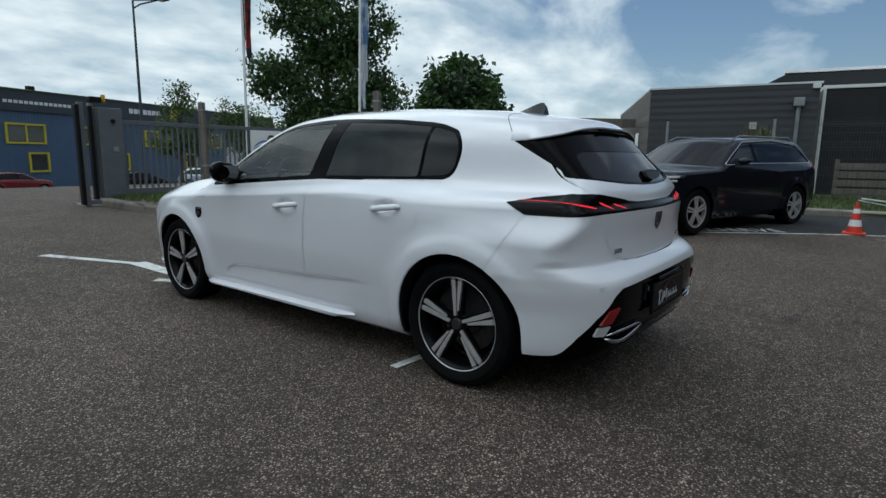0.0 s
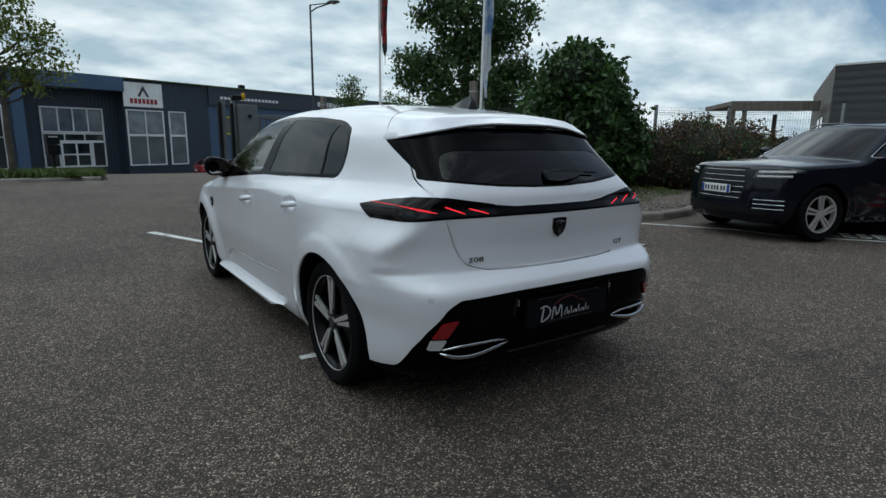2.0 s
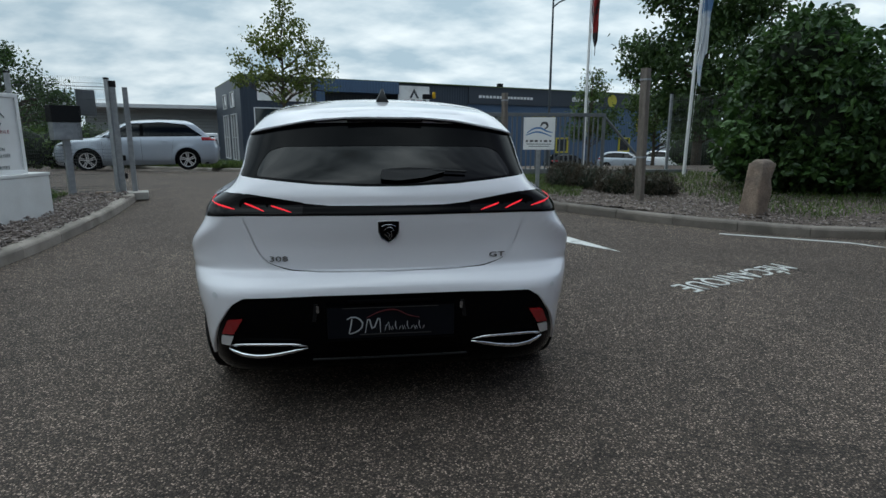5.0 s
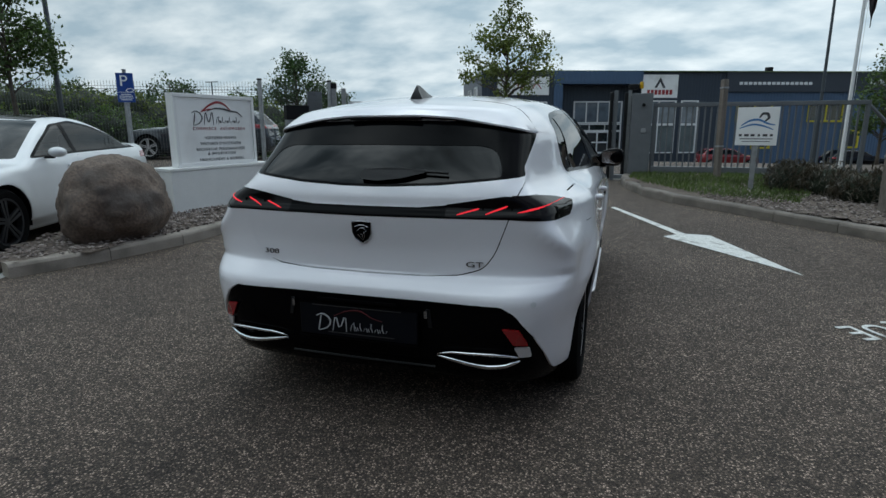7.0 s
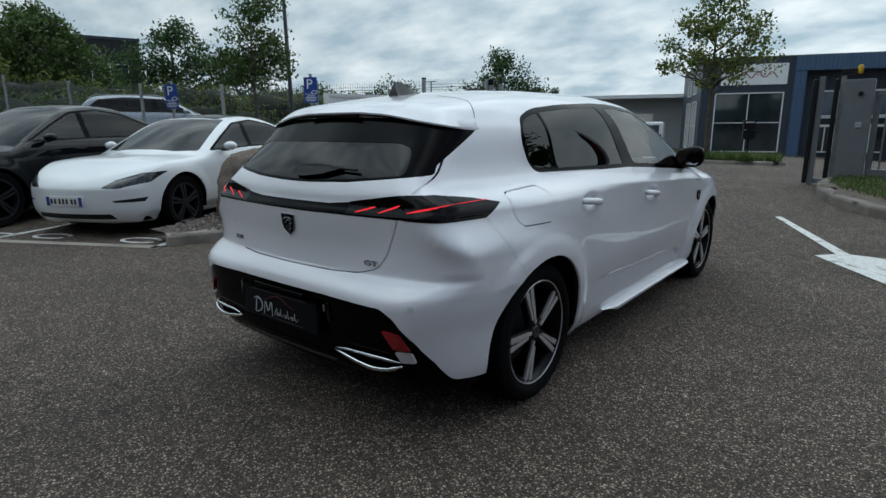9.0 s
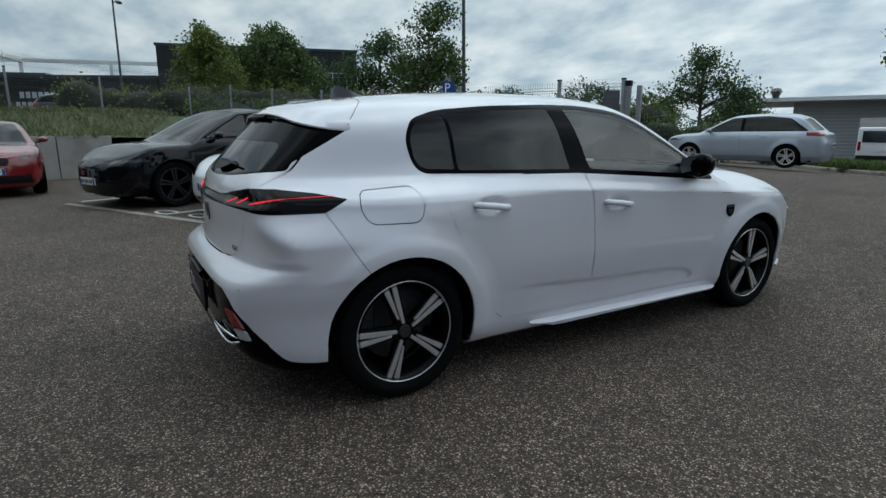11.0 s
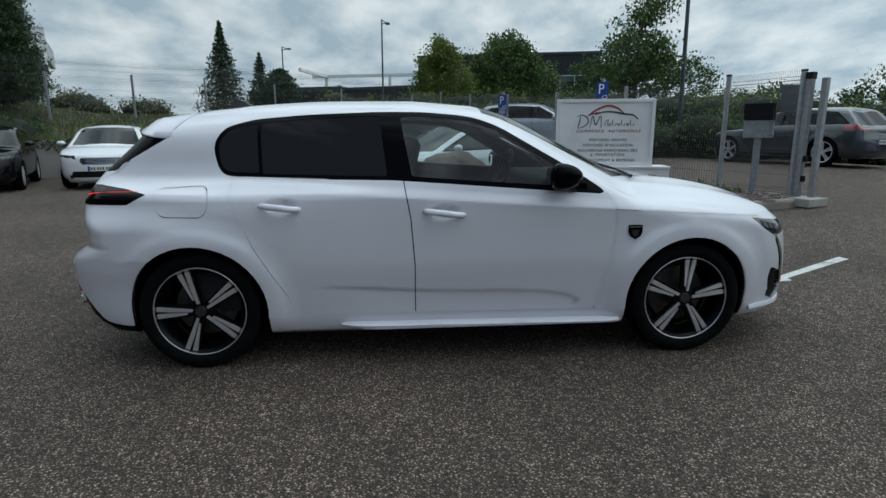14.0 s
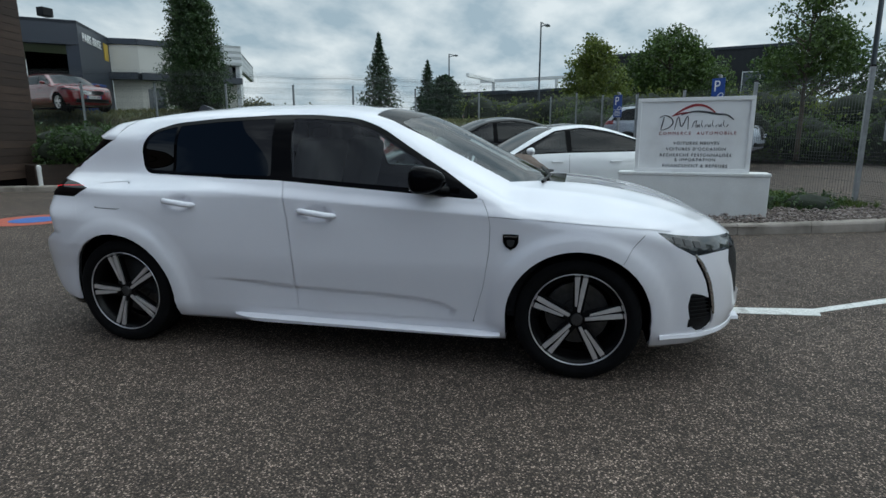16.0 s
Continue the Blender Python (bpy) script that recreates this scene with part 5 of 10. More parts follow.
M_DRYGRASS = leaf_mat("dry_grass", (0.07, 0.085, 0.03), (0.19, 0.18, 0.08))
M_BARK = mat("bark", (0.085, 0.068, 0.052), 0.9, vary=0.35, scale=9, bump=0.8, bump_scale=40)
M_GRASS = mat("grass_ground", (0.050, 0.068, 0.022), 0.95, vary=0.35, scale=2.5, fine=0.4, fine_scale=60, bump=0.8, bump_scale=50, stain=(0.09, 0.08, 0.045), stain_scale=0.8)
M_SOIL = mat("bed_soil", (0.11, 0.085, 0.068), 0.95, vary=0.25, scale=4, fine=0.35, fine_scale=70, bump=1.0, bump_scale=45)
M_KERBDARK = mat("weathered_kerb", (0.185, 0.160, 0.138), 0.9, vary=0.2, scale=3.5, fine=0.16, fine_scale=120, bump=0.4, bump_scale=90, stain=(0.10, 0.088, 0.075), stain_scale=2.0, island=0.12)
M_KERB = mat("kerb_concrete", (0.29, 0.255, 0.22), 0.88, vary=0.16, scale=3.5, fine=0.14, fine_scale=120, bump=0.35, bump_scale=90, stain=(0.17, 0.15, 0.125), stain_scale=2.2, island=0.10)
M_CONCRETE = mat("concrete_wall", (0.38, 0.36, 0.33), 0.85, vary=0.14, scale=1.2, fine=0.08, fine_scale=60, bump=0.25, bump_scale=50, stain=(0.24, 0.22, 0.19), stain_scale=0.9)
M_GRAVEL = mat("gravel_stone", (0.175, 0.142, 0.124), 0.85, vary=0.25, scale=30, island=0.45)
M_STONE = mat("boulder_stone", (0.125, 0.093, 0.074), 0.9, vary=0.30, scale=4.5, fine=0.32, fine_scale=38, bump=1.0, bump_scale=28, stain=(0.085, 0.070, 0.062), stain_scale=3.0)
M_SANDSTONE = mat("standing_stone", (0.21, 0.155, 0.12), 0.9, vary=0.3, scale=5, fine=0.25, fine_scale=50, bump=1.0, bump_scale=22, stain=(0.10, 0.085, 0.075), stain_scale=3.0)
M_GALV = mat("galvanised_steel", (0.33, 0.34, 0.35), 0.5, 0.6, vary=0.15, scale=12, fine=0.1)
M_WIRE = mat("fence_wire", (0.10, 0.105, 0.105), 0.5, 0.5, vary=0.15, scale=6)
M_GATEGREY = mat("gate_grey", (0.145, 0.155, 0.165), 0.5, 0.2, vary=0.10, scale=5, fine=0.06, rough_var=0.1)
M_SIGNWHITE = mat("sign_white", (0.84, 0.84, 0.83), 0.4, vary=0.025, scale=3, stain=(0.66, 0.65, 0.63), stain_scale=0.8)
M_RENDER = mat("white_render", (0.74, 0.74, 0.72), 0.8, vary=0.04, scale=3, fine=0.04, fine_scale=80, bump=0.2, bump_scale=120, stain=(0.64, 0.63, 0.60), stain_scale=1.2)
M_INK = mat("ink_dark", (0.05, 0.05, 0.055), 0.6)
M_INKRED = mat("ink_red", (0.30, 0.03, 0.035), 0.6)
M_INKBLUE = mat("ink_blue", (0.06, 0.19, 0.42), 0.6)
M_SIGNBLUE = mat("sign_blue", (0.012, 0.055, 0.26), 0.4)
M_INKWHITE = mat("ink_white", (0.8, 0.8, 0.8), 0.5)


# ---- ground ----
def ground_z(x, y):
    x, y = np.asarray(x, float), np.asarray(y, float)
    z = curve(y, [(-400, 0.0), (1.5, 0.0), (8.0, 0.19), (12.0, 0.17), (16.5, -0.06), (38.0, -0.75), (52.0, -1.2), (90, -1.6), (600, -1.6)])
    z = z + 0.14 * smooth_step(-x, 5, 11) * smooth_step(y, 3, 9) * (1 - smooth_step(y, 14, 26))
    z = z + 0.03 * smooth_step(x, 5, 9.5) * (1 - smooth_step(y, 6, 14))
    return z - 0.85 * smooth_step(x, -9, 12) * smooth_step(y, 24, 42)


def gz(x, y):
    return float(ground_z(np.array([x]), np.array([y]))[0])


def height_sheet(name, xs, ys, fn, material, label, category, keep=None, kind="structure"):
    bm = bmesh.new()
    X, Y = np.meshgrid(xs, ys, indexing="ij")
    Z = fn(X.ravel(), Y.ravel()).reshape(X.shape)
    vs = [[bm.verts.new((X[i, j], Y[i, j], Z[i, j])) for j in range(len(ys))] for i in range(len(xs))]
    for i in range(len(xs) - 1):
        for j in range(len(ys) - 1):
            if keep is None or keep((xs[i] + xs[i + 1]) / 2, (ys[j] + ys[j + 1]) / 2):
                bm.faces.new((vs[i][j], vs[i + 1][j], vs[i + 1][j + 1], vs[i][j + 1]))
    bmesh.ops.delete(bm, geom=[v for v in bm.verts if not v.link_faces], context="VERTS")
    ob = part(name, bm, material, smooth="all")
    return tagged(ob, label, category, kind=kind)


_near = np.linspace(-30, 30, 61)
_far = [40, 55, 75, 110, 180, 320, 700]
_axis = np.array([-v for v in _far[::-1]] + list(_near) + _far)
height_sheet("ground", _axis, _axis, ground_z, M_ASPHALT, "worn grey asphalt yard with pale stone chippings", "ground")


def flat_paint(name, outline, label, material=None, lift=0.005, thick=0.0025, category="road marking"):
    """A painted mark on the ground."""
    bm = bmesh.new()
    lo = [bm.verts.new((x, y, gz(x, y) + lift - thick)) for x, y in outline]
    hi = [bm.verts.new((x, y, gz(x, y) + lift)) for x, y in outline]
    n = len(outline)
    bm.faces.new(hi)
    for k in range(n):
        bm.faces.new((lo[k], lo[(k + 1) % n], hi[(k + 1) % n], hi[k]))
    return tagged(part(name, bm, material or M_ROADPAINT), label, category)


def band(points, w):
    pts = [Vector(p) for p in points]
    nr = []
    for i in range(len(pts)):
        d = (pts[min(i + 1, len(pts) - 1)] - pts[max(i - 1, 0)]).normalized()
        nr.append(Vector((-d.y, d.x)) * w / 2)
    return [tuple(p + n) for p, n in zip(pts, nr)] + [tuple(p - n) for p, n in reversed(list(zip(pts, nr)))]


flat_paint("painted_arrow", [(0.93, 4.52), (0.99, 4.56), (1.80, 2.89), (2.06, 2.87), (2.57, 1.23), (1.545, 2.69), (1.70, 2.84)], "white painted direction arrow on asphalt")
flat_paint("painted_line", [(-1.10, 3.92), (-1.0, 3.94), (-0.52, 2.99), (-0.44, 2.97), (-0.43, 2.30), (-0.56, 2.30), (-0.60, 2.98)], "bent white painted line on asphalt")
flat_paint("painted_line", band([(-0.73, 2.14), (-0.66, 2.02), (-0.60, 1.92)], 0.09), "short white painted line on asphalt")
flat_paint("painted_line", band([(-0.895, -0.94), (-0.62, -0.96)], 0.055), "short white painted line beside the car")
flat_paint("painted_line", band([(4.30, 2.12), (5.45, 1.38), (6.02, 0.34), (6.05, -0.30), (6.40, -0.86), (7.3, -2.2), (7.75, -3.10), (8.6, -5.0)], 0.06), "thin white bay line on asphalt")
# dark fresh asphalt of the reserved bay
height_sheet("bay_surface", np.linspace(6.2, 12.5, 14), np.linspace(-5.5, 1.4, 14), lambda x, y: ground_z(x, y) + 0.004, M_ROAD, "darker asphalt of the reserved bay", "road",
             keep=lambda x, y: x - 6.1 > max(0.0, -0.62 * (y + 0.3)) and y < 1.1)
for a, b in (((-6.03, -1.80), (-6.75, -0.1)), ((-3.95, -0.95), (-4.35, -0.3)), ((-8.4, -2.9), (-9.0, -1.4))):
    flat_paint("painted_line", band([a, b], 0.09), "white parking bay line on asphalt")
for ex, ey in ((-6.25, -1.75), (-5.62, -1.35), (-4.50, -0.82)):
    h, lft = Vector((0.39, -0.92)), Vector((0.92, 0.39))
    ring = [(ex + lft.x * 0.24 * math.cos(t) + h.x * 0.12 * math.sin(t), ey + lft.y * 0.24 * math.cos(t) + h.y * 0.12 * math.sin(t)) for t in np.linspace(0, 2 * math.pi, 29)]
    flat_paint("charging_symbol", band(ring[2:-1], 0.045), "white painted car outline on asphalt")
flat_paint("painted_patch", [(-3.25 + 0.62 * math.cos(t), -6.75 + 0.62 * math.sin(t)) for t in np.linspace(0, 2 * math.pi, 30)[:-1]], "round red painted patch on asphalt", mat("patch_red", (0.42, 0.10, 0.06), 0.8, vary=0.15, scale=8, fine=0.2))
flat_paint("painted_patch", [(-3.25 + 0.34 * math.cos(t), -6.70 + 0.34 * math.sin(t)) for t in np.linspace(0, 2 * math.pi, 30)[:-1]], "blue painted centre of the red patch", mat("patch_blue", (0.05, 0.14, 0.40), 0.8, vary=0.15, scale=8, fine=0.2), lift=0.010)


def lettering(text, m, size, material, name, label="", extrude=0.002, parent=None, align="CENTER", shear=0.0, space=1.0, category="lettering", offset=0.0):
    cu = bpy.data.curves.new("txt", "FONT")
    cu.body, cu.size, cu.extrude, cu.align_x, cu.shear, cu.space_character, cu.offset = text, size, extrude, align, shear, space, offset
    cu.resolution_u = 4
    tmp = bpy.data.objects.new("txt", cu)
    me = bpy.data.meshes.new_from_object(tmp)
    bpy.data.objects.remove(tmp)
    bpy.data.curves.remove(cu)
    me.materials.clear()
    me.materials.append(material)
    me.name = name
    ob = new(name, me)
    ob.parent = parent
    ob.matrix_basis = m
    if parent is None:
        tagged(ob, label, category)
    elif label:
        tagged(ob, label=label)
    return ob


# lettering on the asphalt, read from the gate side
_d = Vector((1.52, 0.70)).normalized()
_t = lettering("MÉCANIQUE", Matrix.Translation((3.80, 0.50, gz(3.2, 0.1) + 0.006)) @ Matrix.Rotation(math.atan2(-_d.y, -_d.x), 4, "Z") @ Matrix.Diagonal((1.0, 1.32, 1, 1)), 0.262, M_ROADPAINT, "ground_lettering", "white painted word on asphalt", 0.002, align="LEFT", space=1.08)
_d = Vector((0.56, -0.83))
lettering("RESERVE", Matrix.Translation((6.42, -0.62, gz(6.5, -1) + 0.012)) @ Matrix.Rotation(math.atan2(_d.y, _d.x), 4, "Z") @ Matrix.Diagonal((1.0, 1.5, 1, 1)), 0.36, M_ROADPAINT, "ground_lettering", "white painted word in front of the dark car", 0.002, align="LEFT", space=1.1)


# ---- leaves, trees, shrubs ----
def leaf_mesh(name, centres, size, material, droop=0.3, aspect=0.55, seed=0, up=0.0):
    rg = np.random.default_rng(seed)
    n = len(centres)
    u = rg.normal(size=(n, 3)); u[:, 2] = u[:, 2] * (1 - up) - droop + up * 2.5
    u /= np.linalg.norm(u, axis=1)[:, None]
    v = np.cross(u, rg.normal(size=(n, 3))); v /= np.linalg.norm(v, axis=1)[:, None]
    s = size * rg.uniform(0.6, 1.35, n)[:, None]
    w = np.cross(u, v)
    c = np.asarray(centres)
    verts = np.stack([c - u * s * 0.5, c + v * s * aspect * 0.5 + w * s * 0.08, c + u * s * 0.5, c - v * s * aspect * 0.5 + w * s * 0.08], 1).reshape(-1, 3)
    me = bpy.data.meshes.new(name)
    me.from_pydata(verts.tolist(), [], np.arange(4 * n).reshape(-1, 4).tolist())
    me.materials.append(material)
    return me


def clump_points(blobs, clumps, per, spread, rg, shell=0.55, centres=False):
    """Leaf places: clumps near the surface of ellipsoids, leaves scattered round each clump."""
    vol = np.array([b[3] * b[4] * b[5] for b in blobs]) ** (2 / 3)
    pick = rg.choice(len(blobs), clumps, p=vol / vol.sum())
    d = rg.normal(size=(clumps, 3)); d /= np.linalg.norm(d, axis=1)[:, None]
    b = np.array(blobs)[pick]
    r = shell + (1 - shell) * rg.uniform(0, 1, clumps) ** 0.6
    c = b[:, :3] + d * b[:, 3:] * (r * rg.uniform(0.82, 1.14, clumps))[:, None]
    size = np.repeat(spread * rg.uniform(0.65, 1.35, clumps), per)[:, None]
    g = np.clip(rg.normal(size=(clumps * per, 3)), -1.7, 1.7) * [1.0, 1.0, 0.8]
    p = np.repeat(c, per, 0) + g * size
    return (p, c) if centres else p


def limb_bm(base, tips, r0, rg):
    bms = []
    for tp, k in tips:
        b, e = Vector(base), Vector(tp)
        pts = []
        for t in np.linspace(0, 1, 6):
            q = b.lerp(e, t) + Vector(rg.normal(size=3)) * 0.04 * (e - b).length * (t > 0) * (t < 1)
            q.z += 0.10 * (e - b).length * math.sin(t * math.pi) * 0.5
            pts.append(q)
        bms.append(tube_bm(pts, r0 * k, 6, [1.0, 0.85, 0.68, 0.5, 0.34, 0.16]))
    return bms


def tree(x, y, z0, height, trunk_h, blobs, leaf, material, label, clumps=400, per=16, spread=0.16, seed=1, r=0.09, lean=(0, 0), category="tree", shell=0.5, droop=0.3):
    """A tree: tapered trunk with limbs, and a crown of clumped leaves. Blobs are relative to the foot."""
    rg = np.random.default_rng(seed)
    ob = thing("tree", pose(x, y, z0), label, category)
    top = Vector((lean[0], lean[1], height * 0.86))
    stem = [Vector((0, 0, -0.15)).lerp(top, t) + Vector((rg.normal() * 0.02, rg.normal() * 0.02, 0)) * height * 0.12 * (t > 0) for t in np.linspace(0, 1, 8)]
    bms = [tube_bm(stem, r, 10, [1.25, 1.0, 0.9, 0.78, 0.62, 0.45, 0.3, 0.12])]
    pts, mids = clump_points(blobs, max(24, int(clumps * 0.36)), int(per * 2.9), spread * 1.35, rg, shell, True)
    tips = [(tuple(mids[k]), rg.uniform(0.26, 0.46)) for k in rg.choice(len(mids), min(len(mids), 34), replace=False)]
    for tp, k in tips:
        t = min(0.95, max(trunk_h / height, (tp[2] - 0.35 * math.hypot(tp[0], tp[1]) - 0.3) / (height * 0.86)))
        bms += limb_bm(tuple(top * t), [(tp, k)], r, rg)
    part("trunk", merge_bm(*bms), M_BARK, ob, smooth="all")
    me = leaf_mesh("crown", pts, leaf, material, seed=seed + 7, droop=droop)
    link_mesh("crown", me, ob)
    return ob


def shrub_cloud(name, blobs, leaf, material, label, category, clumps=300, per=18, spread=0.08, seed=3, kind="", core=None, up=0.0, droop=0.2, aspect=0.55, shell=0.7):
    """A dense bush: a leaf cloud over a solid core, darkened as inner shade."""
    rg = np.random.default_rng(seed)
    ob = thing(name, pose(0, 0, 0), label, category, kind=kind)
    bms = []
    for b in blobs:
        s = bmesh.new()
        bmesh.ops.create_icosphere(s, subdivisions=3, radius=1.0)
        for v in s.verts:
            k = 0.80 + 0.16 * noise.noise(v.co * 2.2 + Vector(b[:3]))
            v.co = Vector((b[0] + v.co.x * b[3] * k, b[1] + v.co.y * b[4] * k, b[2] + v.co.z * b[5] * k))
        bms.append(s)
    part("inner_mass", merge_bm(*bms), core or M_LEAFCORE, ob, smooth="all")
    pts = clump_points(blobs, clumps, per, spread, rg, shell)
    pts = pts[pts[:, 2] > min(b[2] - b[5] for b in blobs) + 0.02]
    link_mesh("foliage", leaf_mesh("foliage", pts, leaf, material, seed=seed + 5, up=up, droop=droop, aspect=aspect), ob)
    return ob


# near-black core colour: stands for shade between the leaves and blocks light
M_LEAFCORE = mat("core_shade", (0.012, 0.018, 0.008), 0.95, vary=0.4, scale=7, bump=1.0, bump_scale=20)


# ---- kerbs and beds ----
def spline(points, step):
    """Even points along a smooth line through the given ones."""
    p = np.array(points, float)
    s = np.r_[0, np.cumsum(np.hypot(*np.diff(p, axis=0).T))]
    t = np.linspace(0, s[-1], max(2, int(s[-1] / 0.05)))
    q = np.stack([curve_free(t, s, p[:, k]) for k in range(2)], 1)
    d = np.r_[0, np.cumsum(np.hypot(*np.diff(q, axis=0).T))]
    n = max(1, round(d[-1] / step))
    e = np.linspace(0, d[-1], n + 1)
    return np.stack([np.interp(e, d, q[:, k]) for k in range(2)], 1)


def curve_free(t, s, v):
    m = np.gradient(v, s)
    i = np.clip(np.searchsorted(s, t, side="right") - 1, 0, len(s) - 2)
    h = s[i + 1] - s[i]
    u = (t - s[i]) / h
    return (1 + 2 * u) * (1 - u) ** 2 * v[i] + u * (1 - u) ** 2 * h * m[i] + u * u * (3 - 2 * u) * v[i + 1] + u * u * (u - 1) * h * m[i + 1]


def kerb_row(points, label, width=0.15, height=0.13, stone=0.8, inward=1, material=None):
    """Kerbstones along a line; inward: +1 where the bed lies to the left of the line's run."""
    row = tagged(new("kerb"), label, "kerb", kind="structure")
    ends = spline(points, stone)
    for a, b in zip(ends, ends[1:]):
        d = Vector(b - a); ll = d.length; d.normalize()
        nrm = Vector((-d.y, d.x)) * inward
        bm = bmesh.new()
        prof = [(0.0, -0.12), (0.0, height - 0.035), (0.012, height - 0.012), (0.035, height), (width, height), (width, -0.12)]
        rings = []
        for t in (0.004, ll - 0.004):
            base = Vector(a) + d * t
            rings.append([bm.verts.new((base.x + nrm.x * o, base.y + nrm.y * o, gz(base.x, base.y) + h)) for o, h in prof])
        for k in range(len(prof)):
            bm.faces.new((rings[0][k], rings[0][(k + 1) % len(prof)], rings[1][(k + 1) % len(prof)], rings[1][k]))
        bm.faces.new(rings[0]); bm.faces.new(rings[1])
        part("kerbstone", bm, material or M_KERB, row)
    return row


def bed_sheet(name, outline, label, material, lift=0.10, bulge=0.06, step=0.25, category="planting bed"):
    xs = np.arange(min(p[0] for p in outline), max(p[0] for p in outline) + step, step)
    ys = np.arange(min(p[1] for p in outline), max(p[1] for p in outline) + step, step)
    rgz = lambda x, y: ground_z(x, y) + lift + bulge * (np.sin(x * 1.3 + 1) * np.cos(y * 1.1) * 0.5 + 0.5)
    return height_sheet(name, xs, ys, rgz, material, label, category, keep=lambda x, y: inside_poly(x, y, outline))


KERB_L = [(-3.91, -0.80), (-3.72, -0.25), (-3.54, 0.5), (-3.53, 1.3), (-3.58, 2.2), (-3.66, 3.2), (-3.78, 4.4), (-4.02, 5.75)]
KERB_R = [(1.22, 8.9), (1.05, 7.6), (1.20, 6.35), (1.72, 5.25), (2.35, 4.6), (3.05, 3.82), (3.87, 2.93), (4.62, 2.25), (5.35, 1.72), (6.2, 1.46), (7.4, 1.72), (8.6, 2.3), (9.8, 2.55)]
flat_paint("kerb_strip", band([(-3.95, -0.87), (-4.96, -1.39), (-6.47, -2.19), (-8.2, -3.1)], 0.13), "flush concrete edging strip before the charging bays", M_KERB, category="edging")
kerb_row(KERB_L, "pale concrete kerbstones edging the gravel bed", inward=1)
kerb_row(KERB_R, "weathered brown-grey concrete kerbstones edging the planted bed", height=0.13, inward=1, material=M_KERBDARK)
BED_L = [(-3.66, -0.1), (-3.62, 0.5), (-3.62, 1.3), (-3.66, 2.2), (-3.74, 3.2), (-3.88, 4.4), (-4.1, 5.75), (-5.6, 5.45), (-7.4, 4.9), (-6.6, 3.2), (-5.35, 1.75), (-4.95, 0.6), (-4.3, -0.75), (-4.0, -0.72)]
BED_R = [(1.30, 8.9), (1.14, 7.6), (1.28, 6.40), (1.80, 5.32), (2.42, 4.68), (3.12, 3.92), (3.94, 3.03), (4.68, 2.36), (5.40, 1.84), (6.2, 1.58), (7.4, 1.84), (8.6, 2.42), (9.8, 2.68), (14, 3.4), (14, 9), (10, 13), (5, 13), (1.5, 9.2)]
bed_l = bed_sheet("gravel_bed", BED_L, "raised gravel bed round the sign", M_SOIL, 0.09, 0.05)
bed_r = bed_sheet("planted_bed", BED_R, "raised bed of soil, gravel and low plants", M_SOIL, 0.09, 0.07)


def scatter_stones(name, outline, count, size, seed, label, lift=0.10, keep=None):
    """Loose gravel as one mesh of small uneven stones."""
    rg = np.random.default_rng(seed)
    lo, hi = np.min(outline, 0), np.max(outline, 0)
    verts, faces, n = [], [], 0
    base = np.array([(1, 0, 0), (-1, 0, 0), (0, 1, 0), (0, -1, 0), (0, 0, 1), (0, 0, -1)], float)
    tri = [(0, 2, 4), (2, 1, 4), (1, 3, 4), (3, 0, 4), (2, 0, 5), (1, 2, 5), (3, 1, 5), (0, 3, 5)]
    while n < count:
        x, y = rg.uniform(lo, hi)
        if not inside_poly(x, y, outline) or (keep and not keep(x, y)):
            continue
        s = size * rg.uniform(0.5, 1.5)
        a = rg.uniform(0, 6.28)
        rot = np.array([[math.cos(a), -math.sin(a), 0], [math.sin(a), math.cos(a), 0], [0, 0, 1]])
        v = (base * rg.uniform(0.6, 1.1, (6, 1)) * [s, s * rg.uniform(0.5, 0.9), s * rg.uniform(0.35, 0.6)]) @ rot.T
        v = v + [x, y, gz(x, y) + lift + 0.03 + rg.uniform(-0.01, 0.03)]
        verts.append(v); faces += [tuple(6 * n + k for k in t) for t in tri]
        n += 1
    me = bpy.data.meshes.new(name)
    me.from_pydata(np.concatenate(verts).tolist(), [], faces)
    me.materials.append(M_GRAVELSTONES)
    return tagged(link_mesh(name, me), label, "gravel", kind="stuff")


def island_stone_mat():
    m = bpy.data.materials.new("mixed_gravel")
    m.use_nodes = True
    nt = m.node_tree
    b = nt.nodes["Principled BSDF"]
    geo, rmp = nt.nodes.new("ShaderNodeNewGeometry"), nt.nodes.new("ShaderNodeValToRGB")
    e = rmp.color_ramp.elements
    e[0].color, e[1].color = (0.08, 0.066, 0.060, 1), (0.34, 0.295, 0.27, 1)
    k = e.new(0.5); k.color = (0.18, 0.143, 0.126, 1)
    nt.links.new(geo.outputs["Random Per Island"], rmp.inputs[0]); nt.links.new(rmp.outputs[0], b.inputs["Base Color"])
    b.inputs["Roughness"].default_value = 0.85
    return m


M_GRAVELSTONES = island_stone_mat()
scatter_stones("loose_gravel", BED_L, 9000, 0.026, 4, "pinkish grey gravel covering the sign bed")
scatter_stones("loose_gravel", [p for p in BED_R if p[0] < 9], 9000, 0.024, 5, "pinkish grey gravel between the shrubs", keep=lambda x, y: y < 6.5 and x > 2.2)


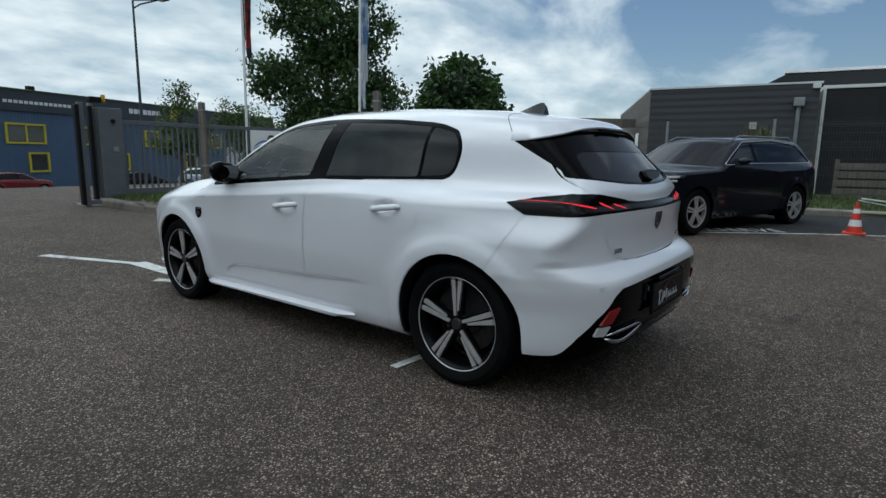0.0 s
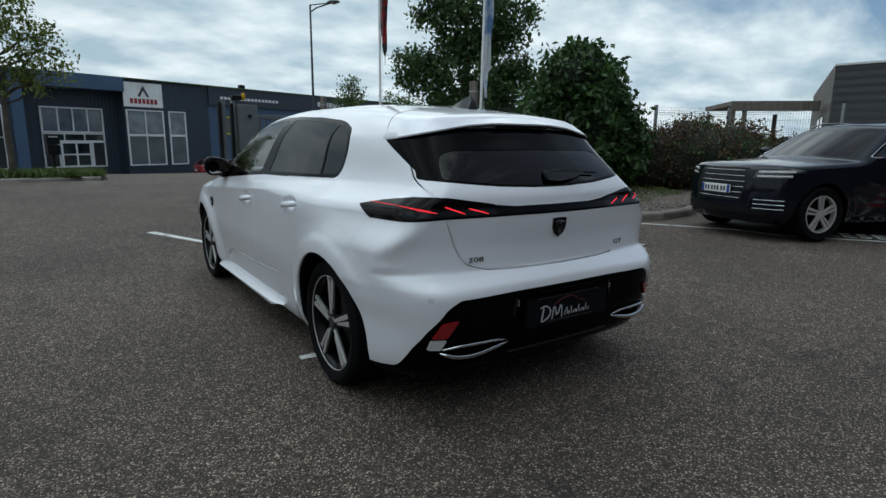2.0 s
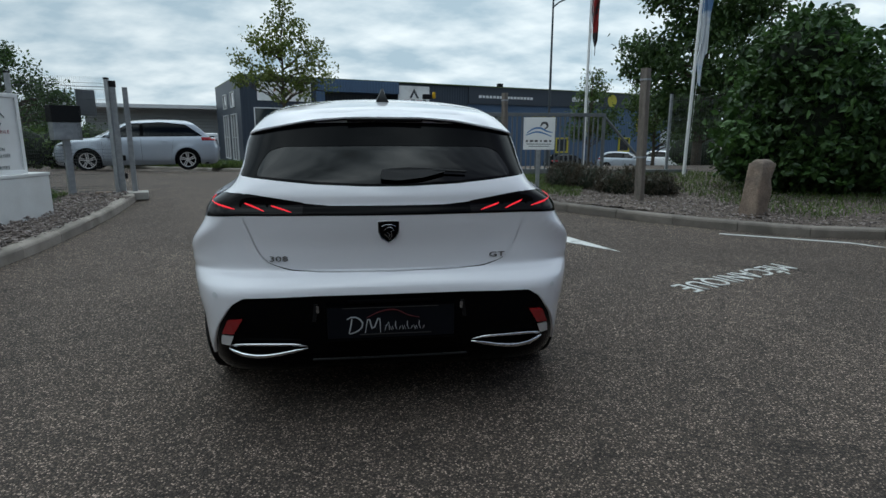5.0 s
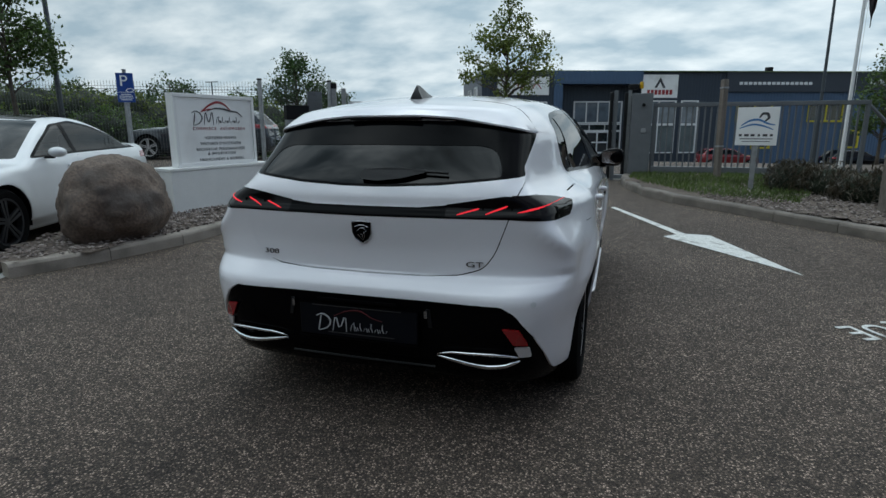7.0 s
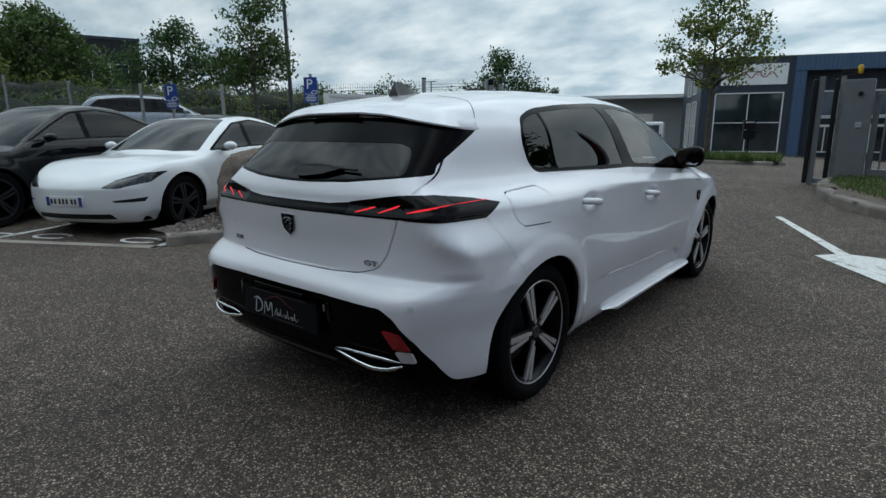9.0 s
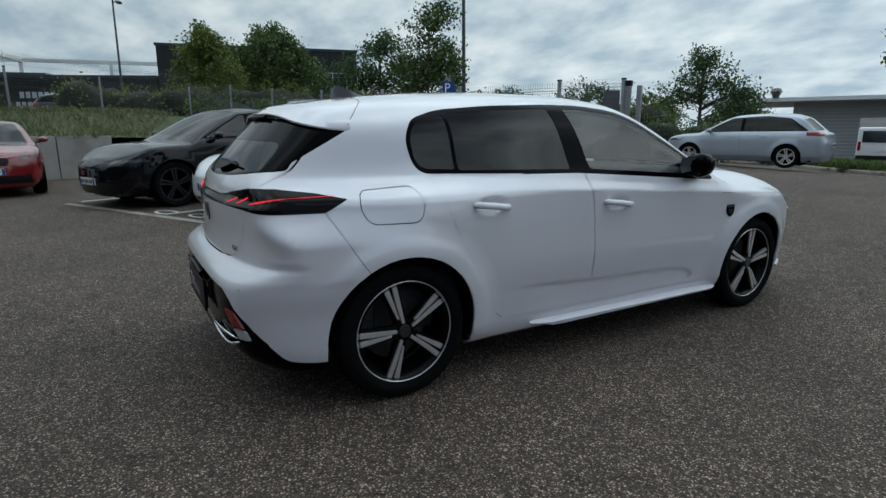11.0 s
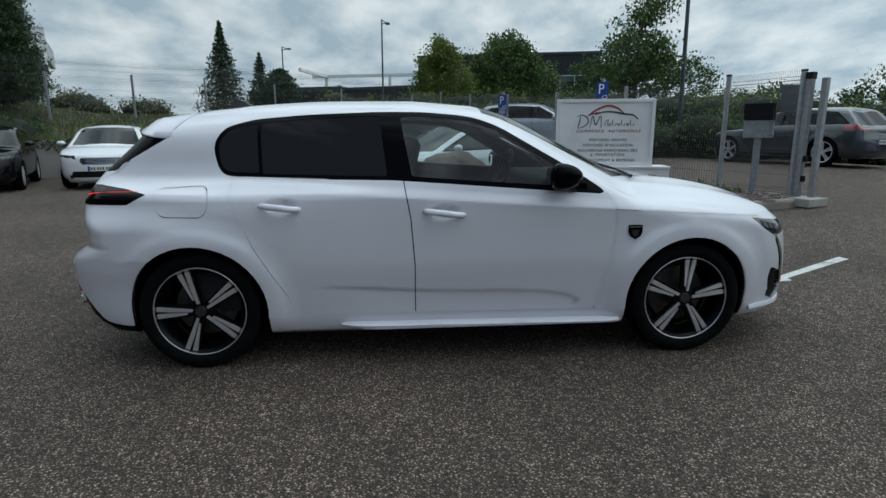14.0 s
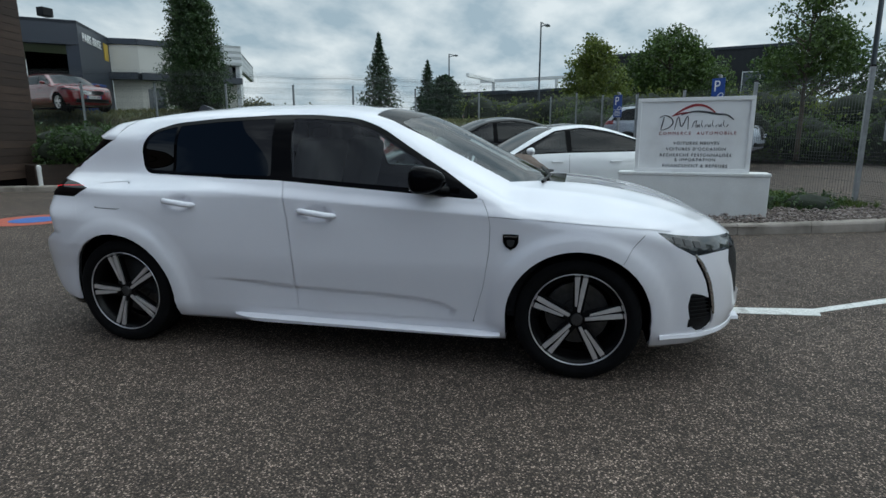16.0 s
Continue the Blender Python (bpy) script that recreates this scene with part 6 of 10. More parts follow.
def grass_tufts(name, outline, count, height, material, seed, label, lift=0.1, keep=None, zfn=None):
    rg = np.random.default_rng(seed)
    lo, hi = np.min(outline, 0), np.max(outline, 0)
    pts = []
    while len(pts) < count:
        x, y = rg.uniform(lo, hi)
        if inside_poly(x, y, outline) and (keep is None or keep(x, y)):
            pts.append((x, y, (zfn(x, y) if zfn else gz(x, y) + lift) + height * rg.uniform(0.2, 0.5)))
    me = leaf_mesh(name, np.array(pts), height, material, droop=-0.2, aspect=0.10, seed=seed, up=0.75)
    return tagged(link_mesh(name, me), label, "grass", kind="stuff")


grass_tufts("grass", [(1.35, 8.6), (1.2, 7.4), (1.45, 6.4), (2.3, 5.2), (3.4, 4.6), (4.0, 6.0), (4.6, 8.0)], 9000, 0.10, M_GRASSBLADE, 11, "green ground cover along the kerb by the gate", 0.12)
grass_tufts("grass", [(5.6, 2.2), (8.8, 2.9), (10, 6), (7, 9), (5.0, 7.0), (5.4, 4)], 7000, 0.12, M_GRASSBLADE, 12, "sparse grass and weeds on the bed", 0.12)
grass_tufts("grass", [(-7.2, 4.6), (-5.9, 2.6), (-5.0, 3.0), (-5.1, 4.9), (-4.8, 5.4)], 5000, 0.13, M_GRASSBLADE, 13, "green weeds behind the sign plinth", 0.12)


# ---- things of the yard ----
def sweep_bm(points, widths, thick):
    """A flat brush stroke in the xz plane, facing -y, with changing width."""
    bm = bmesh.new()
    pts = [Vector(p) for p in points]
    rows = []
    for i, p in enumerate(pts):
        d = (pts[min(i + 1, len(pts) - 1)] - pts[max(i - 1, 0)]).normalized()
        n = Vector((-d.y, d.x)) * widths[i] / 2
        rows.append([bm.verts.new((q.x, yy, q.y)) for q in (p + n, p - n) for yy in (0.0, -thick)])
    for a, b in zip(rows, rows[1:]):
        bm.faces.new((a[0], a[2], b[2], b[0])); bm.faces.new((a[1], b[1], b[3], a[3]))
        bm.faces.new((a[0], b[0], b[1], a[1])); bm.faces.new((a[2], a[3], b[3], b[2]))
    bm.faces.new((rows[0][0], rows[0][1], rows[0][3], rows[0][2])); bm.faces.new((rows[-1][0], rows[-1][2], rows[-1][3], rows[-1][1]))
    return bm


def stroke(parent, name, pts, w, material, s=1.0, at=(0, 0), thick=0.003, taper=True, y=0.0):
    p = spline(pts, 0.02 / s if s < 1 else 0.02) if len(pts) > 2 else np.array(pts)
    n = len(p)
    ws = [w * (0.45 + 0.55 * math.sin(math.pi * min(1, max(0, (k + 0.5) / n)))) if taper else w for k in range(n)]
    bm = sweep_bm([(at[0] + q[0] * s, at[1] + q[1] * s) for q in p], ws, thick)
    bmesh.ops.translate(bm, vec=(0, y, 0), verts=bm.verts)
    return part(name, bm, material, parent)


def car_emblem(parent, s, at, y, red=True):
    """A car silhouette in brush strokes over rows of plain marks that stand for the firm's name."""
    m1, m2 = (M_INKRED, M_INK)
    stroke(parent, "emblem_stroke", [(-0.42, 0.20), (-0.25, 0.31), (-0.05, 0.37), (0.10, 0.33), (0.22, 0.24)], 0.020 * s * 2, m1, s, at, y=y)
    stroke(parent, "emblem_stroke", [(-0.30, 0.21), (-0.12, 0.26), (0.08, 0.25), (0.25, 0.215), (0.40, 0.20), (0.50, 0.12)], 0.016 * s * 2, m2, s, at, y=y)
    stroke(parent, "emblem_stroke", [(-0.44, 0.19), (-0.30, 0.235), (-0.16, 0.25)], 0.012 * s * 2, m1, s, at, y=y)


def script_marks(parent, s, at, y, material, name="name_mark"):
    """Handwritten-looking strokes without letters."""
    stroke(parent, name, [(-0.64, 0.10), (-0.56, 0.14), (-0.44, 0.10), (-0.39, 0.01), (-0.46, -0.09), (-0.60, -0.14)], 0.011 * s * 2, material, s, at, y=y)
    stroke(parent, name, [(-0.56, 0.11), (-0.58, 0.0), (-0.61, -0.13)], 0.011 * s * 2, material, s, at, y=y)
    stroke(parent, name, [(-0.36, -0.13), (-0.30, 0.12), (-0.24, -0.08), (-0.14, 0.13), (-0.12, -0.13)], 0.010 * s * 2, material, s, at, y=y)
    x = -0.05
    for k in range(10):
        w = 0.058 if k else 0.075
        if k == 0:
            q = [(0, -0.10), (0.5, 0.02), (1.0, 0.05), (0.85, -0.03), (0.95, -0.10)]
        elif k % 3 == 2:
            q = [(0.45, 0.04), (0.35, -0.05), (0.45, -0.095), (0.8, -0.09)]
        elif k % 3 == 1:
            q = [(0.05, -0.03), (0.1, -0.09), (0.45, -0.10), (0.75, -0.03), (0.75, -0.095), (0.95, -0.09)]
        else:
            q = [(0.75, -0.04), (0.4, -0.028), (0.12, -0.065), (0.4, -0.102), (0.75, -0.07), (0.72, -0.04)]
        stroke(parent, name, [(x + w * a, b) for a, b in q], 0.0058 * s * 2, material, s, at, y=y)
        x += w * 1.08


def build_dm_sign():
    a, b = Vector((-4.73, 2.16)), Vector((-4.49, 3.58))
    d = (b - a).normalized()
    mid = (a + b) / 2
    m = Matrix.Translation((mid.x, mid.y, 0)) @ Matrix.Rotation(math.atan2(d.y, d.x), 4, "Z")
    # local x runs along the panel, local -y faces the yard
    pl = thing("sign_plinth", m @ pose(0.0, 0.10, 0), "white rendered masonry plinth under the sign", "plinth")
    part("plinth_body", box_bm(1.88, 0.42, 0.69, (0.02, 0.0, 0.345), 0.012), M_RENDER, pl)
    part("plinth_cap", box_bm(1.90, 0.44, 0.04, (0.02, 0.0, 0.711), 0.008), M_RENDER, pl, "flat rendered top of the plinth")
    sg = thing("sign_board", m, "white framed company sign with dark and red lettering", "sign")
    w, z0, z1 = 1.44, 0.73, 1.725
    part("panel", box_bm(w - 0.10, 0.04, z1 - z0 - 0.10, (0, 0.02, (z0 + z1) / 2)), M_SIGNWHITE, sg)
    for nm, sx, sz, x, z in (("frame_bar", w, 0.05, 0, z1 - 0.025), ("frame_bar", w, 0.05, 0, z0 + 0.025)):
        part(nm, box_bm(sx, 0.14, sz, (x, 0.05, z), 0.004), M_WHITE, sg)
    for x in (-w / 2 + 0.025, w / 2 - 0.025):
        part("frame_bar", box_bm(0.05, 0.14, z1 - z0 - 0.10, (x, 0.05, (z0 + z1) / 2), 0.004), M_WHITE, sg)
    part("back_panel", box_bm(w - 0.10, 0.01, z1 - z0 - 0.10, (0, 0.115, (z0 + z1) / 2)), M_WHITE, sg)
    part("fixing_foot", box_bm(0.30, 0.12, 0.02, (-0.45, 0.05, 0.735)), M_GALV, sg)
    part("fixing_foot", box_bm(0.30, 0.12, 0.02, (0.45, 0.05, 0.735)), M_GALV, sg)
    f = -0.004
    car_emblem(sg, 0.80, (0.08, 1.33), f)
    script_marks(sg, 0.70, (0.02, 1.395), f, M_INK)

    def line(txt, z, size, material, space=1.25, x=0.05):
        lettering(txt, Matrix.Translation((x, f, z)) @ Matrix.Rotation(math.pi / 2, 4, "X"), size, material, "sign_lettering", "", 0.0015, parent=sg, space=space)

    line("COMMERCE  AUTOMOBILE", 1.235, 0.058, M_INKRED, 1.45)
    line("VOITURES NEUVES", 1.105, 0.056, M_INK)
    line("VOITURES D'OCCASION", 1.025, 0.056, M_INK)
    line("RECHERCHE PERSONNALISÉE", 0.945, 0.056, M_INK)
    line("& IMPORTATION", 0.882, 0.056, M_INK)
    line("FINANCEMENT & REPRISES", 0.800, 0.056, M_INK)
    return sg


build_dm_sign()


def build_boulder():
    bm = bmesh.new()
    bmesh.ops.create_icosphere(bm, subdivisions=5, radius=1.0)
    for v in bm.verts:
        d = v.co.normalized()
        k = 1.0 + 0.14 * noise.noise(d * 1.3 + Vector((3, 1, 7))) + 0.06 * noise.noise(d * 3.1 + Vector((1, 9, 2))) + 0.022 * noise.noise(d * 9) + 0.012 * noise.noise(d * 22)
        k *= 1 + 0.05 * abs(noise.noise(d * 5 + Vector((0, 0, 4))))
        v.co = Vector((d.x * 0.50, d.y * 0.60, d.z * 0.50)) * k
    bmesh.ops.transform(bm, matrix=pose(0, 0, 0, 8, -10, 25), verts=bm.verts)
    ob = part("boulder", bm, M_STONE, smooth="all")
    ob.matrix_world = pose(-4.10, 0.52, 0.47)
    tagged(ob, "large rough brown boulder resting on the gravel bed", "boulder")


build_boulder()


def build_standing_stone():
    bm = bmesh.new()
    bmesh.ops.create_cube(bm, size=1.0)
    bmesh.ops.subdivide_edges(bm, edges=bm.edges[:], cuts=9, use_grid_fill=True)
    for v in bm.verts:
        t = v.co.z + 0.5
        w = (0.150 - 0.02 * t) * (1.0 + 0.25 * max(0, 0.35 - t))
        x, y = v.co.x * 2 * w, v.co.y * 2 * w * 0.8
        x += 0.10 * (t - 0.3) * 0.8 - 0.05
        n = noise.noise(Vector((x * 5, y * 5, t * 3))) * 0.035 + noise.noise(Vector((x * 14, y * 14, t * 9))) * 0.014
        r = math.hypot(v.co.x, v.co.y) * 2
        z = t * 0.80 - 0.05 * smooth_step(r, 0.6, 1.4) * (t > 0.9)
        v.co = Vector((x * (1 + n * 3) + n, y * (1 + n * 3), z + n * 0.4))
    ob = part("standing_stone", bm, M_SANDSTONE, smooth="all")
    ob.matrix_world = pose(5.30, 2.82, 0.10, 0, 0, 20)
    tagged(ob, "rough upright boundary stone on the gravel bed", "stone")


build_standing_stone()


def parking_sign(x, y, z, h, turn):
    ob = thing("parking_sign", pose(x, y, z, 0, 0, turn), "blue parking sign with a charging car symbol on a grey post", "sign", "parking signs")
    part("post", merge_bm(tube_bm([(0, 0.03, 0), (0, 0.03, h + 0.03)], 0.03, 12), lathe_bm([(0.0, h + 0.045), (0.033, h + 0.04), (0.034, h + 0.02)], 12, "z")), M_GALV, ob, smooth=True)
    pl = part("sign_plate", box_bm(0.26, 0.012, 0.48, (0, -0.008, h - 0.26), 0.004), M_SIGNBLUE, ob)
    part("plate_rim", box_bm(0.235, 0.002, 0.008, (0, -0.016, h - 0.335)), M_INKWHITE, ob)
    lettering("P", Matrix.Translation((-0.02, -0.016, h - 0.235)) @ Matrix.Rotation(math.pi / 2, 4, "X"), 0.26, M_INKWHITE, "plate_letter", "", 0.001, parent=ob)
    stroke(ob, "plate_symbol", [(-0.02, -0.05), (0.02, -0.01), (0.09, 0.0), (0.13, -0.04), (0.10, -0.07), (0.0, -0.07), (-0.02, -0.05)], 0.012, M_INKWHITE, 0.8, (0.02, h - 0.27), y=-0.016, taper=False)
    for k, w in enumerate((0.20, 0.26, 0.27, 0.22)):
        part("plate_text_bar", box_bm(w * 0.78, 0.002, 0.012, (0, -0.016, h - 0.37 - 0.03 * k)), M_INKWHITE, ob)
    part("clamp", box_bm(0.09, 0.05, 0.03, (0, 0.02, h - 0.15), 0.004), M_GALV, ob)
    part("clamp", box_bm(0.09, 0.05, 0.03, (0, 0.02, h - 0.5), 0.004), M_GALV, ob)
    return ob


parking_sign(-7.07, 3.70, 0.10, 2.10, 38)
parking_sign(-9.77, 2.26, 0.10, 2.03, 38)


# ---- wire mesh fences ----
def mesh_panel_mesh(w, h):
    """Welded wire panel with folded stiffening ribs."""
    bm = bmesh.new()

    def wire(p, q, r):
        b = tube_bm([p, q], r, 4, cap=False)
        me = bpy.data.meshes.new("w"); b.to_mesh(me); b.free(); bm.from_mesh(me); bpy.data.meshes.remove(me)

    ribs = [0.12, h * 0.36, h * 0.68, h - 0.12]
    n = int(w / 0.055)
    for k in range(n + 1):
        x = w * k / n
        zs = [0.0]
        for rb in ribs:
            zs += [rb - 0.05, rb, rb + 0.05]
        zs.append(h + 0.03)
        pts = [(x, -0.035 if any(abs(z - rb) < 1e-6 for rb in ribs) else 0.0, z) for z in zs]
        wire(pts[0], pts[-1], 0.0028)
    for k in range(int(h / 0.2) + 1):
        wire((0, 0, min(h, 0.2 * k)), (w, 0, min(h, 0.2 * k)), 0.0034)
    for rb in ribs:
        for dz in (-0.05, 0.0, 0.05):
            wire((0, -0.03 if dz == 0 else -0.004, rb + dz), (w, -0.03 if dz == 0 else -0.004, rb + dz), 0.0036)
    me = bpy.data.meshes.new("mesh_panel")
    bm.to_mesh(me); bm.free()
    me.materials.append(M_WIRE)
    return me


PANEL_25 = mesh_panel_mesh(2.5, 1.93)


def fence_run(points, zs, label, post_h=2.0, panel=None, post_mat=None):
    fe = thing("mesh_fence", pose(0, 0, 0), label, "fence")
    panel = panel or PANEL_25
    for (x0, y0), (x1, y1), z0, z1 in zip(points, points[1:], zs, zs[1:]):
        ll = math.hypot(x1 - x0, y1 - y0)
        n = max(1, round(ll / 2.55))
        for k in range(n):
            t0, t1 = k / n, (k + 1) / n
            a = Vector((x0 + (x1 - x0) * t0, y0 + (y1 - y0) * t0, z0 + (z1 - z0) * t0))
            b = Vector((x0 + (x1 - x0) * t1, y0 + (y1 - y0) * t1, z0 + (z1 - z0) * t1))
            d = b - a
            ob = link_mesh("mesh_panel", panel, fe)
            sh = Matrix.Identity(4)
            sh[0][0], sh[1][0], sh[2][0] = d.x / 2.5, d.y / 2.5, d.z / 2.5
            yv = Vector((-d.y, d.x, 0)).normalized()
            sh[0][1], sh[1][1], sh[2][1] = yv
            sh.translation = a + Vector((0, 0, 0.04))
            ob.matrix_basis = sh
            po = part("post", box_bm(0.06, 0.06, post_h + 0.1, (a.x, a.y, a.z + post_h / 2), 0.006), post_mat or M_GALV, fe)
            part("post_cap", box_bm(0.068, 0.068, 0.03, (a.x, a.y, a.z + post_h + 0.06), 0.004), M_BLACKPLASTIC, po)
    return fe


fence_run([(-5.54, 5.31), (-7.95, 4.53), (-10.4, 3.75), (-12.8, 2.97), (-15.2, 2.19), (-17.6, 1.4), (-20.0, 0.4)], [0.12, 0.15, 0.2, 0.3, 0.45, 0.7, 1.0], "grey welded wire mesh fence along the yard", 1.98)
fence_run([(-4.30, 5.72), (-5.48, 5.33)], [0.14, 0.14], "short grey mesh fence by the gate post", 1.92)
fence_run([(-20.0, 0.4), (-19.2, -2.4), (-18.28, -4.78), (-17.04, -6.9), (-16.6, -9.14), (-15.5, -11.3), (-14.6, -13.6), (-13.7, -15.9), (-12.9, -18.2)], [1.25, 1.4, 1.5, 1.55, 1.6, 1.65, 1.65, 1.65, 1.65], "grey wire mesh fence on top of the grass bank", 1.48)
fence_run([(7.1, 8.6), (8.9, 6.9), (10.42, 4.92), (12.6, 4.3)], [0.2, 0.15, 0.12, 0.12], "grey wire mesh fence behind the shrubs", 1.95)
fence_run([(12.6, 4.3), (12.9, 1.8), (13.1, -0.7), (13.3, -3.2), (13.5, -5.7), (13.7, -8.2)], [0.15, 0.15, 0.15, 0.15, 0.15, 0.15], "grey wire mesh fence before the cladded building", 1.95)


# ---- gate ----
def build_gate():
    y0 = 8.30
    g = thing("sliding_gate", pose(0, 0, 0), "grey steel sliding gate with upright bars, drawn open", "gate")
    zb = 0.19
    x0, x1 = 1.62, 5.35
    part("top_rail", box_bm(x1 - x0, 0.08, 0.08, ((x0 + x1) / 2, y0, zb + 1.50), 0.006), M_GATEGREY, g)
    part("bottom_beam", box_bm(x1 - x0, 0.12, 0.16, ((x0 + x1) / 2, y0, zb + 0.20), 0.008), M_GATEGREY, g)
    n = 33
    bar = prism_bm([(-0.014, -0.014), (0.014, -0.014), (0.014, 0.014), (-0.014, 0.014)], 1.185, "xy", 0.0)
    me = bpy.data.meshes.new("bar"); bar.to_mesh(me); bar.free(); me.materials.append(M_GATEGREY)
    for k in range(n):
        ob = link_mesh("bar", me, g)
        ob.matrix_basis = pose(x0 + 0.06 + (x1 - x0 - 0.12) * k / (n - 1), y0, zb + 0.28)
    for x in (x0 + 0.02, x1 - 0.03):
        part("gate_stile", box_bm(0.06, 0.07, 1.34, (x, y0, zb + 0.87), 0.005), M_GATEGREY, g)
    part("brace", tube_bm([(x1, y0, zb + 1.44), (x1 + 0.95, y0, zb + 0.45)], 0.03, 6), M_GATEGREY, g)
    part("track_beam", box_bm(2.2, 0.10, 0.10, (x1 + 1.0, y0, zb + 0.20), 0.005), M_GATEGREY, g)
    p = thing("gate_pillar", pose(1.36, 8.30, zb - 0.05), "grey steel gate pillar with black rubber edges and yellow beacon", "gate pillar")
    part("pillar_body", box_bm(0.40, 0.36, 1.78, (0.03, 0, 0.89), 0.01), M_GATEGREY, p)
    part("rubber_edge", box_bm(0.07, 0.12, 1.72, (-0.28, -0.10, 0.94), 0.02), M_BLACKPLASTIC, p, "black rubber safety edge")
    part("rubber_edge", box_bm(0.07, 0.12, 1.72, (-0.56, -0.30, 0.94), 0.02), M_BLACKPLASTIC, p, "black rubber safety edge")
    part("guide_column", box_bm(0.08, 0.09, 1.84, (-0.48, -0.26, 0.92), 0.008), M_GATEGREY, p)
    part("guide_foot", box_bm(0.44, 0.10, 0.12, (-0.28, -0.22, 0.10), 0.008), M_GATEGREY, p)
    part("guide_column", box_bm(0.07, 0.10, 1.86, (-0.21, 0.05, 0.93), 0.008), M_GALV, p)
    part("guide_head", box_bm(0.20, 0.16, 0.10, (-0.15, 0.0, 1.92), 0.02), M_BLACKPLASTIC, p)
    part("beacon", lathe_bm([(0.0, 2.02), (0.03, 2.015), (0.038, 1.99), (0.04, 1.90), (0.03, 1.88)], 14, "z"), mat("beacon_yellow", (0.62, 0.36, 0.01), 0.35), p, "yellow warning beacon", smooth=True)
    part("key_switch", box_bm(0.09, 0.03, 0.09, (0.08, -0.19, 1.05), 0.006), M_GALV, p)
    part("pulley", lathe_bm([(0.0, -0.22), (0.035, -0.22), (0.035, -0.18)], 12, "y"), M_BLACKPLASTIC, p)
    for o in p.children:
        if o.name.startswith("pulley"):
            o.matrix_basis = pose(0.06, 0, 1.55)
    part("footing", box_bm(0.75, 0.6, 0.10, (-0.1, 0, 0.03), 0.01), M_CONCRETE, p)
    # weathered timber posts before the gate
    for x, y, h, r, ln in ((2.77, 7.42, 1.86, 0.05, 0.02), (4.24, 4.20, 2.13, 0.058, 0.05)):
        t = thing("timber_post", pose(x, y, gz(x, y) + 0.05, -1.0, 0, 30), "weathered grey timber post standing in the bed", "post", "timber posts")
        bm = box_bm(r * 2, r * 2, h, (0, 0, h / 2), 0.012)
        part("post_shaft", bm, M_TIMBER, t)
        part("strap", box_bm(r * 2 + 0.01, r * 2 + 0.01, 0.03, (0, 0, h * 0.92), 0.002), M_GALV, t)
        part("strap", box_bm(r * 2 + 0.01, r * 2 + 0.01, 0.03, (0, 0, h * 0.36), 0.002), M_GALV, t)
    # garage sign on a post
    s = thing("garage_sign", pose(3.02, 5.80, gz(3.0, 5.8) + 0.07, 0, 0, -12), "white sign with a blue car outline on a grey post", "sign")
    part("post", box_bm(0.07, 0.07, 1.30, (0, 0.05, 0.65), 0.006), M_GALV, s)
    part("sign_plate", box_bm(0.57, 0.012, 0.58, (0, 0, 1.05), 0.003), M_SIGNWHITE, s)
    stroke(s, "emblem_stroke", [(-0.22, 0.0), (-0.1, 0.08), (0.02, 0.09), (0.14, 0.03), (0.24, 0.01)], 0.030, M_INKBLUE, 1.0, (0, 1.06), y=-0.007)
    stroke(s, "emblem_stroke", [(-0.24, -0.04), (-0.05, 0.02), (0.1, -0.01), (0.22, -0.06)], 0.026, M_INKBLUE, 1.0, (0, 1.06), y=-0.007)
    stroke(s, "emblem_stroke", [(0.0, 0.12), (0.05, 0.19), (0.12, 0.17), (0.13, 0.11), (0.08, 0.07)], 0.04, M_INK, 1.0, (0.02, 1.06), y=-0.007)
    for k, w in enumerate((0.05, 0.08, 0.07, 0.04, 0.08, 0.05)):
        part("name_bar", box_bm(w * 0.8, 0.002, 0.035, (-0.22 + 0.085 * k, -0.0085, 0.915)), M_INK, s)
    part("text_bar", box_bm(0.45, 0.002, 0.012, (0, -0.0085, 0.86)), M_INK, s)
    part("text_bar", box_bm(0.38, 0.002, 0.010, (0, -0.0085, 0.82)), M_INK, s)


M_TIMBER = mat("weathered_timber", (0.17, 0.145, 0.125), 0.9, vary=0.25, scale=3, fine=0.25, fine_scale=30, bump=0.6, bump_scale=20, stretch=(6, 6, 0.6))
build_gate()


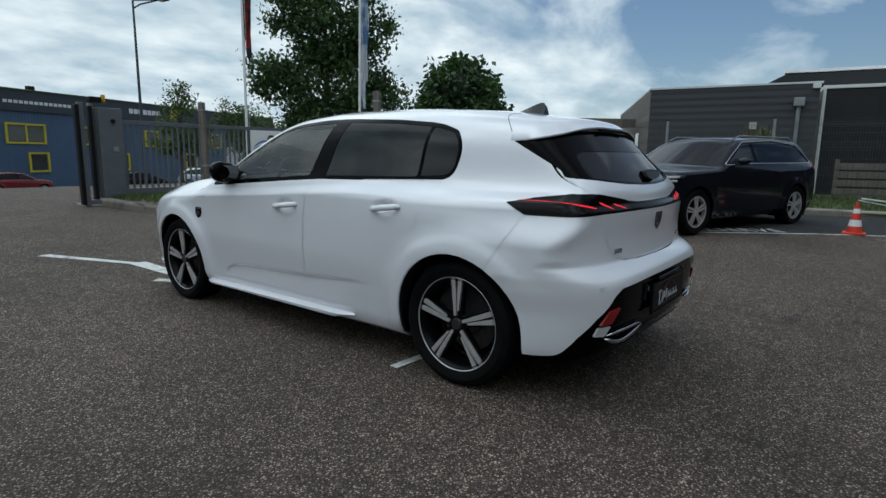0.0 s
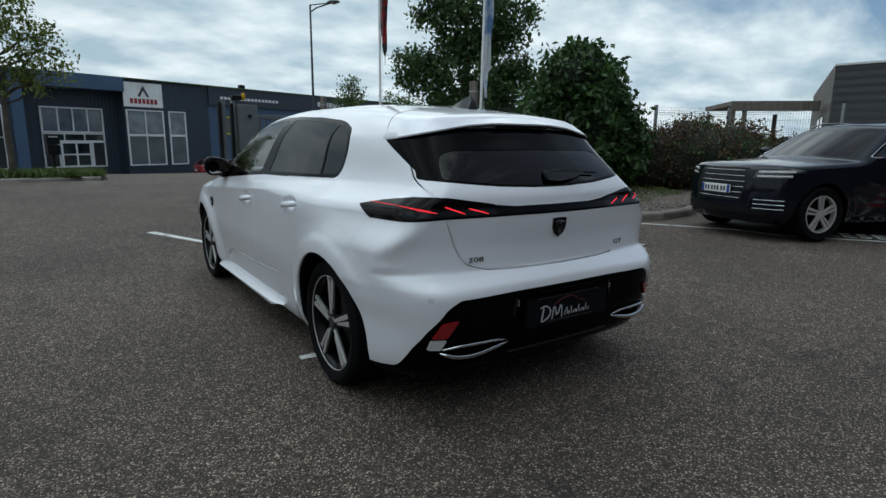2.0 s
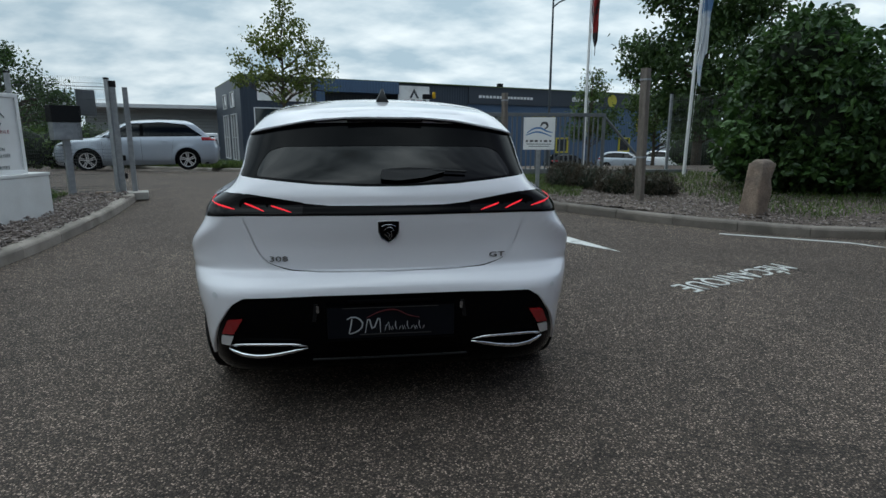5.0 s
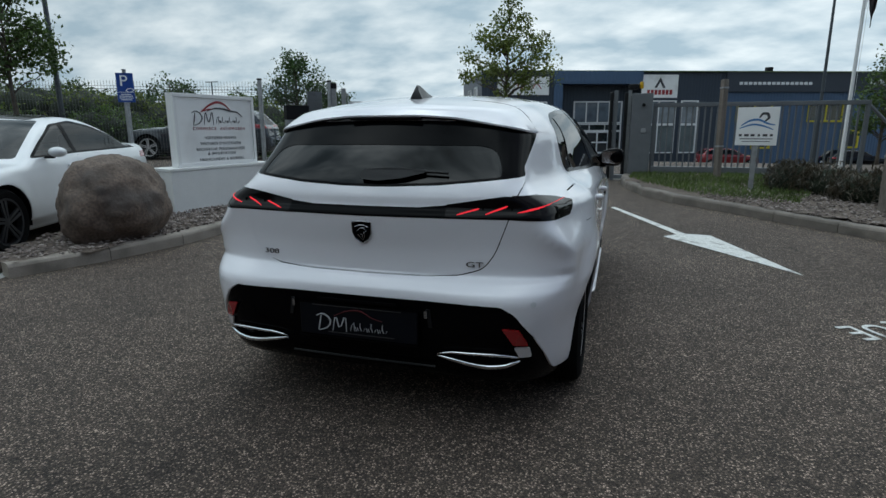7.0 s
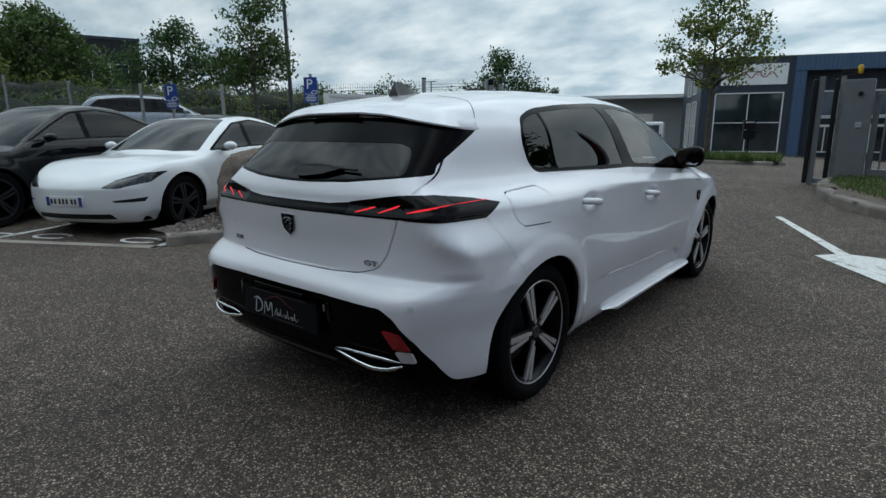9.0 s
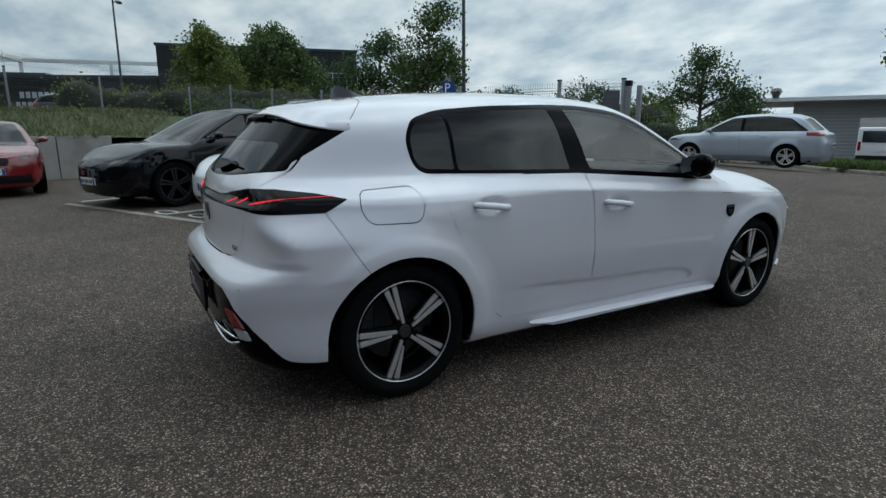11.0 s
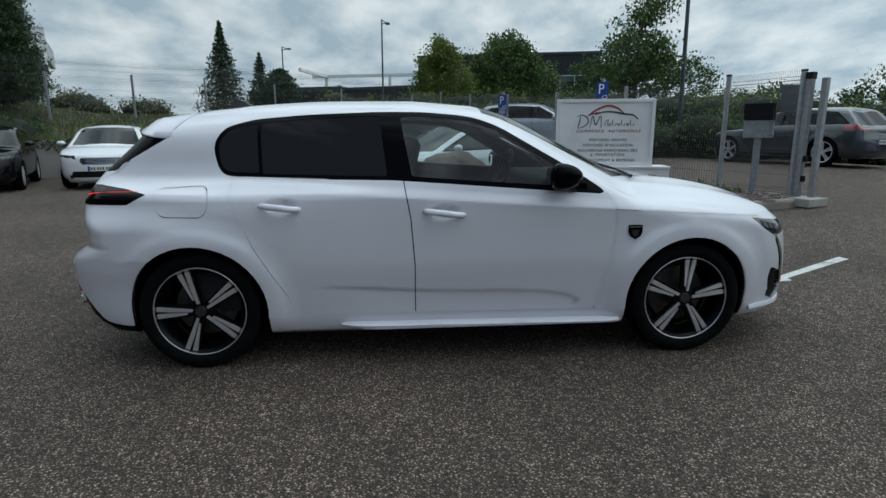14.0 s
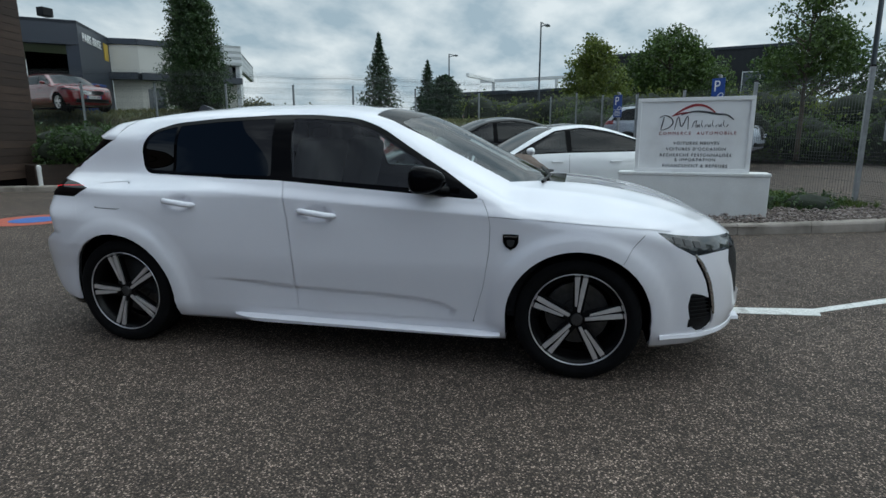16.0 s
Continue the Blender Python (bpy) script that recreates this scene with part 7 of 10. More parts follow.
def flagpole(x, y, z, h, cloth, label, seed, tilt=0.0):
    ob = thing("flagpole", pose(x, y, z, 0, tilt, 0), label, "flagpole", "flagpoles")
    part("pole", tube_bm([(0, 0, -0.1), (0, 0, h)], 0.040, 12, [1.0, 0.7]), M_WHITE, ob, smooth=True)
    part("rope", tube_bm([(0.05, -0.04, 0.9), (0.06, -0.05, h * 0.5), (0.03, -0.03, h - 0.1)], 0.004, 5), M_WHITE, ob)
    # a limp flag hanging in folds
    bm = bmesh.new()
    nu, nv, top, drop = 18, 30, h - 0.12, 2.9
    vs = []
    for i in range(nu + 1):
        for j in range(nv + 1):
            u, v = i / nu, j / nv
            fold = math.sin(u * 15 + seed) * 0.055 * (0.3 + 0.7 * v) + 0.03 * math.sin(u * 31 + v * 4)
            wide = 0.06 + 0.30 * u * (0.55 + 0.45 * math.sin(v * 2.4 + 0.5))
            vs.append(bm.verts.new((wide * 0.75 + 0.02 * math.sin(v * 9 + u * 5), fold, top - drop * v * (0.86 + 0.14 * math.cos(u * 7 + seed)) - 0.25 * u)))
    for i in range(nu):
        for j in range(nv):
            a = i * (nv + 1) + j
            bm.faces.new((vs[a], vs[a + 1], vs[a + nv + 2], vs[a + nv + 1]))
    fl = part("flag", bm, cloth, ob, smooth="all")
    return ob


def flag_mat(name, c0, c1, c2):
    m = bpy.data.materials.new(name)
    m.use_nodes = True
    nt = m.node_tree
    nd, ln = nt.nodes.new, nt.links.new
    b = nt.nodes["Principled BSDF"]
    co, sp, no = nd("ShaderNodeTexCoord"), nd("ShaderNodeSeparateXYZ"), nd("ShaderNodeTexNoise")
    ln(co.outputs["Object"], no.inputs["Vector"]); no.inputs["Scale"].default_value = 2.3
    ln(co.outputs["Object"], sp.inputs[0])
    r = nd("ShaderNodeValToRGB")
    e = r.color_ramp.elements
    e[0].position, e[0].color, e[1].position, e[1].color = 0.42, (*c0, 1), 0.60, (*c2, 1)
    k = e.new(0.5); k.color = (*c1, 1)
    ln(no.outputs["Fac"], r.inputs[0]); ln(r.outputs[0], b.inputs["Base Color"])
    b.inputs["Roughness"].default_value = 0.85
    return m


flagpole(5.75, 10.6, 0.3, 6.2, flag_mat("flag_red_black", (0.02, 0.018, 0.02), (0.035, 0.02, 0.022), (0.30, 0.02, 0.02)), "white flagpole with a limp black and red flag", 1.0, 0.2)
flagpole(6.95, 7.55, 0.25, 5.2, flag_mat("flag_white_blue", (0.60, 0.62, 0.66), (0.45, 0.52, 0.62), (0.14, 0.24, 0.42)), "white flagpole with a limp white and blue flag", 2.2, 1.0)


def build_gatepost():
    p = thing("gate_post", pose(-4.16, 5.77, 0.24, 0, 0, 20), "galvanised steel gate post with hinges on a concrete pad", "gate post")
    part("post_cap", box_bm(0.12, 0.11, 0.10, (-0.08, 0.05, 1.80), 0.008), M_BLACKPLASTIC, p)
    part("post_shaft", box_bm(0.10, 0.09, 1.78, (-0.08, 0.05, 0.89), 0.006), M_GALV, p)
    part("post_shaft", box_bm(0.08, 0.08, 1.76, (0.10, 0.13, 0.88), 0.006), M_GALV, p)
    part("hinge", box_bm(0.05, 0.06, 0.09, (-0.01, 0.05, 0.30), 0.01), M_BLACKPLASTIC, p)
    part("hinge", box_bm(0.05, 0.06, 0.09, (-0.01, 0.05, 0.60), 0.01), M_BLACKPLASTIC, p)
    part("pad", box_bm(0.60, 0.45, 0.12, (0, 0, -0.03), 0.01), M_CONCRETE, p)
    b = thing("intercom_box", pose(-4.92, 5.52, 0.12, 0, 0, 50), "grey intercom box with black hood on a slim post", "intercom")
    part("post", box_bm(0.10, 0.06, 1.05, (0, 0, 0.52), 0.004), M_GALV, b)
    part("case", box_bm(0.42, 0.16, 0.28, (0, -0.02, 1.16), 0.01), M_GALV, b)
    part("hood", box_bm(0.44, 0.20, 0.26, (0, -0.02, 1.43), 0.01), M_BLACKPLASTIC, b, "black hood over the keypad")
    part("fixing_plate", box_bm(0.30, 0.02, 0.42, (0.40, 0.06, 1.62), 0.004), M_GATEGREY, b)
    k = thing("stone_blocks", pose(-4.48, 5.55, 0.15, 0, 0, 15), "low stone blocks lying by the gate post", "stone")
    part("block", box_bm(0.30, 0.16, 0.08, (0, 0, 0.04), 0.015), M_SANDSTONE, k)
    part("block", box_bm(0.24, 0.14, 0.07, (0.02, 0, 0.115), 0.015), M_SANDSTONE, k)


build_gatepost()


def traffic_cone(x, y):
    c = thing("traffic_cone", pose(x, y, gz(x, y)), "red traffic cone with white reflective bands", "traffic cone")
    red, wht = mat("cone_red", (0.62, 0.045, 0.02), 0.5, vary=0.1, scale=12), M_INKWHITE
    part("base", box_bm(0.30, 0.30, 0.03, (0, 0, 0.02), 0.012), red, c)
    zs = [0.03, 0.13, 0.23, 0.33, 0.40, 0.50]
    for k, (a, b) in enumerate(zip(zs, zs[1:])):
        r = lambda z: 0.115 - 0.19 * z
        part("band" if k % 2 else "cone_ring", lathe_bm([(r(a), a), (r(b), b)] + ([(0.0, b)] if b == 0.50 else []), 24, "z"), wht if k % 2 else red, c, "white band" if k % 2 else "", smooth=True)
    return c


traffic_cone(7.67, -2.68)
ch = thing("barrier_chain", pose(0, 0, 0), "pale plastic barrier chain hanging by the cone", "chain")
part("chain_line", tube_bm([(7.62, -2.72, 0.58), (7.9, -3.3, 0.50), (8.3, -4.2, 0.62)], 0.012, 6), M_INKWHITE, ch)
part("chain_line", tube_bm([(7.67, -2.68, 0.55), (8.6, -3.2, 0.40), (9.8, -3.6, 0.30)], 0.008, 6), M_INKWHITE, ch)

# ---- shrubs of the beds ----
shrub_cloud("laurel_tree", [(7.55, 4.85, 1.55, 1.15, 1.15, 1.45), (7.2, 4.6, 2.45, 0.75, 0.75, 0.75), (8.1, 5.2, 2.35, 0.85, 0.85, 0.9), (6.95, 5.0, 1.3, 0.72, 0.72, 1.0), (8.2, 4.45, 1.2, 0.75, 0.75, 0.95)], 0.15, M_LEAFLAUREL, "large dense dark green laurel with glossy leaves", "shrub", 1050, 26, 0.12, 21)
shrub_cloud("russet_hedge", [(10.2, 3.9, 0.85, 1.1, 0.9, 0.85), (11.6, 3.6, 0.9, 1.2, 0.9, 0.9), (9.3, 4.4, 0.8, 0.8, 0.8, 0.85), (12.9, 3.2, 0.8, 1.1, 0.8, 0.7), (11.0, 4.3, 1.3, 0.9, 0.7, 0.6)], 0.07, M_LEAFRED, "untidy russet and green hedge behind the parked car", "hedge", 1100, 16, 0.10, 22)
shrub_cloud("russet_hedge", [(10.4, 3.9, 0.9, 1.15, 0.9, 0.9), (11.8, 3.6, 0.9, 1.2, 0.9, 0.85), (9.5, 4.4, 0.8, 0.8, 0.8, 0.8)], 0.07, M_LEAF, "green shoots among the russet hedge", "hedge", 420, 14, 0.11, 23)
shrub_cloud("heather_shrub", [(3.65, 6.0, 0.40, 0.42, 0.38, 0.33), (4.05, 5.7, 0.38, 0.40, 0.35, 0.30)], 0.10, M_HEATHER, "dry brownish heather shrub in the bed", "shrub", 260, 18, 0.06, 24, up=0.6, aspect=0.16)
shrub_cloud("heather_shrub", [(4.35, 5.1, 0.36, 0.46, 0.38, 0.30), (4.85, 4.85, 0.34, 0.36, 0.34, 0.26)], 0.10, M_HEATHER, "dry brownish heather shrub beside the timber post", "shrub", 280, 18, 0.06, 25, up=0.6, aspect=0.16)
shrub_cloud("low_shrub", [(-5.6, 3.9, 0.22, 0.7, 0.5, 0.22), (-5.2, 4.6, 0.22, 0.5, 0.4, 0.22), (-6.3, 3.4, 0.22, 0.6, 0.5, 0.22)], 0.055, M_LEAFDARK, "low spreading green juniper behind the sign", "shrub", 260, 18, 0.05, 26)

fit_hatch()


# ---- the other vehicles ----
M_NUMBER = mat("plate_white", (0.72, 0.72, 0.70), 0.4)


def generic_shape(c):
    """A car body from its main sizes; y runs forwards, the wheels stand at z = 0."""
    L2, W, H, belt, rake, fast = c["length"] / 2, c["width"] / 2, c["height"], c["belt"], c["rake"], c["tail_slope"]
    cowl, bon, nose_z, roof_a, roof_b, deck = c["cowl"], c["bonnet"], c["nose"], c["roof_front"], c["roof_rear"], c["deck"]

    def f(x, y, z):
        x = np.abs(x)
        mid = (roof_a + roof_b) / 2
        roof = H - 0.10 * ((y - mid) / (roof_a - roof_b)) ** 2 * 1.6 - 0.05 * (x / (W * 0.65)) ** 2
        wind = H - 0.045 - rake * (y - roof_a - 0.16 * (1 - np.clip(x / (W * 0.7), 0, 1.3) ** 2))
        back = H - 0.055 - fast * (roof_b - y - 0.10 * (np.clip(x / (W * 0.7), 0, 1.3) ** 2 - 1))
        cab = smin(smin(roof, wind, 0.07), back, 0.07)
        bonnet = curve(y, [(cowl - 0.7, bon + 0.06), (cowl, bon), ((cowl + L2) / 2, bon - 0.045), (L2 - 0.22, nose_z + 0.06), (L2 + 0.1, nose_z - 0.10)]) - 0.06 * (x / W) ** 2.5
        bonnet = np.where(y > cowl - 0.7, bonnet, -1)
        dk = deck - 0.05 * (x / W) ** 2.5 - 0.03 * np.clip(-(y + L2 - 0.5), 0, 1)
        top = smax(smax(cab, bonnet, 0.03), np.where(y < roof_b, dk, -1), 0.04)
        k = H / 1.44
        sec = curve(z, [(0.10, W - 0.16), (0.22 * k, W - 0.10), (0.30 * k, W - 0.04), (0.5 * k, W - 0.012), (0.7 * k, W - 0.006), (belt - 0.10, W - 0.018), (belt, W - 0.05), (belt + 0.04, W - 0.075), (H - 0.06, W * 0.705), (H + 0.1, W * 0.55)])
        for cy in (c["axle_r"], c["axle_f"]):
            rr = np.hypot(y - cy, z - c["wheel"])
            sec = sec + 0.02 * (1 - smooth_step(rr, c["wheel"] + 0.03, c["wheel"] + 0.20))
        tap = curve(y, [(-L2 - 0.1, -0.20), (-L2 + 0.25, -0.07), (-L2 + 0.8, -0.015), (0, 0), (L2 - 0.8, -0.015), (L2 - 0.3, -0.09), (L2 + 0.1, -0.30)])
        half = sec + tap
        nose = L2 - c.get("nose_in", 0.0) + curve(z, [(0.1, -0.22), (0.2 * k, -0.06), (0.35 * k, 0.0), (0.55 * k, -0.01), (nose_z, -0.07), (nose_z + 0.2, -0.25)]) - c.get("nose_bow", 0.30) * (x / W) ** 2.3
        tail = -L2 + curve(z, [(0.1, 0.20), (0.22 * k, 0.06), (0.4 * k, 0.0), (0.6 * k, 0.0), (0.8 * k, 0.04), (deck, 0.06), (H, c["tail_in"])]) + 0.14 * (x / W) ** 2.3
        ends = smax(smax((x - half) * 0.98, (tail - y) * 0.95, 0.11), (y - nose) * 0.95, 0.11)
        return smax(smax(ends, (z - top) * 0.9, 0.07), c["clear"] - z, 0.04)

    return f


def build_car(name, m, c, paint, label, group="", glass=None, rim=None, name_parts=True, plate="front", fine=1.0):
    f = generic_shape(c)
    car = thing(name, m, label, "car", group)
    L2, W, H, belt = c["length"] / 2, c["width"] / 2, c["height"], c["belt"]
    glass = glass or M_CARGLASS
    n = lambda v: max(3, int(v * fine))
    bm = skin_bm(f, W - 0.42, -L2 + 0.62, L2 - 0.66, 0.42, 0.55, n(12), n(80), 4, n(10), n(30), n(9))
    BODY, ARCH, DLO, PA, PB, SCR, BACK, LAMPF, LAMPR, GRI, GAP, DOOR_R, DOOR_F, ROOF = range(14)
    on_side = lambda p, fc: p.x > W * 0.42 and abs(fc.normal.x) > 0.25
    r = c["wheel"] + 0.045
    for cy in (c["axle_r"], c["axle_f"]):
        knife(bm, SIDE, ring_poly(cy, c["wheel"], r, 26), lambda p, fc: p.x > 0.3, ARCH, reach=0.03)
        knife(bm, SIDE, [(cy - r, 0.0), (cy + r, 0.0), (cy + r, c["wheel"]), (cy - r, c["wheel"])], lambda p, fc: p.x > 0.3 and p.z < c["wheel"] + 0.03, ARCH, reach=0.0)
    # side glass from the slopes of screen and back
    rake, fast = c["rake"], c["tail_slope"]
    ztop = H - 0.115
    fy = lambda z: c["roof_front"] + (H - 0.06 - z) / rake - 0.02
    by = lambda z: c["roof_rear"] - (H - 0.06 - z) / fast + c.get("quarter", 0.10)
    b0, b1 = belt + 0.035, belt + 0.01
    dlo = [(by(b0) + 0.04, b0 + c.get("kick", 0.02)), (0.0, b0), (min(fy(b1) - 0.08, c["cowl"] - 0.05), b1), (fy((b1 + ztop) / 2) - 0.06, (b1 + ztop) / 2), (fy(ztop) - 0.04, ztop - 0.015), ((c["roof_front"] + c["roof_rear"]) / 2, ztop + 0.035), (by(ztop) + 0.12, ztop - 0.03)]
    dlo = rounded(dlo, 0.06, 3)
    knife(bm, SIDE, dlo, on_side, DLO, only={BODY}, reach=0.03)
    bp = c.get("bpillar", 0.0)
    ins = inset_poly(dlo, 0.022)
    knife(bm, SIDE, ins, on_side, PA, only={DLO}, reach=0.03)
    knife(bm, SIDE, [(bp - 0.045, 0), (bp + 0.045, 0), (bp - 0.03, 3), (bp - 0.11, 3)], on_side, DLO, only={PA}, reach=0.0)
    knife(bm, SIDE, [(-9, 0), (bp, 0), (bp, 3), (-9, 3)], on_side, PB, only={PA}, reach=0.0)
    # doors
    for ya, yb, lab in ((c["axle_r"] + r + 0.10, bp, DOOR_R), (bp, c["axle_f"] - r - 0.04, DOOR_F)):
        door = rounded([(ya, 0.30), (yb, 0.30), (yb, belt + 0.02), (ya - (0.12 if ya < bp else 0), belt + 0.02)], 0.05, 3)
        knife(bm, SIDE, door, on_side, GAP, only={BODY}, reach=0.03)
        knife(bm, SIDE, inset_poly(door, 0.004), on_side, lab, only={GAP}, reach=0.03)
    knife(bm, PLAN, rounded([(-0.1, c["roof_front"] + 0.16), (W * 0.42, c["roof_front"] + 0.10), (W * 0.60, c["roof_front"] + 0.02), (W * 0.80, c["cowl"] - 0.10), (W * 0.5, c["cowl"] + 0.02), (-0.1, c["cowl"] + 0.05)], 0.05, 3), lambda p, fc: p.z > belt - 0.08 and p.y > c["roof_front"] - 0.2 and fc.normal.z > 0.2, SCR, only={BODY}, reach=0.03)
    if c.get("glass_roof"):
        knife(bm, PLAN, rounded([(-0.1, c["roof_rear"] - 0.30), (W * 0.50, c["roof_rear"] - 0.26), (W * 0.57, c["roof_front"] - 0.25), (W * 0.50, c["roof_front"] + 0.07), (-0.1, c["roof_front"] + 0.12)], 0.05, 3), lambda p, fc: p.z > belt + 0.2 and fc.normal.z > 0.3, ROOF, only={BODY}, reach=0.03)
    zb = max(c["deck"] + 0.03, belt)
    knife(bm, ENDS, rounded([(-0.1, zb), (W * 0.66, zb + 0.02), (W * 0.58, H - 0.13), (-0.1, H - 0.10)], 0.06, 3), lambda p, fc: p.y < c["roof_rear"] and fc.normal.y < -0.1, BACK, only={BODY}, reach=0.03)
    hl = c["headlamp"]
    hl_poly = c.get("lamp_poly") or [(hl[0], hl[2]), (hl[1], hl[2] + 0.02), (W - 0.03, hl[3] - 0.01), (W - 0.06, hl[3] + 0.035), (hl[0] + 0.02, hl[3])]
    knife(bm, ENDS, rounded(hl_poly, 0.012, 3), lambda p, fc: p.y > L2 - 0.75, LAMPF, only={BODY}, reach=0.03)
    tl = c["taillamp"]
    knife(bm, ENDS, rounded([(tl[0], tl[2]), (W + 0.02, tl[2] + 0.02), (W + 0.02, tl[3]), (tl[0] + 0.04, tl[3])], 0.02, 3), lambda p, fc: p.y < -L2 + 0.5, LAMPR, only={BODY}, reach=0.03)
    g = c.get("grille")
    if g:
        knife(bm, ENDS, rounded([(-0.1, g[1]), (g[0] * 0.86, g[1]), (g[0], (g[1] + g[2]) / 2), (g[0] * 0.93, g[2]), (-0.1, g[2])], 0.03, 3), lambda p, fc: p.y > L2 - 0.5, GRI, only={BODY}, reach=0.03)
    lo = c.get("intake", (W * 0.62, 0.24, 0.33))
    knife(bm, ENDS, rounded([(-0.1, lo[1]), (lo[0], lo[1]), (lo[0] * 0.92, lo[2]), (-0.1, lo[2])], 0.02, 3), lambda p, fc: p.y > L2 - 0.5, GRI, only={BODY}, reach=0.03)
    if c.get("slit"):
        knife(bm, ENDS, rounded(c["slit"], 0.006, 2), lambda p, fc: p.y > L2 - 0.8, GRI, only={BODY}, reach=0.03)
    skin_part("body_shell", take(bm, {BODY}, flange=0.01), paint, car)
    for s in ("+", "-"):
        sd = 1 if s == "+" else -1
        skin_part("front_door", take(bm, {DOOR_F}, s, flange=0.01), paint, car)
        skin_part("rear_door", take(bm, {DOOR_R}, s, flange=0.01), paint, car)
        skin_part("window_surround", take(bm, {DLO}, s, sink=0.001), M_BLACKGLOSS, car)
        skin_part("front_window", take(bm, {PA}, s, sink=0.004), glass, car)
        skin_part("rear_side_window", take(bm, {PB}, s, sink=0.004), M_DARKGLASS, car)
        hd = skin_part("headlamp", take(bm, {LAMPF}, s, sink=0.002), M_HEADLAMP, car)
        skin_part("tail_lamp", take(bm, {LAMPR}, s, sink=-0.001), M_REDLENS, car)
        mx, my, mz = sd * (W + 0.085), min(fy(belt + 0.08) - 0.18, c["cowl"] - 0.22), belt + 0.07
        mir = bmesh.new()
        bmesh.ops.create_uvsphere(mir, u_segments=14, v_segments=8, radius=1.0)
        for v in mir.verts:
            v.co = Vector((mx + v.co.x * 0.098, my + v.co.y * (0.080 if v.co.y > 0 else 0.04), mz + v.co.z * 0.058))
        part("wing_mirror", mir, c.get("mirror_mat") or paint, car, smooth="all")
        part("mirror_arm", box_bm(0.10, 0.05, 0.03, (sd * (W - 0.0), my + 0.01, mz - 0.055), 0.008), M_BLACKPLASTIC, car)
        for hy in (c["axle_r"] + r + 0.16, bp + 0.12):
            xs = W - 0.012
            part("door_handle", box_bm(0.025, 0.19, 0.028, (sd * (xs + 0.004), hy + 0.08, belt - 0.10), 0.008), paint, car)
    skin_part("panel_gap", take(bm, {GAP}, sink=0.010), M_DARK, car)
    skin_part("windscreen", take(bm, {SCR}, sink=0.004), M_CARSCREEN if glass is M_CARGLASS else glass, car)
    skin_part("rear_window", take(bm, {BACK}, sink=0.004), M_DARKGLASS, car)
    if c.get("glass_roof"):
        skin_part("glass_roof", take(bm, {ROOF}, sink=0.002), M_BLACKGLOSS, car, "black glass roof")
    skin_part("grille", take(bm, {GRI}, sink=0.012), M_BLACKPLASTIC, car)
    bm.free()
    part("cabin", box_bm(W * 1.5, (c["roof_front"] - c["roof_rear"]) * 1.35, 0.55, (0, (c["roof_front"] + c["roof_rear"]) / 2 - 0.05, belt - 0.30), 0.05), M_SEAT, car, "dark interior")
    for sx in (-1, 1):
        for yy in (bp + 0.05, bp - 0.85):
            part("headrest", box_bm(0.26, 0.10, 0.18, (sx * 0.36, yy, belt + 0.16), 0.04), M_SEAT, car)
    part("underbody", box_bm(W * 1.66, L2 * 1.70, 0.16, (0, 0, c["clear"] + 0.10), 0.03), M_DARK, car)
    if g and c.get("bars", 0):
        gy = L2 + 0.0
        for k in range(c["bars"]):
            z = g[1] + (g[2] - g[1]) * (k + 0.5) / c["bars"]
            hw = g[0] * (0.92 - 0.1 * abs(2 * (k + 0.5) / c["bars"] - 1))
            pts = []
            for x in np.linspace(-hw, hw, 9):
                lo_, hi_ = L2 - 0.9, L2 + 0.2
                for _ in range(24):
                    md = (lo_ + hi_) / 2
                    if f(np.array([x]), np.array([md]), np.array([z]))[0] < 0:
                        lo_ = md
                    else:
                        hi_ = md
                pts.append((x, lo_ - 0.002, z))
            part("grille_bar", tube_bm(pts, c.get("bar", 0.006), 6), M_CHROME if c.get("chrome", True) else M_BLACKGLOSS, car)
    def skin_y(x, z):
        lo_, hi_ = L2 - 1.3, L2 + 0.2
        for _ in range(24):
            md = (lo_ + hi_) / 2
            inside = f(np.array([x]), np.array([md]), np.array([z]))[0] < 0
            lo_, hi_ = (md, hi_) if inside else (lo_, md)
        return lo_

    def skin_x(y, z):
        lo_, hi_ = 0.2, W + 0.2
        for _ in range(24):
            md = (lo_ + hi_) / 2
            inside = f(np.array([md]), np.array([y]), np.array([z]))[0] < 0
            lo_, hi_ = (md, hi_) if inside else (lo_, md)
        return lo_

    if c.get("trim"):
        edge = dlo + dlo[:1]
        fine_edge = [((a[0] * (1 - u) + b[0] * u), (a[1] * (1 - u) + b[1] * u)) for a, b in zip(edge, edge[1:]) for u in (0.0, 0.34, 0.67)]
        for sd in (1, -1):
            part("window_trim", tube_bm([(sd * (skin_x(y, z) + 0.002), y, z) for y, z in fine_edge + fine_edge[:1]], 0.007, 6), M_CHROME, car, "chrome window surround strip", smooth=True)
            for z in (0.40, 0.455, 0.51):
                part("intake_bar", tube_bm([(sd * x, skin_y(x, z) + 0.002, z) for x in np.linspace(0.56, 0.84, 9)], 0.005, 6), M_CHROME, car, "chrome intake bar", smooth=True)
            for z, xa, xb in ((hl[2] + 0.022, hl[0] + 0.05, 0.86), (hl[3] - 0.012, hl[0] + 0.05, 0.87)):
                part("lamp_strip", tube_bm([(sd * x, skin_y(x, z) + 0.001, z + 0.03 * (x - hl[0])) for x in np.linspace(xa, xb, 9)], 0.015, 6), M_CLEARLENS, car, "pale headlamp light strip", smooth=True)
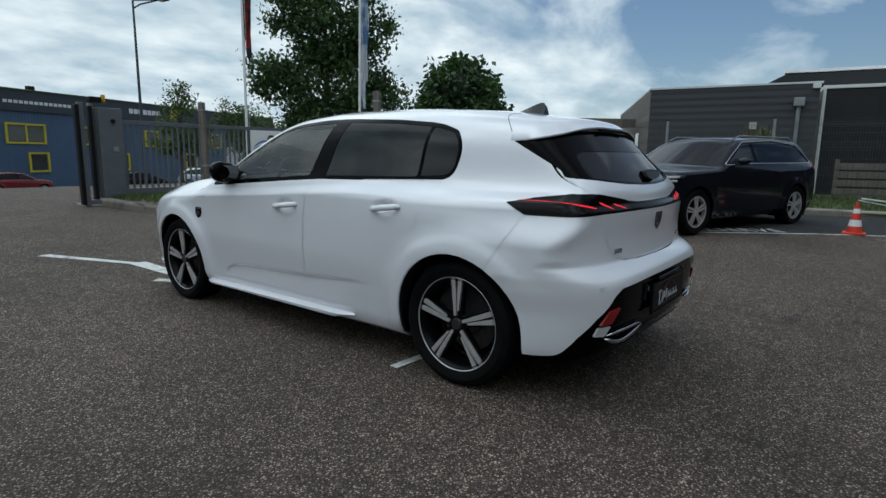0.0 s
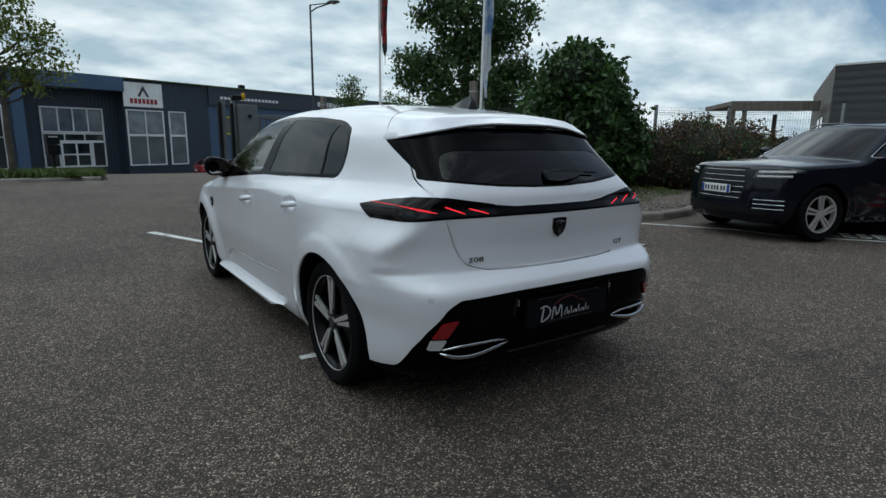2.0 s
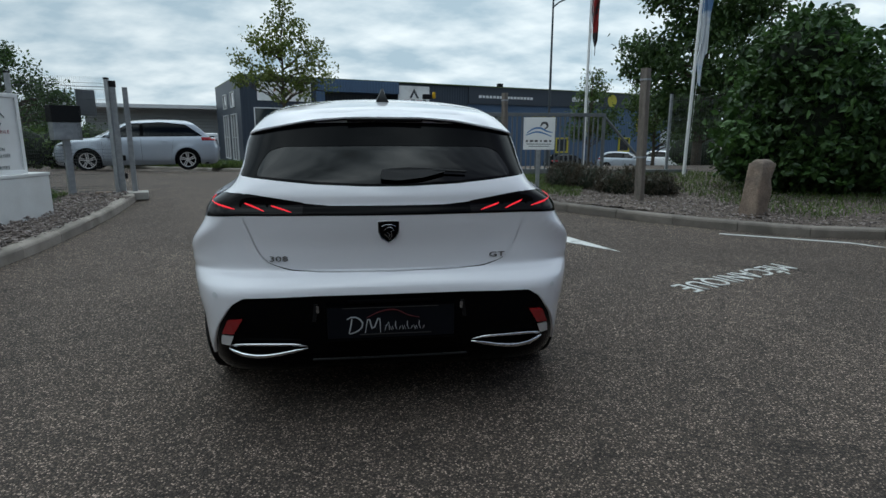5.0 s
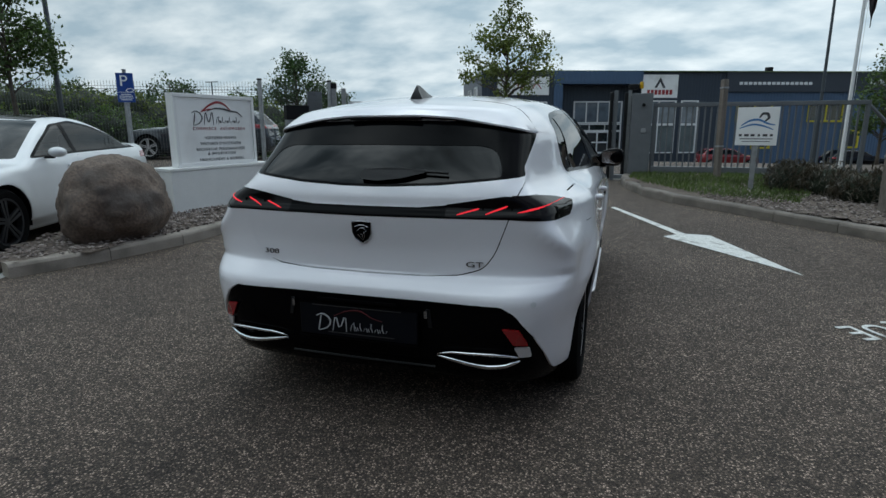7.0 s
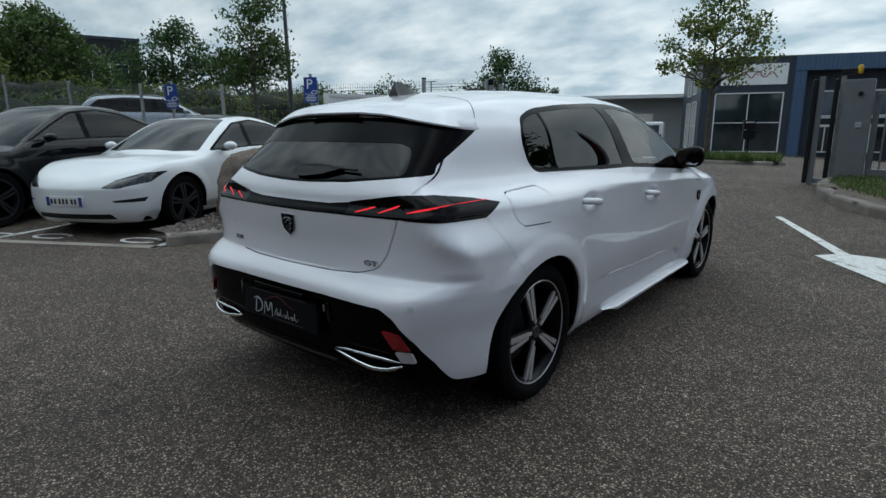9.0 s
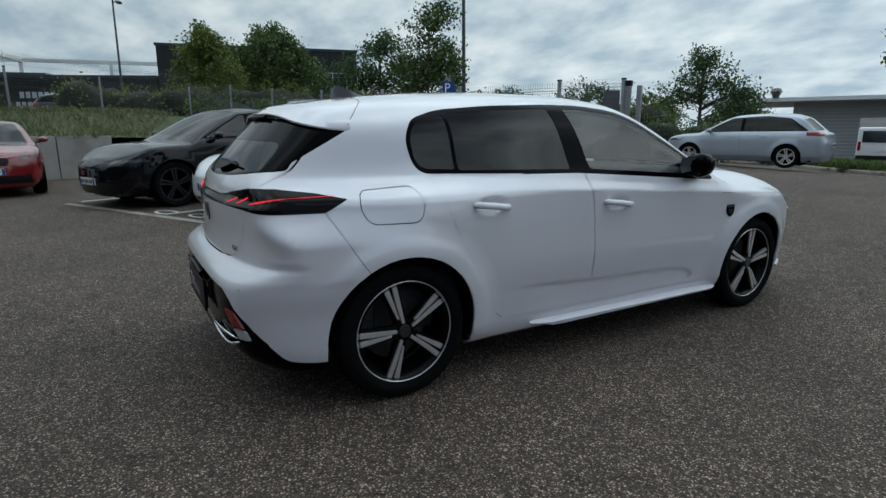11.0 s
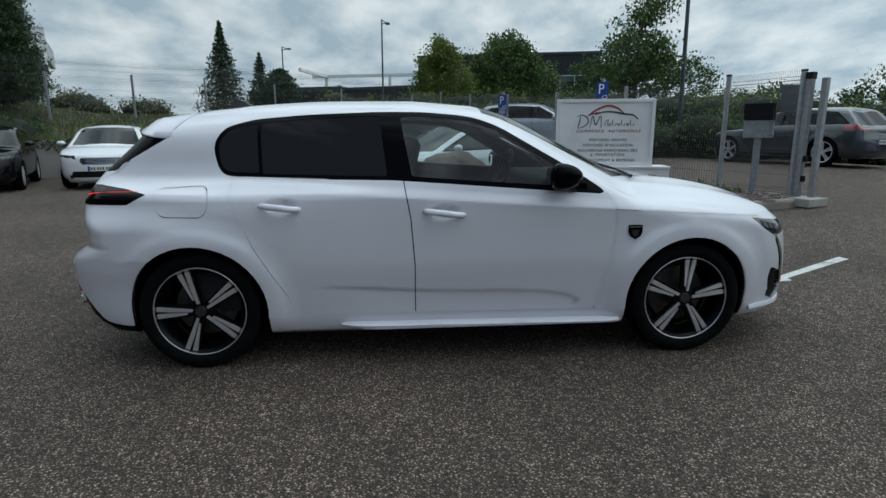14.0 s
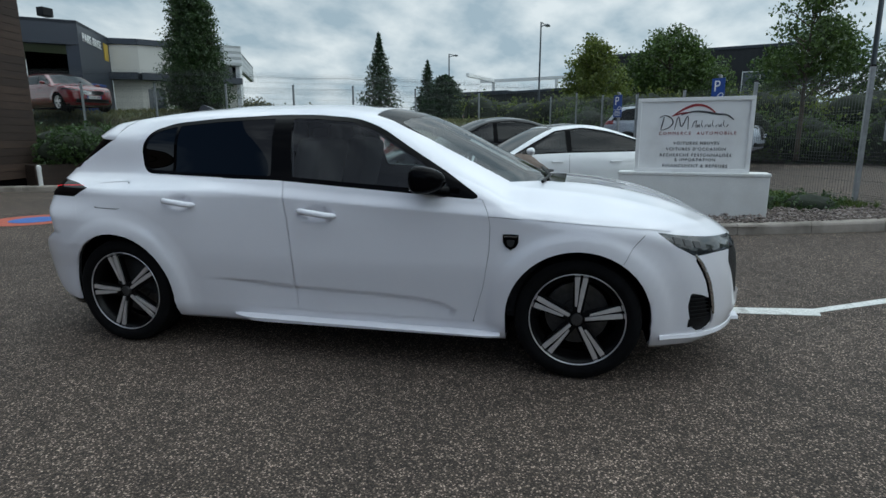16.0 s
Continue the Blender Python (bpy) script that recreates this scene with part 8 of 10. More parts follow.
    for pos in ("front", "rear"):
        z = c.get("plate_z", 0.42) if pos == "front" else 0.62
        ys = np.linspace(L2 + 0.25, L2 - 0.6, 400) * (1 if pos == "front" else -1)
        inside = f(0 * ys, ys, 0 * ys + z) <= 0
        y = float(ys[int(np.argmax(inside))]) + (0.004 if pos == "front" else -0.004)
        pl = part("number_plate", box_bm(0.52, 0.018, 0.11, (0, y, z), 0.004), M_NUMBER, car)
        sg = 1 if pos == "front" else -1
        for k in range(7):
            part("plate_mark", box_bm(0.030, 0.004, 0.058, (-0.165 + 0.052 * k + (0.02 if 1 < k < 5 else 0.035 if k >= 5 else 0.0), y + sg * 0.010, z)), M_INK, pl)
        for sx in (-1, 1):
            part("plate_band", box_bm(0.045, 0.004, 0.105, (sx * 0.235, y + sg * 0.010, z)), M_SIGNBLUE, pl)
    for cy in (c["axle_r"], c["axle_f"]):
        for sx in (1, -1):
            lin = lathe_bm([(r + 0.004, sx * (W - 0.03)), (r + 0.006, sx * (W - 0.30)), (0.08, sx * (W - 0.31))], 26)
            bmesh.ops.translate(lin, vec=(0, cy, c["wheel"]), verts=lin.verts)
            bmesh.ops.delete(lin, geom=[v for v in lin.verts if v.co.z < 0.16], context="VERTS")
            part("wheel_liner", lin, M_DARK, car)
            simple_wheel(car, sx * (W - 0.125), cy, c["wheel"], rim or M_ALLOY, sx, c.get("spokes", 5), wall=c.get("tyre_wall", 0.095))
    if c.get("rails"):
        for sx in (-1, 1):
            part("roof_rail", tube_bm([(sx * W * 0.60, c["roof_rear"] - 0.05, H - 0.10), (sx * W * 0.62, c["roof_rear"] + 0.15, H - 0.015), (sx * W * 0.62, c["roof_front"] - 0.1, H - 0.02), (sx * W * 0.62, c["roof_front"] + 0.12, H - 0.09)], 0.012, 8), M_GALV, car, smooth=True)
    return car


def simple_wheel(parent, x, y, r, alloy, side, spokes=5, width=0.225, wall=0.095):
    w = new("wheel")
    w.parent = parent
    w.matrix_basis = pose(x, y, r, 12, 0, 0)
    rim, h = r - wall, width / 2
    f = side * (h * 0.86)
    part("tyre", lathe_bm([(rim - 0.01, -h * 0.8), (r - 0.03, -h), (r, -h * 0.65), (r, h * 0.65), (r - 0.03, h), (rim + 0.02, h * 0.98), (rim, h * 0.85), (rim - 0.01, h * 0.7)], 36), M_RUBBER, w, smooth=True)
    bms = [lathe_bm([(rim - 0.02, f - side * 0.06), (rim - 0.018, f - side * 0.004), (rim + 0.002, f), (rim + 0.002, f - side * 0.02)], 36)]
    for k in range(spokes):
        rot = Matrix.Rotation(2 * math.pi * k / spokes, 4, "X")
        for o in (-0.028, 0.012):
            b = prism_bm([(0.03, o * 0.8 + 0.002), (rim - 0.012, o * 1.5), (rim - 0.012, o * 1.5 + 0.034), (0.03, o * 0.8 + 0.026)], -side * 0.02, "yz", f - side * 0.006)
            bmesh.ops.transform(b, matrix=rot, verts=b.verts)
            bms.append(b)
    bms.append(lathe_bm([(0.0, f - side * 0.004), (0.04, f - side * 0.006), (0.05, f - side * 0.03)], 20))
    part("rim", merge_bm(*bms), alloy, w)
    part("brake", lathe_bm([(0.001, f - side * 0.06), (rim - 0.01, f - side * 0.065)], 28), M_DARK, w)
    return w


def paint_mat(name, col, rough=0.28, metal=0.0):
    return mat(name, col, rough, metal, vary=0.03, scale=2, coat=0.2 if max(col) < 0.03 else 0.8, fine=0.03, fine_scale=800, spec=0.2 if max(col) < 0.03 else 0.5)


M_CARGLASS = glass_mat("car_glass", (0.10, 0.12, 0.12), 1.5)
M_CARSCREEN = glass_mat("car_screen_glass", (0.06, 0.072, 0.072), 1.45)
M_DARKGLASS = glass_mat("car_dark_glass", (0.05, 0.055, 0.06))
P_BLACK, P_WHITE, P_SILVER = paint_mat("black_paint", (0.004, 0.0045, 0.006), 0.06), paint_mat("plain_white_paint", (0.74, 0.75, 0.76)), paint_mat("silver_blue_paint", (0.42, 0.46, 0.52), 0.35, 0.3)
P_GREY, P_RED, P_DARKBLUE = paint_mat("dark_grey_paint", (0.035, 0.042, 0.052), 0.22, 0.2), paint_mat("deep_red_paint", (0.17, 0.009, 0.013), 0.22), paint_mat("midnight_paint", (0.005, 0.006, 0.011), 0.11)

SEDAN = dict(glass_roof=True, length=4.69, width=1.85, height=1.44, belt=0.93, rake=0.50, tail_slope=0.36, cowl=1.06, bonnet=0.93, nose=0.66, roof_front=0.10, roof_rear=-0.75, deck=1.06, tail_in=0.9, axle_f=1.46, axle_r=-1.415, wheel=0.335, clear=0.16,
             headlamp=(0.46, 0.56, 0.575, 0.675), taillamp=(0.55, 0.9, 0.82, 0.92), intake=(0.58, 0.215, 0.285), lamp_poly=[(0.45, 0.580), (0.62, 0.570), (0.85, 0.630), (0.90, 0.745), (0.78, 0.738), (0.57, 0.665)], slit=[(0.56, 0.435), (0.84, 0.465), (0.82, 0.415), (0.60, 0.415)], plate_z=0.43, bpillar=-0.02, quarter=0.02)
CROSS = dict(SEDAN, lamp_poly=None, length=4.75, width=1.92, height=1.62, belt=1.06, bonnet=1.04, nose=0.75, cowl=1.05, roof_front=0.05, roof_rear=-0.85, deck=1.16, tail_slope=0.45, wheel=0.36, headlamp=(0.52, 0.64, 0.68, 0.745), axle_f=1.45, axle_r=-1.44, clear=0.19)
SUV = dict(length=4.66, width=1.89, height=1.60, belt=1.06, rake=0.55, tail_slope=1.15, cowl=0.98, bonnet=1.04, nose=0.85, roof_front=0.05, roof_rear=-1.72, deck=1.06, tail_in=0.35, axle_f=1.44, axle_r=-1.38, wheel=0.365, clear=0.20,
           headlamp=(0.52, 0.60, 0.79, 0.885), taillamp=(0.5, 0.94, 0.98, 1.12), grille=(0.50, 0.50, 0.90), bars=6, intake=(0.75, 0.30, 0.40), plate_z=0.62, bpillar=-0.12, rails=True, quarter=0.10)
FAMILY = dict(SUV, nose_in=0.07, nose_bow=0.36, height=1.53, belt=1.03, bonnet=1.03, nose=0.88, cowl=0.96, deck=1.03, wheel=0.345, tyre_wall=0.112, bar=0.004, trim=True, headlamp=(0.50, 0.60, 0.775, 0.865), grille=(0.46, 0.48, 0.90))
HATCH = dict(length=4.26, width=1.80, height=1.46, belt=0.95, rake=0.52, tail_slope=1.0, cowl=1.02, bonnet=0.97, nose=0.76, roof_front=0.12, roof_rear=-1.50, deck=0.98, tail_in=0.40, axle_f=1.30, axle_r=-1.32, wheel=0.315, clear=0.16,
             headlamp=(0.48, 0.58, 0.68, 0.755), taillamp=(0.5, 0.9, 0.86, 0.98), grille=(0.42, 0.56, 0.72), bars=5, intake=(0.62, 0.28, 0.42), plate_z=0.48, bpillar=-0.10, quarter=0.12)
COUPE = dict(HATCH, length=4.44, width=1.78, height=1.42, roof_rear=-0.95, tail_slope=0.50, deck=1.02, tail_in=0.7, cowl=0.92, axle_f=1.40, axle_r=-1.29, grille=(0.34, 0.58, 0.72), bars=0, intake=(0.68, 0.26, 0.40), roof_front=0.0, quarter=0.04)


def facing(x, y, heading, z=None):
    """A pose with the car's nose along the heading."""
    h = Vector(heading).normalized()
    return Matrix.Translation((x, y, gz(x, y) if z is None else z)) @ Matrix.Rotation(math.atan2(-h.x, h.y), 4, "Z")


def by_wheels(front, rear, c, left=True, z=None):
    """A pose from the ground points of the two wheels on one side."""
    fr, re_ = Vector(front), Vector(rear)
    h = (fr - re_).normalized()
    lf = Vector((-h.y, h.x))
    off = lf * (c["width"] / 2 - 0.12) * (-1 if left else 1)
    ax = fr + off - h * c["axle_f"]
    return facing(ax.x, ax.y, h, z)


_h = Vector((0.39, -0.92)).normalized()
_fw = Vector((-4.90, -0.14))
build_car("electric_sedan", by_wheels(_fw, _fw - _h * 2.875, SEDAN), SEDAN, P_WHITE, "white electric sedan with black wheels in a charging bay", rim=M_RIMGREY, fine=1.25)
_fw = Vector((-6.96, -1.56))
build_car("electric_crossover", by_wheels(_fw, _fw - _h * 2.89, CROSS), CROSS, P_BLACK, "black electric crossover in a charging bay", rim=M_RIMGREY, fine=1.15)
build_car("sports_utility_car", by_wheels((5.89, -0.72), (8.52, -1.68), FAMILY), FAMILY, P_DARKBLUE, "dark blue-black family SUV with chrome trim and silver wheels", fine=1.3)
build_car("estate_car", by_wheels((-8.1, 13.05), (-5.5, 13.75), HATCH, z=0.18), dict(HATCH, length=4.5, height=1.50, mirror_mat=P_SILVER), P_SILVER, "silver-blue estate car outside the gate", fine=1.0)
build_car("estate_car", by_wheels((-12.9, 9.97), (-10.35, 10.9), SUV, z=0.34), dict(SUV, height=1.53, belt=1.02, bonnet=1.0, nose=0.8, deck=1.0, rails=False, headlamp=(0.52, 0.60, 0.72, 0.80), taillamp=(0.45, 0.94, 0.92, 1.05)), P_GREY, "dark grey estate car parked beyond the mesh fence", fine=1.0)
build_car("coupe", facing(-11.75, -4.58, (0.985, 0.13)), COUPE, P_RED, "red coupe parked nose-out by the concrete wall", fine=1.0)
build_car("hatchback", facing(-11.39, -7.53, (0.95, 0.31)), HATCH, P_WHITE, "white hatchback parked nose-out by the concrete wall", fine=1.0)
build_car("hatchback", facing(-10.44, -10.03, (0.91, 0.42)), dict(HATCH, grille=(0.46, 0.52, 0.72)), P_BLACK, "black hatchback parked nose-out by the concrete wall", fine=1.0)
build_car("estate_car", facing(-15.4, 4.6, (0.377, 0.926), 0.58), SUV, P_SILVER, "silver SUV parked on the street behind the fence", fine=0.7)
build_car("hatchback", facing(-31.0, -3.2, (0.3, 0.9), 1.5), HATCH, P_GREY, "dark hatchback parked on the street behind the fence", fine=0.7)
build_car("hatchback", facing(-14.9, -17.95, (0.30, 0.95), 2.22), HATCH, P_RED, "red hatchback on the upper parking place", fine=0.7)


# ---- buildings, street, far trees ----
def clad_mat(name, col, pitch=0.18, depth=0.6, rough=0.5, vertical=True, vary=0.06):
    """Profiled sheet cladding: fine ribs as relief."""
    m = mat(name, col, rough, 0.1, vary=vary, scale=0.5, fine=0.03, fine_scale=30)
    nt = m.node_tree
    nd, ln = nt.nodes.new, nt.links.new
    co, wv, bp = nd("ShaderNodeTexCoord"), nd("ShaderNodeTexWave"), nd("ShaderNodeBump")
    wv.wave_type, wv.bands_direction, wv.wave_profile = "BANDS", "X" if vertical else "Z", "TRI"
    wv.inputs["Scale"].default_value = 0.314 / pitch
    ln(co.outputs["Object"], wv.inputs["Vector"])
    bp.inputs["Strength"].default_value, bp.inputs["Distance"].default_value = depth, 0.04
    ln(wv.outputs["Fac"], bp.inputs["Height"]); ln(bp.outputs[0], nt.nodes["Principled BSDF"].inputs["Normal"])
    return m


M_NAVYCLAD = clad_mat("navy_cladding", (0.030, 0.042, 0.062), 0.25)
M_BLUECLAD = clad_mat("blue_cladding", (0.060, 0.105, 0.185), 0.25)
M_FASCIA = mat("dark_fascia", (0.032, 0.040, 0.055), 0.45, vary=0.05, scale=0.6)
M_SILVERCLAD = clad_mat("silver_cladding", (0.50, 0.52, 0.53), 0.3, vertical=False)
M_GREYCLAD = clad_mat("grey_board_cladding", (0.062, 0.062, 0.069), 0.22, 0.22, 0.7, vertical=False)
M_BLACKCLAD = clad_mat("black_cladding", (0.014, 0.015, 0.017), 0.5, 0.3, 0.5)
M_FRAME = mat("window_frame_grey", (0.70, 0.71, 0.72), 0.5)
M_YELLOW = mat("yellow_frame", (0.50, 0.42, 0.03), 0.5)
M_PANE = mat("building_glass", (0.022, 0.030, 0.036), 0.04, spec=0.8, vary=0.5, scale=0.6)
M_BLIND = mat("blinds_behind_glass", (0.13, 0.16, 0.20), 0.08, spec=0.8, vary=0.35, scale=1.2)
M_FROST = mat("frosted_glass", (0.10, 0.125, 0.135), 0.25, spec=0.6, vary=0.2, scale=0.8)
M_PANEL = mat("cream_panel", (0.55, 0.54, 0.50), 0.7, vary=0.05, scale=0.5, stain=(0.47, 0.46, 0.43), stain_scale=0.3)
M_SIDECLAD = mat("weathered_board_cladding", (0.12, 0.105, 0.095), 0.75, vary=0.18, scale=3, fine=0.2, fine_scale=40, bump=0.4, bump_scale=25, stretch=(0.5, 0.5, 6), island=0.15)
M_WOODCLAD = mat("brown_timber_cladding", (0.036, 0.021, 0.014), 0.75, vary=0.25, scale=2, fine=0.3, fine_scale=25, bump=0.5, bump_scale=20, stretch=(0.5, 0.5, 6), island=0.25)


def glazing(parent, x, z, w, h, cols, rows, y=0.0, frame=None, bar=0.07, glass=None):
    """A framed window in the xz plane facing -y, each pane a part."""
    frame = frame or M_FRAME
    win = part("window", merge_bm(box_bm(w, 0.12, bar, (x + w / 2, y - 0.03, z + bar / 2)), box_bm(w, 0.12, bar, (x + w / 2, y - 0.03, z + h - bar / 2)), box_bm(bar, 0.12, h - 2 * bar, (x + bar / 2, y - 0.03, z + h / 2)), box_bm(bar, 0.12, h - 2 * bar, (x + w - bar / 2, y - 0.03, z + h / 2))), frame, parent)
    iw, ih = (w - 2 * bar), (h - 2 * bar)
    for i in range(1, cols):
        part("mullion", box_bm(bar * 0.8, 0.10, ih, (x + bar + iw * i / cols, y - 0.03, z + h / 2)), frame, win)
    for j in range(1, rows):
        part("transom", box_bm(iw, 0.095, bar * 0.8, (x + w / 2, y - 0.03, z + bar + ih * j / rows)), frame, win)
    for i in range(cols):
        for j in range(rows):
            part("pane", box_bm(iw / cols - bar * 0.8, 0.02, ih / rows - bar * 0.8, (x + bar + iw * (i + 0.5) / cols, y - 0.01, z + bar + ih * (j + 0.5) / rows)), glass or M_PANE, win)
    return win


def build_blue_hall():
    a, d = Vector((-9.34, 39.2)), Vector((0.934, 0.357))
    m = Matrix.Translation((a.x, a.y, -1.75)) @ Matrix.Rotation(math.atan2(d.y, d.x), 4, "Z")
    b = thing("commercial_hall", m, "blue and navy clad commercial hall with glazed shopfronts", "building")
    H = 7.25
    # facade bays: navy wing, recessed entrance, navy bay, blue bays
    part("wall", box_bm(5.6, 14, H, (2.8, 7.0, H / 2), 0.02), M_NAVYCLAD, b)
    part("wall", box_bm(7.0, 13, H - 0.3, (9.1, 7.9, H / 2 - 0.15), 0.02), M_NAVYCLAD, b, "recessed navy wall")
    part("portal_frame", box_bm(7.0, 1.3, 0.95, (9.1, 0.55, H - 0.45), 0.02), M_BLUECLAD, b, "blue portal beam over the entrance")
    part("portal_frame", box_bm(0.7, 1.3, H - 0.95, (5.95, 0.55, (H - 0.95) / 2), 0.02), M_BLUECLAD, b)
    part("wall", box_bm(6.8, 14, H - 0.05, (16.0, 7.2, H / 2), 0.02), M_NAVYCLAD, b)
    part("wall", box_bm(34.0, 14, H - 0.1, (36.4, 7.25, H / 2 - 0.05), 0.02), M_BLUECLAD, b, "blue clad wall")
    part("fascia", box_bm(34.0, 0.25, 1.5, (36.4, 0.18, H - 0.75), 0.01), M_FASCIA, b, "dark sign band")
    part("coping", box_bm(53.4, 14.3, 0.08, (26.7, 7.1, H + 0.04)), mat("green_coping", (0.10, 0.14, 0.06), 0.6), b)
    glazing(b, 0.9, 1.0, 4.2, 4.0, 2, 2, -0.02)
    glazing(b, 7.6, 3.35, 4.0, 1.75, 4, 1, 1.35, bar=0.11, glass=M_BLIND)
    glazing(b, 7.6, 2.75, 4.0, 0.58, 3, 1, 1.35, bar=0.08)
    glazing(b, 7.6, 0.95, 1.0, 1.80, 2, 1, 1.35, bar=0.08)
    glazing(b, 8.64, 0.95, 2.0, 1.80, 2, 2, 1.33, bar=0.13)
    glazing(b, 10.68, 0.95, 0.92, 1.80, 1, 1, 1.35, bar=0.08)
    glazing(b, 12.7, 3.25, 2.8, 1.85, 2, 1, 0.18, bar=0.09, glass=M_BLIND)
    glazing(b, 12.7, 1.0, 2.8, 2.25, 2, 1, 0.18, bar=0.09, glass=M_FROST)
    glazing(b, 15.9, 3.25, 1.4, 1.85, 1, 1, 0.18, bar=0.09, glass=M_BLIND)
    glazing(b, 15.9, 1.0, 1.4, 2.25, 1, 1, 0.18, bar=0.09, glass=M_FROST)
    for u, z, ww, hh, cc in ((-4.6, 1.0, 2.6, 3.6, 2), (-9.0, 1.0, 2.6, 3.6, 2), (-4.4, 5.1, 1.8, 1.2, 1), (-8.6, 5.1, 1.8, 1.2, 1)):
        glazing(b, u, z, ww, hh, cc, 1 if hh < 2 else 2, -0.02).matrix_basis = Matrix.Rotation(-math.pi / 2, 4, "Z")
    for x in (20.5, 26.5, 33.0, 40.5):
        glazing(b, x, 3.4, 3.0, 1.5, 2, 1, 0.22, M_YELLOW, 0.14)
    for x in (22.0, 29.5, 38.0):
        glazing(b, x, 1.3, 1.6, 1.5, 1, 1, 0.22, M_YELLOW, 0.14)
    part("sectional_door", box_bm(3.4, 0.1, 3.4, (46.0, 0.2, 1.9)), M_SILVERCLAD, b)
    for x, w, z, h in ((1.2, 4.0, H - 1.75, 1.35), (12.6, 2.9, H - 1.95, 1.75)):
        sg = part("sign_panel", box_bm(w, 0.08, h, (x + w / 2, -0.06 if x < 5 else 0.12, z + h / 2)), M_SIGNWHITE, b, "white company sign panel")
        y = (-0.06 if x < 5 else 0.12) - 0.046
        if x > 5:
            part("sign_mark", prism_bm([(x + 1.0, z + 0.75), (x + 1.45, z + 1.55), (x + 1.9, z + 0.75), (x + 1.7, z + 0.75), (x + 1.45, z + 1.2), (x + 1.2, z + 0.75)], -0.01, "xz", y), M_INK, sg)
            for k in range(7):
                part("sign_mark", box_bm(0.22, 0.012, 0.36, (x + 0.55 + 0.30 * k, y - 0.004, z + 0.42)), M_INKRED, sg)
        else:
            pts = [(x + 1.2 + 0.22 * k, z + 0.65 + 0.22 * math.sin(k * 1.7)) for k in range(11)]
            part("sign_mark", tube_bm([(p[0], y, p[1]) for p in pts], 0.035, 6), M_INKRED, sg)
            part("sign_mark", box_bm(1.0, 0.012, 0.16, (x + 0.75, y, z + 1.05)), M_FRAME, sg)
    for k in range(16):
        part("fascia_bar", box_bm(0.28, 0.02, 0.22, (20.6 + 0.38 * k, 0.045, H - 0.85)), M_FRAME, b)
    for k in range(7):
        part("fascia_bar", box_bm(0.42, 0.02, 0.42, (31.5 + 0.52 * k, 0.045, H - 0.75)), M_FRAME, b)
    part("round_emblem", lathe_bm([(0.0, 0.03), (0.62, 0.03), (0.62, 0.08)], 28, "y"), mat("emblem_yellow", (0.42, 0.38, 0.04), 0.5), b)
    for o in b.children:
        if o.name.startswith("round_emblem"):
            o.matrix_basis = pose(36.6, 0, H - 0.75)
    part("roof_vent", box_bm(0.5, 0.4, 0.55, (24.0, 2.0, H + 0.3), 0.05), M_BLACKPLASTIC, b)
    return b


build_blue_hall()


def build_silver_hall():
    m = Matrix.Translation((-26.3, 49.7, -1.4)) @ Matrix.Rotation(math.atan2(4.0, 10.7), 4, "Z")
    b = thing("warehouse", m, "low silver-grey clad warehouse with roof vents", "building")
    part("wall", box_bm(24, 16, 5.4, (5.0, 8, 2.7), 0.02), M_SILVERCLAD, b)
    part("fascia", box_bm(24.2, 16.2, 0.35, (5.0, 8, 5.25), 0.02), M_FRAME, b)
    for x in (6.4, 8.1):
        part("roof_vent", lathe_bm([(0.0, 6.3), (0.35, 6.2), (0.5, 5.95), (0.35, 5.7), (0.25, 5.4)], 14, "z"), M_GALV, b, smooth=True)
        b.children[-1].matrix_basis = pose(x, 3, 0)
    part("sectional_door", box_bm(3.2, 0.1, 3.2, (8.0, -0.05, 2.0)), M_PANEL, b)


build_silver_hall()


def build_van(x, y, heading):
    v = thing("van", facing(x, y, heading), "white panel van parked far off", "van")
    part("body_shell", box_bm(1.9, 4.7, 1.55, (0, 0, 1.12), 0.12, 3), P_WHITE, v, smooth=True)
    part("rear_window", box_bm(1.5, 0.03, 0.55, (0, -2.36, 1.45), 0.02), M_PANE, v)
    part("bumper", box_bm(1.85, 0.14, 0.22, (0, -2.36, 0.45), 0.03), M_BLACKPLASTIC, v)
    for sx in (-1, 1):
        part("tail_lamp", box_bm(0.12, 0.03, 0.42, (sx * 0.84, -2.36, 1.0), 0.01), M_REDLENS, v)
        for yy in (-1.5, 1.5):
            simple_wheel(v, sx * 0.83, yy, 0.33, M_ALLOY, sx)
    part("number_plate", box_bm(0.5, 0.02, 0.11, (0, -2.37, 0.82)), M_NUMBER, v)


build_van(-10.2, 31.5, (-0.28, 0.96))
for cx, cy, h, p, lb in ((8.4, 40.8, (1, 0.2), P_RED, "red hatchback parked before the blue hall"), (16.5, 41.5, (1, 0.3), P_BLACK, "dark hatchback parked before the blue hall"), (19.5, 37.0, (0.8, -0.5), P_SILVER, "silver hatchback parked beyond the gate"), (22.5, 36.0, (0.8, -0.5), P_WHITE, "white hatchback parked beyond the gate")):
    build_car("hatchback", facing(cx, cy, h), HATCH, p, lb, fine=0.55)

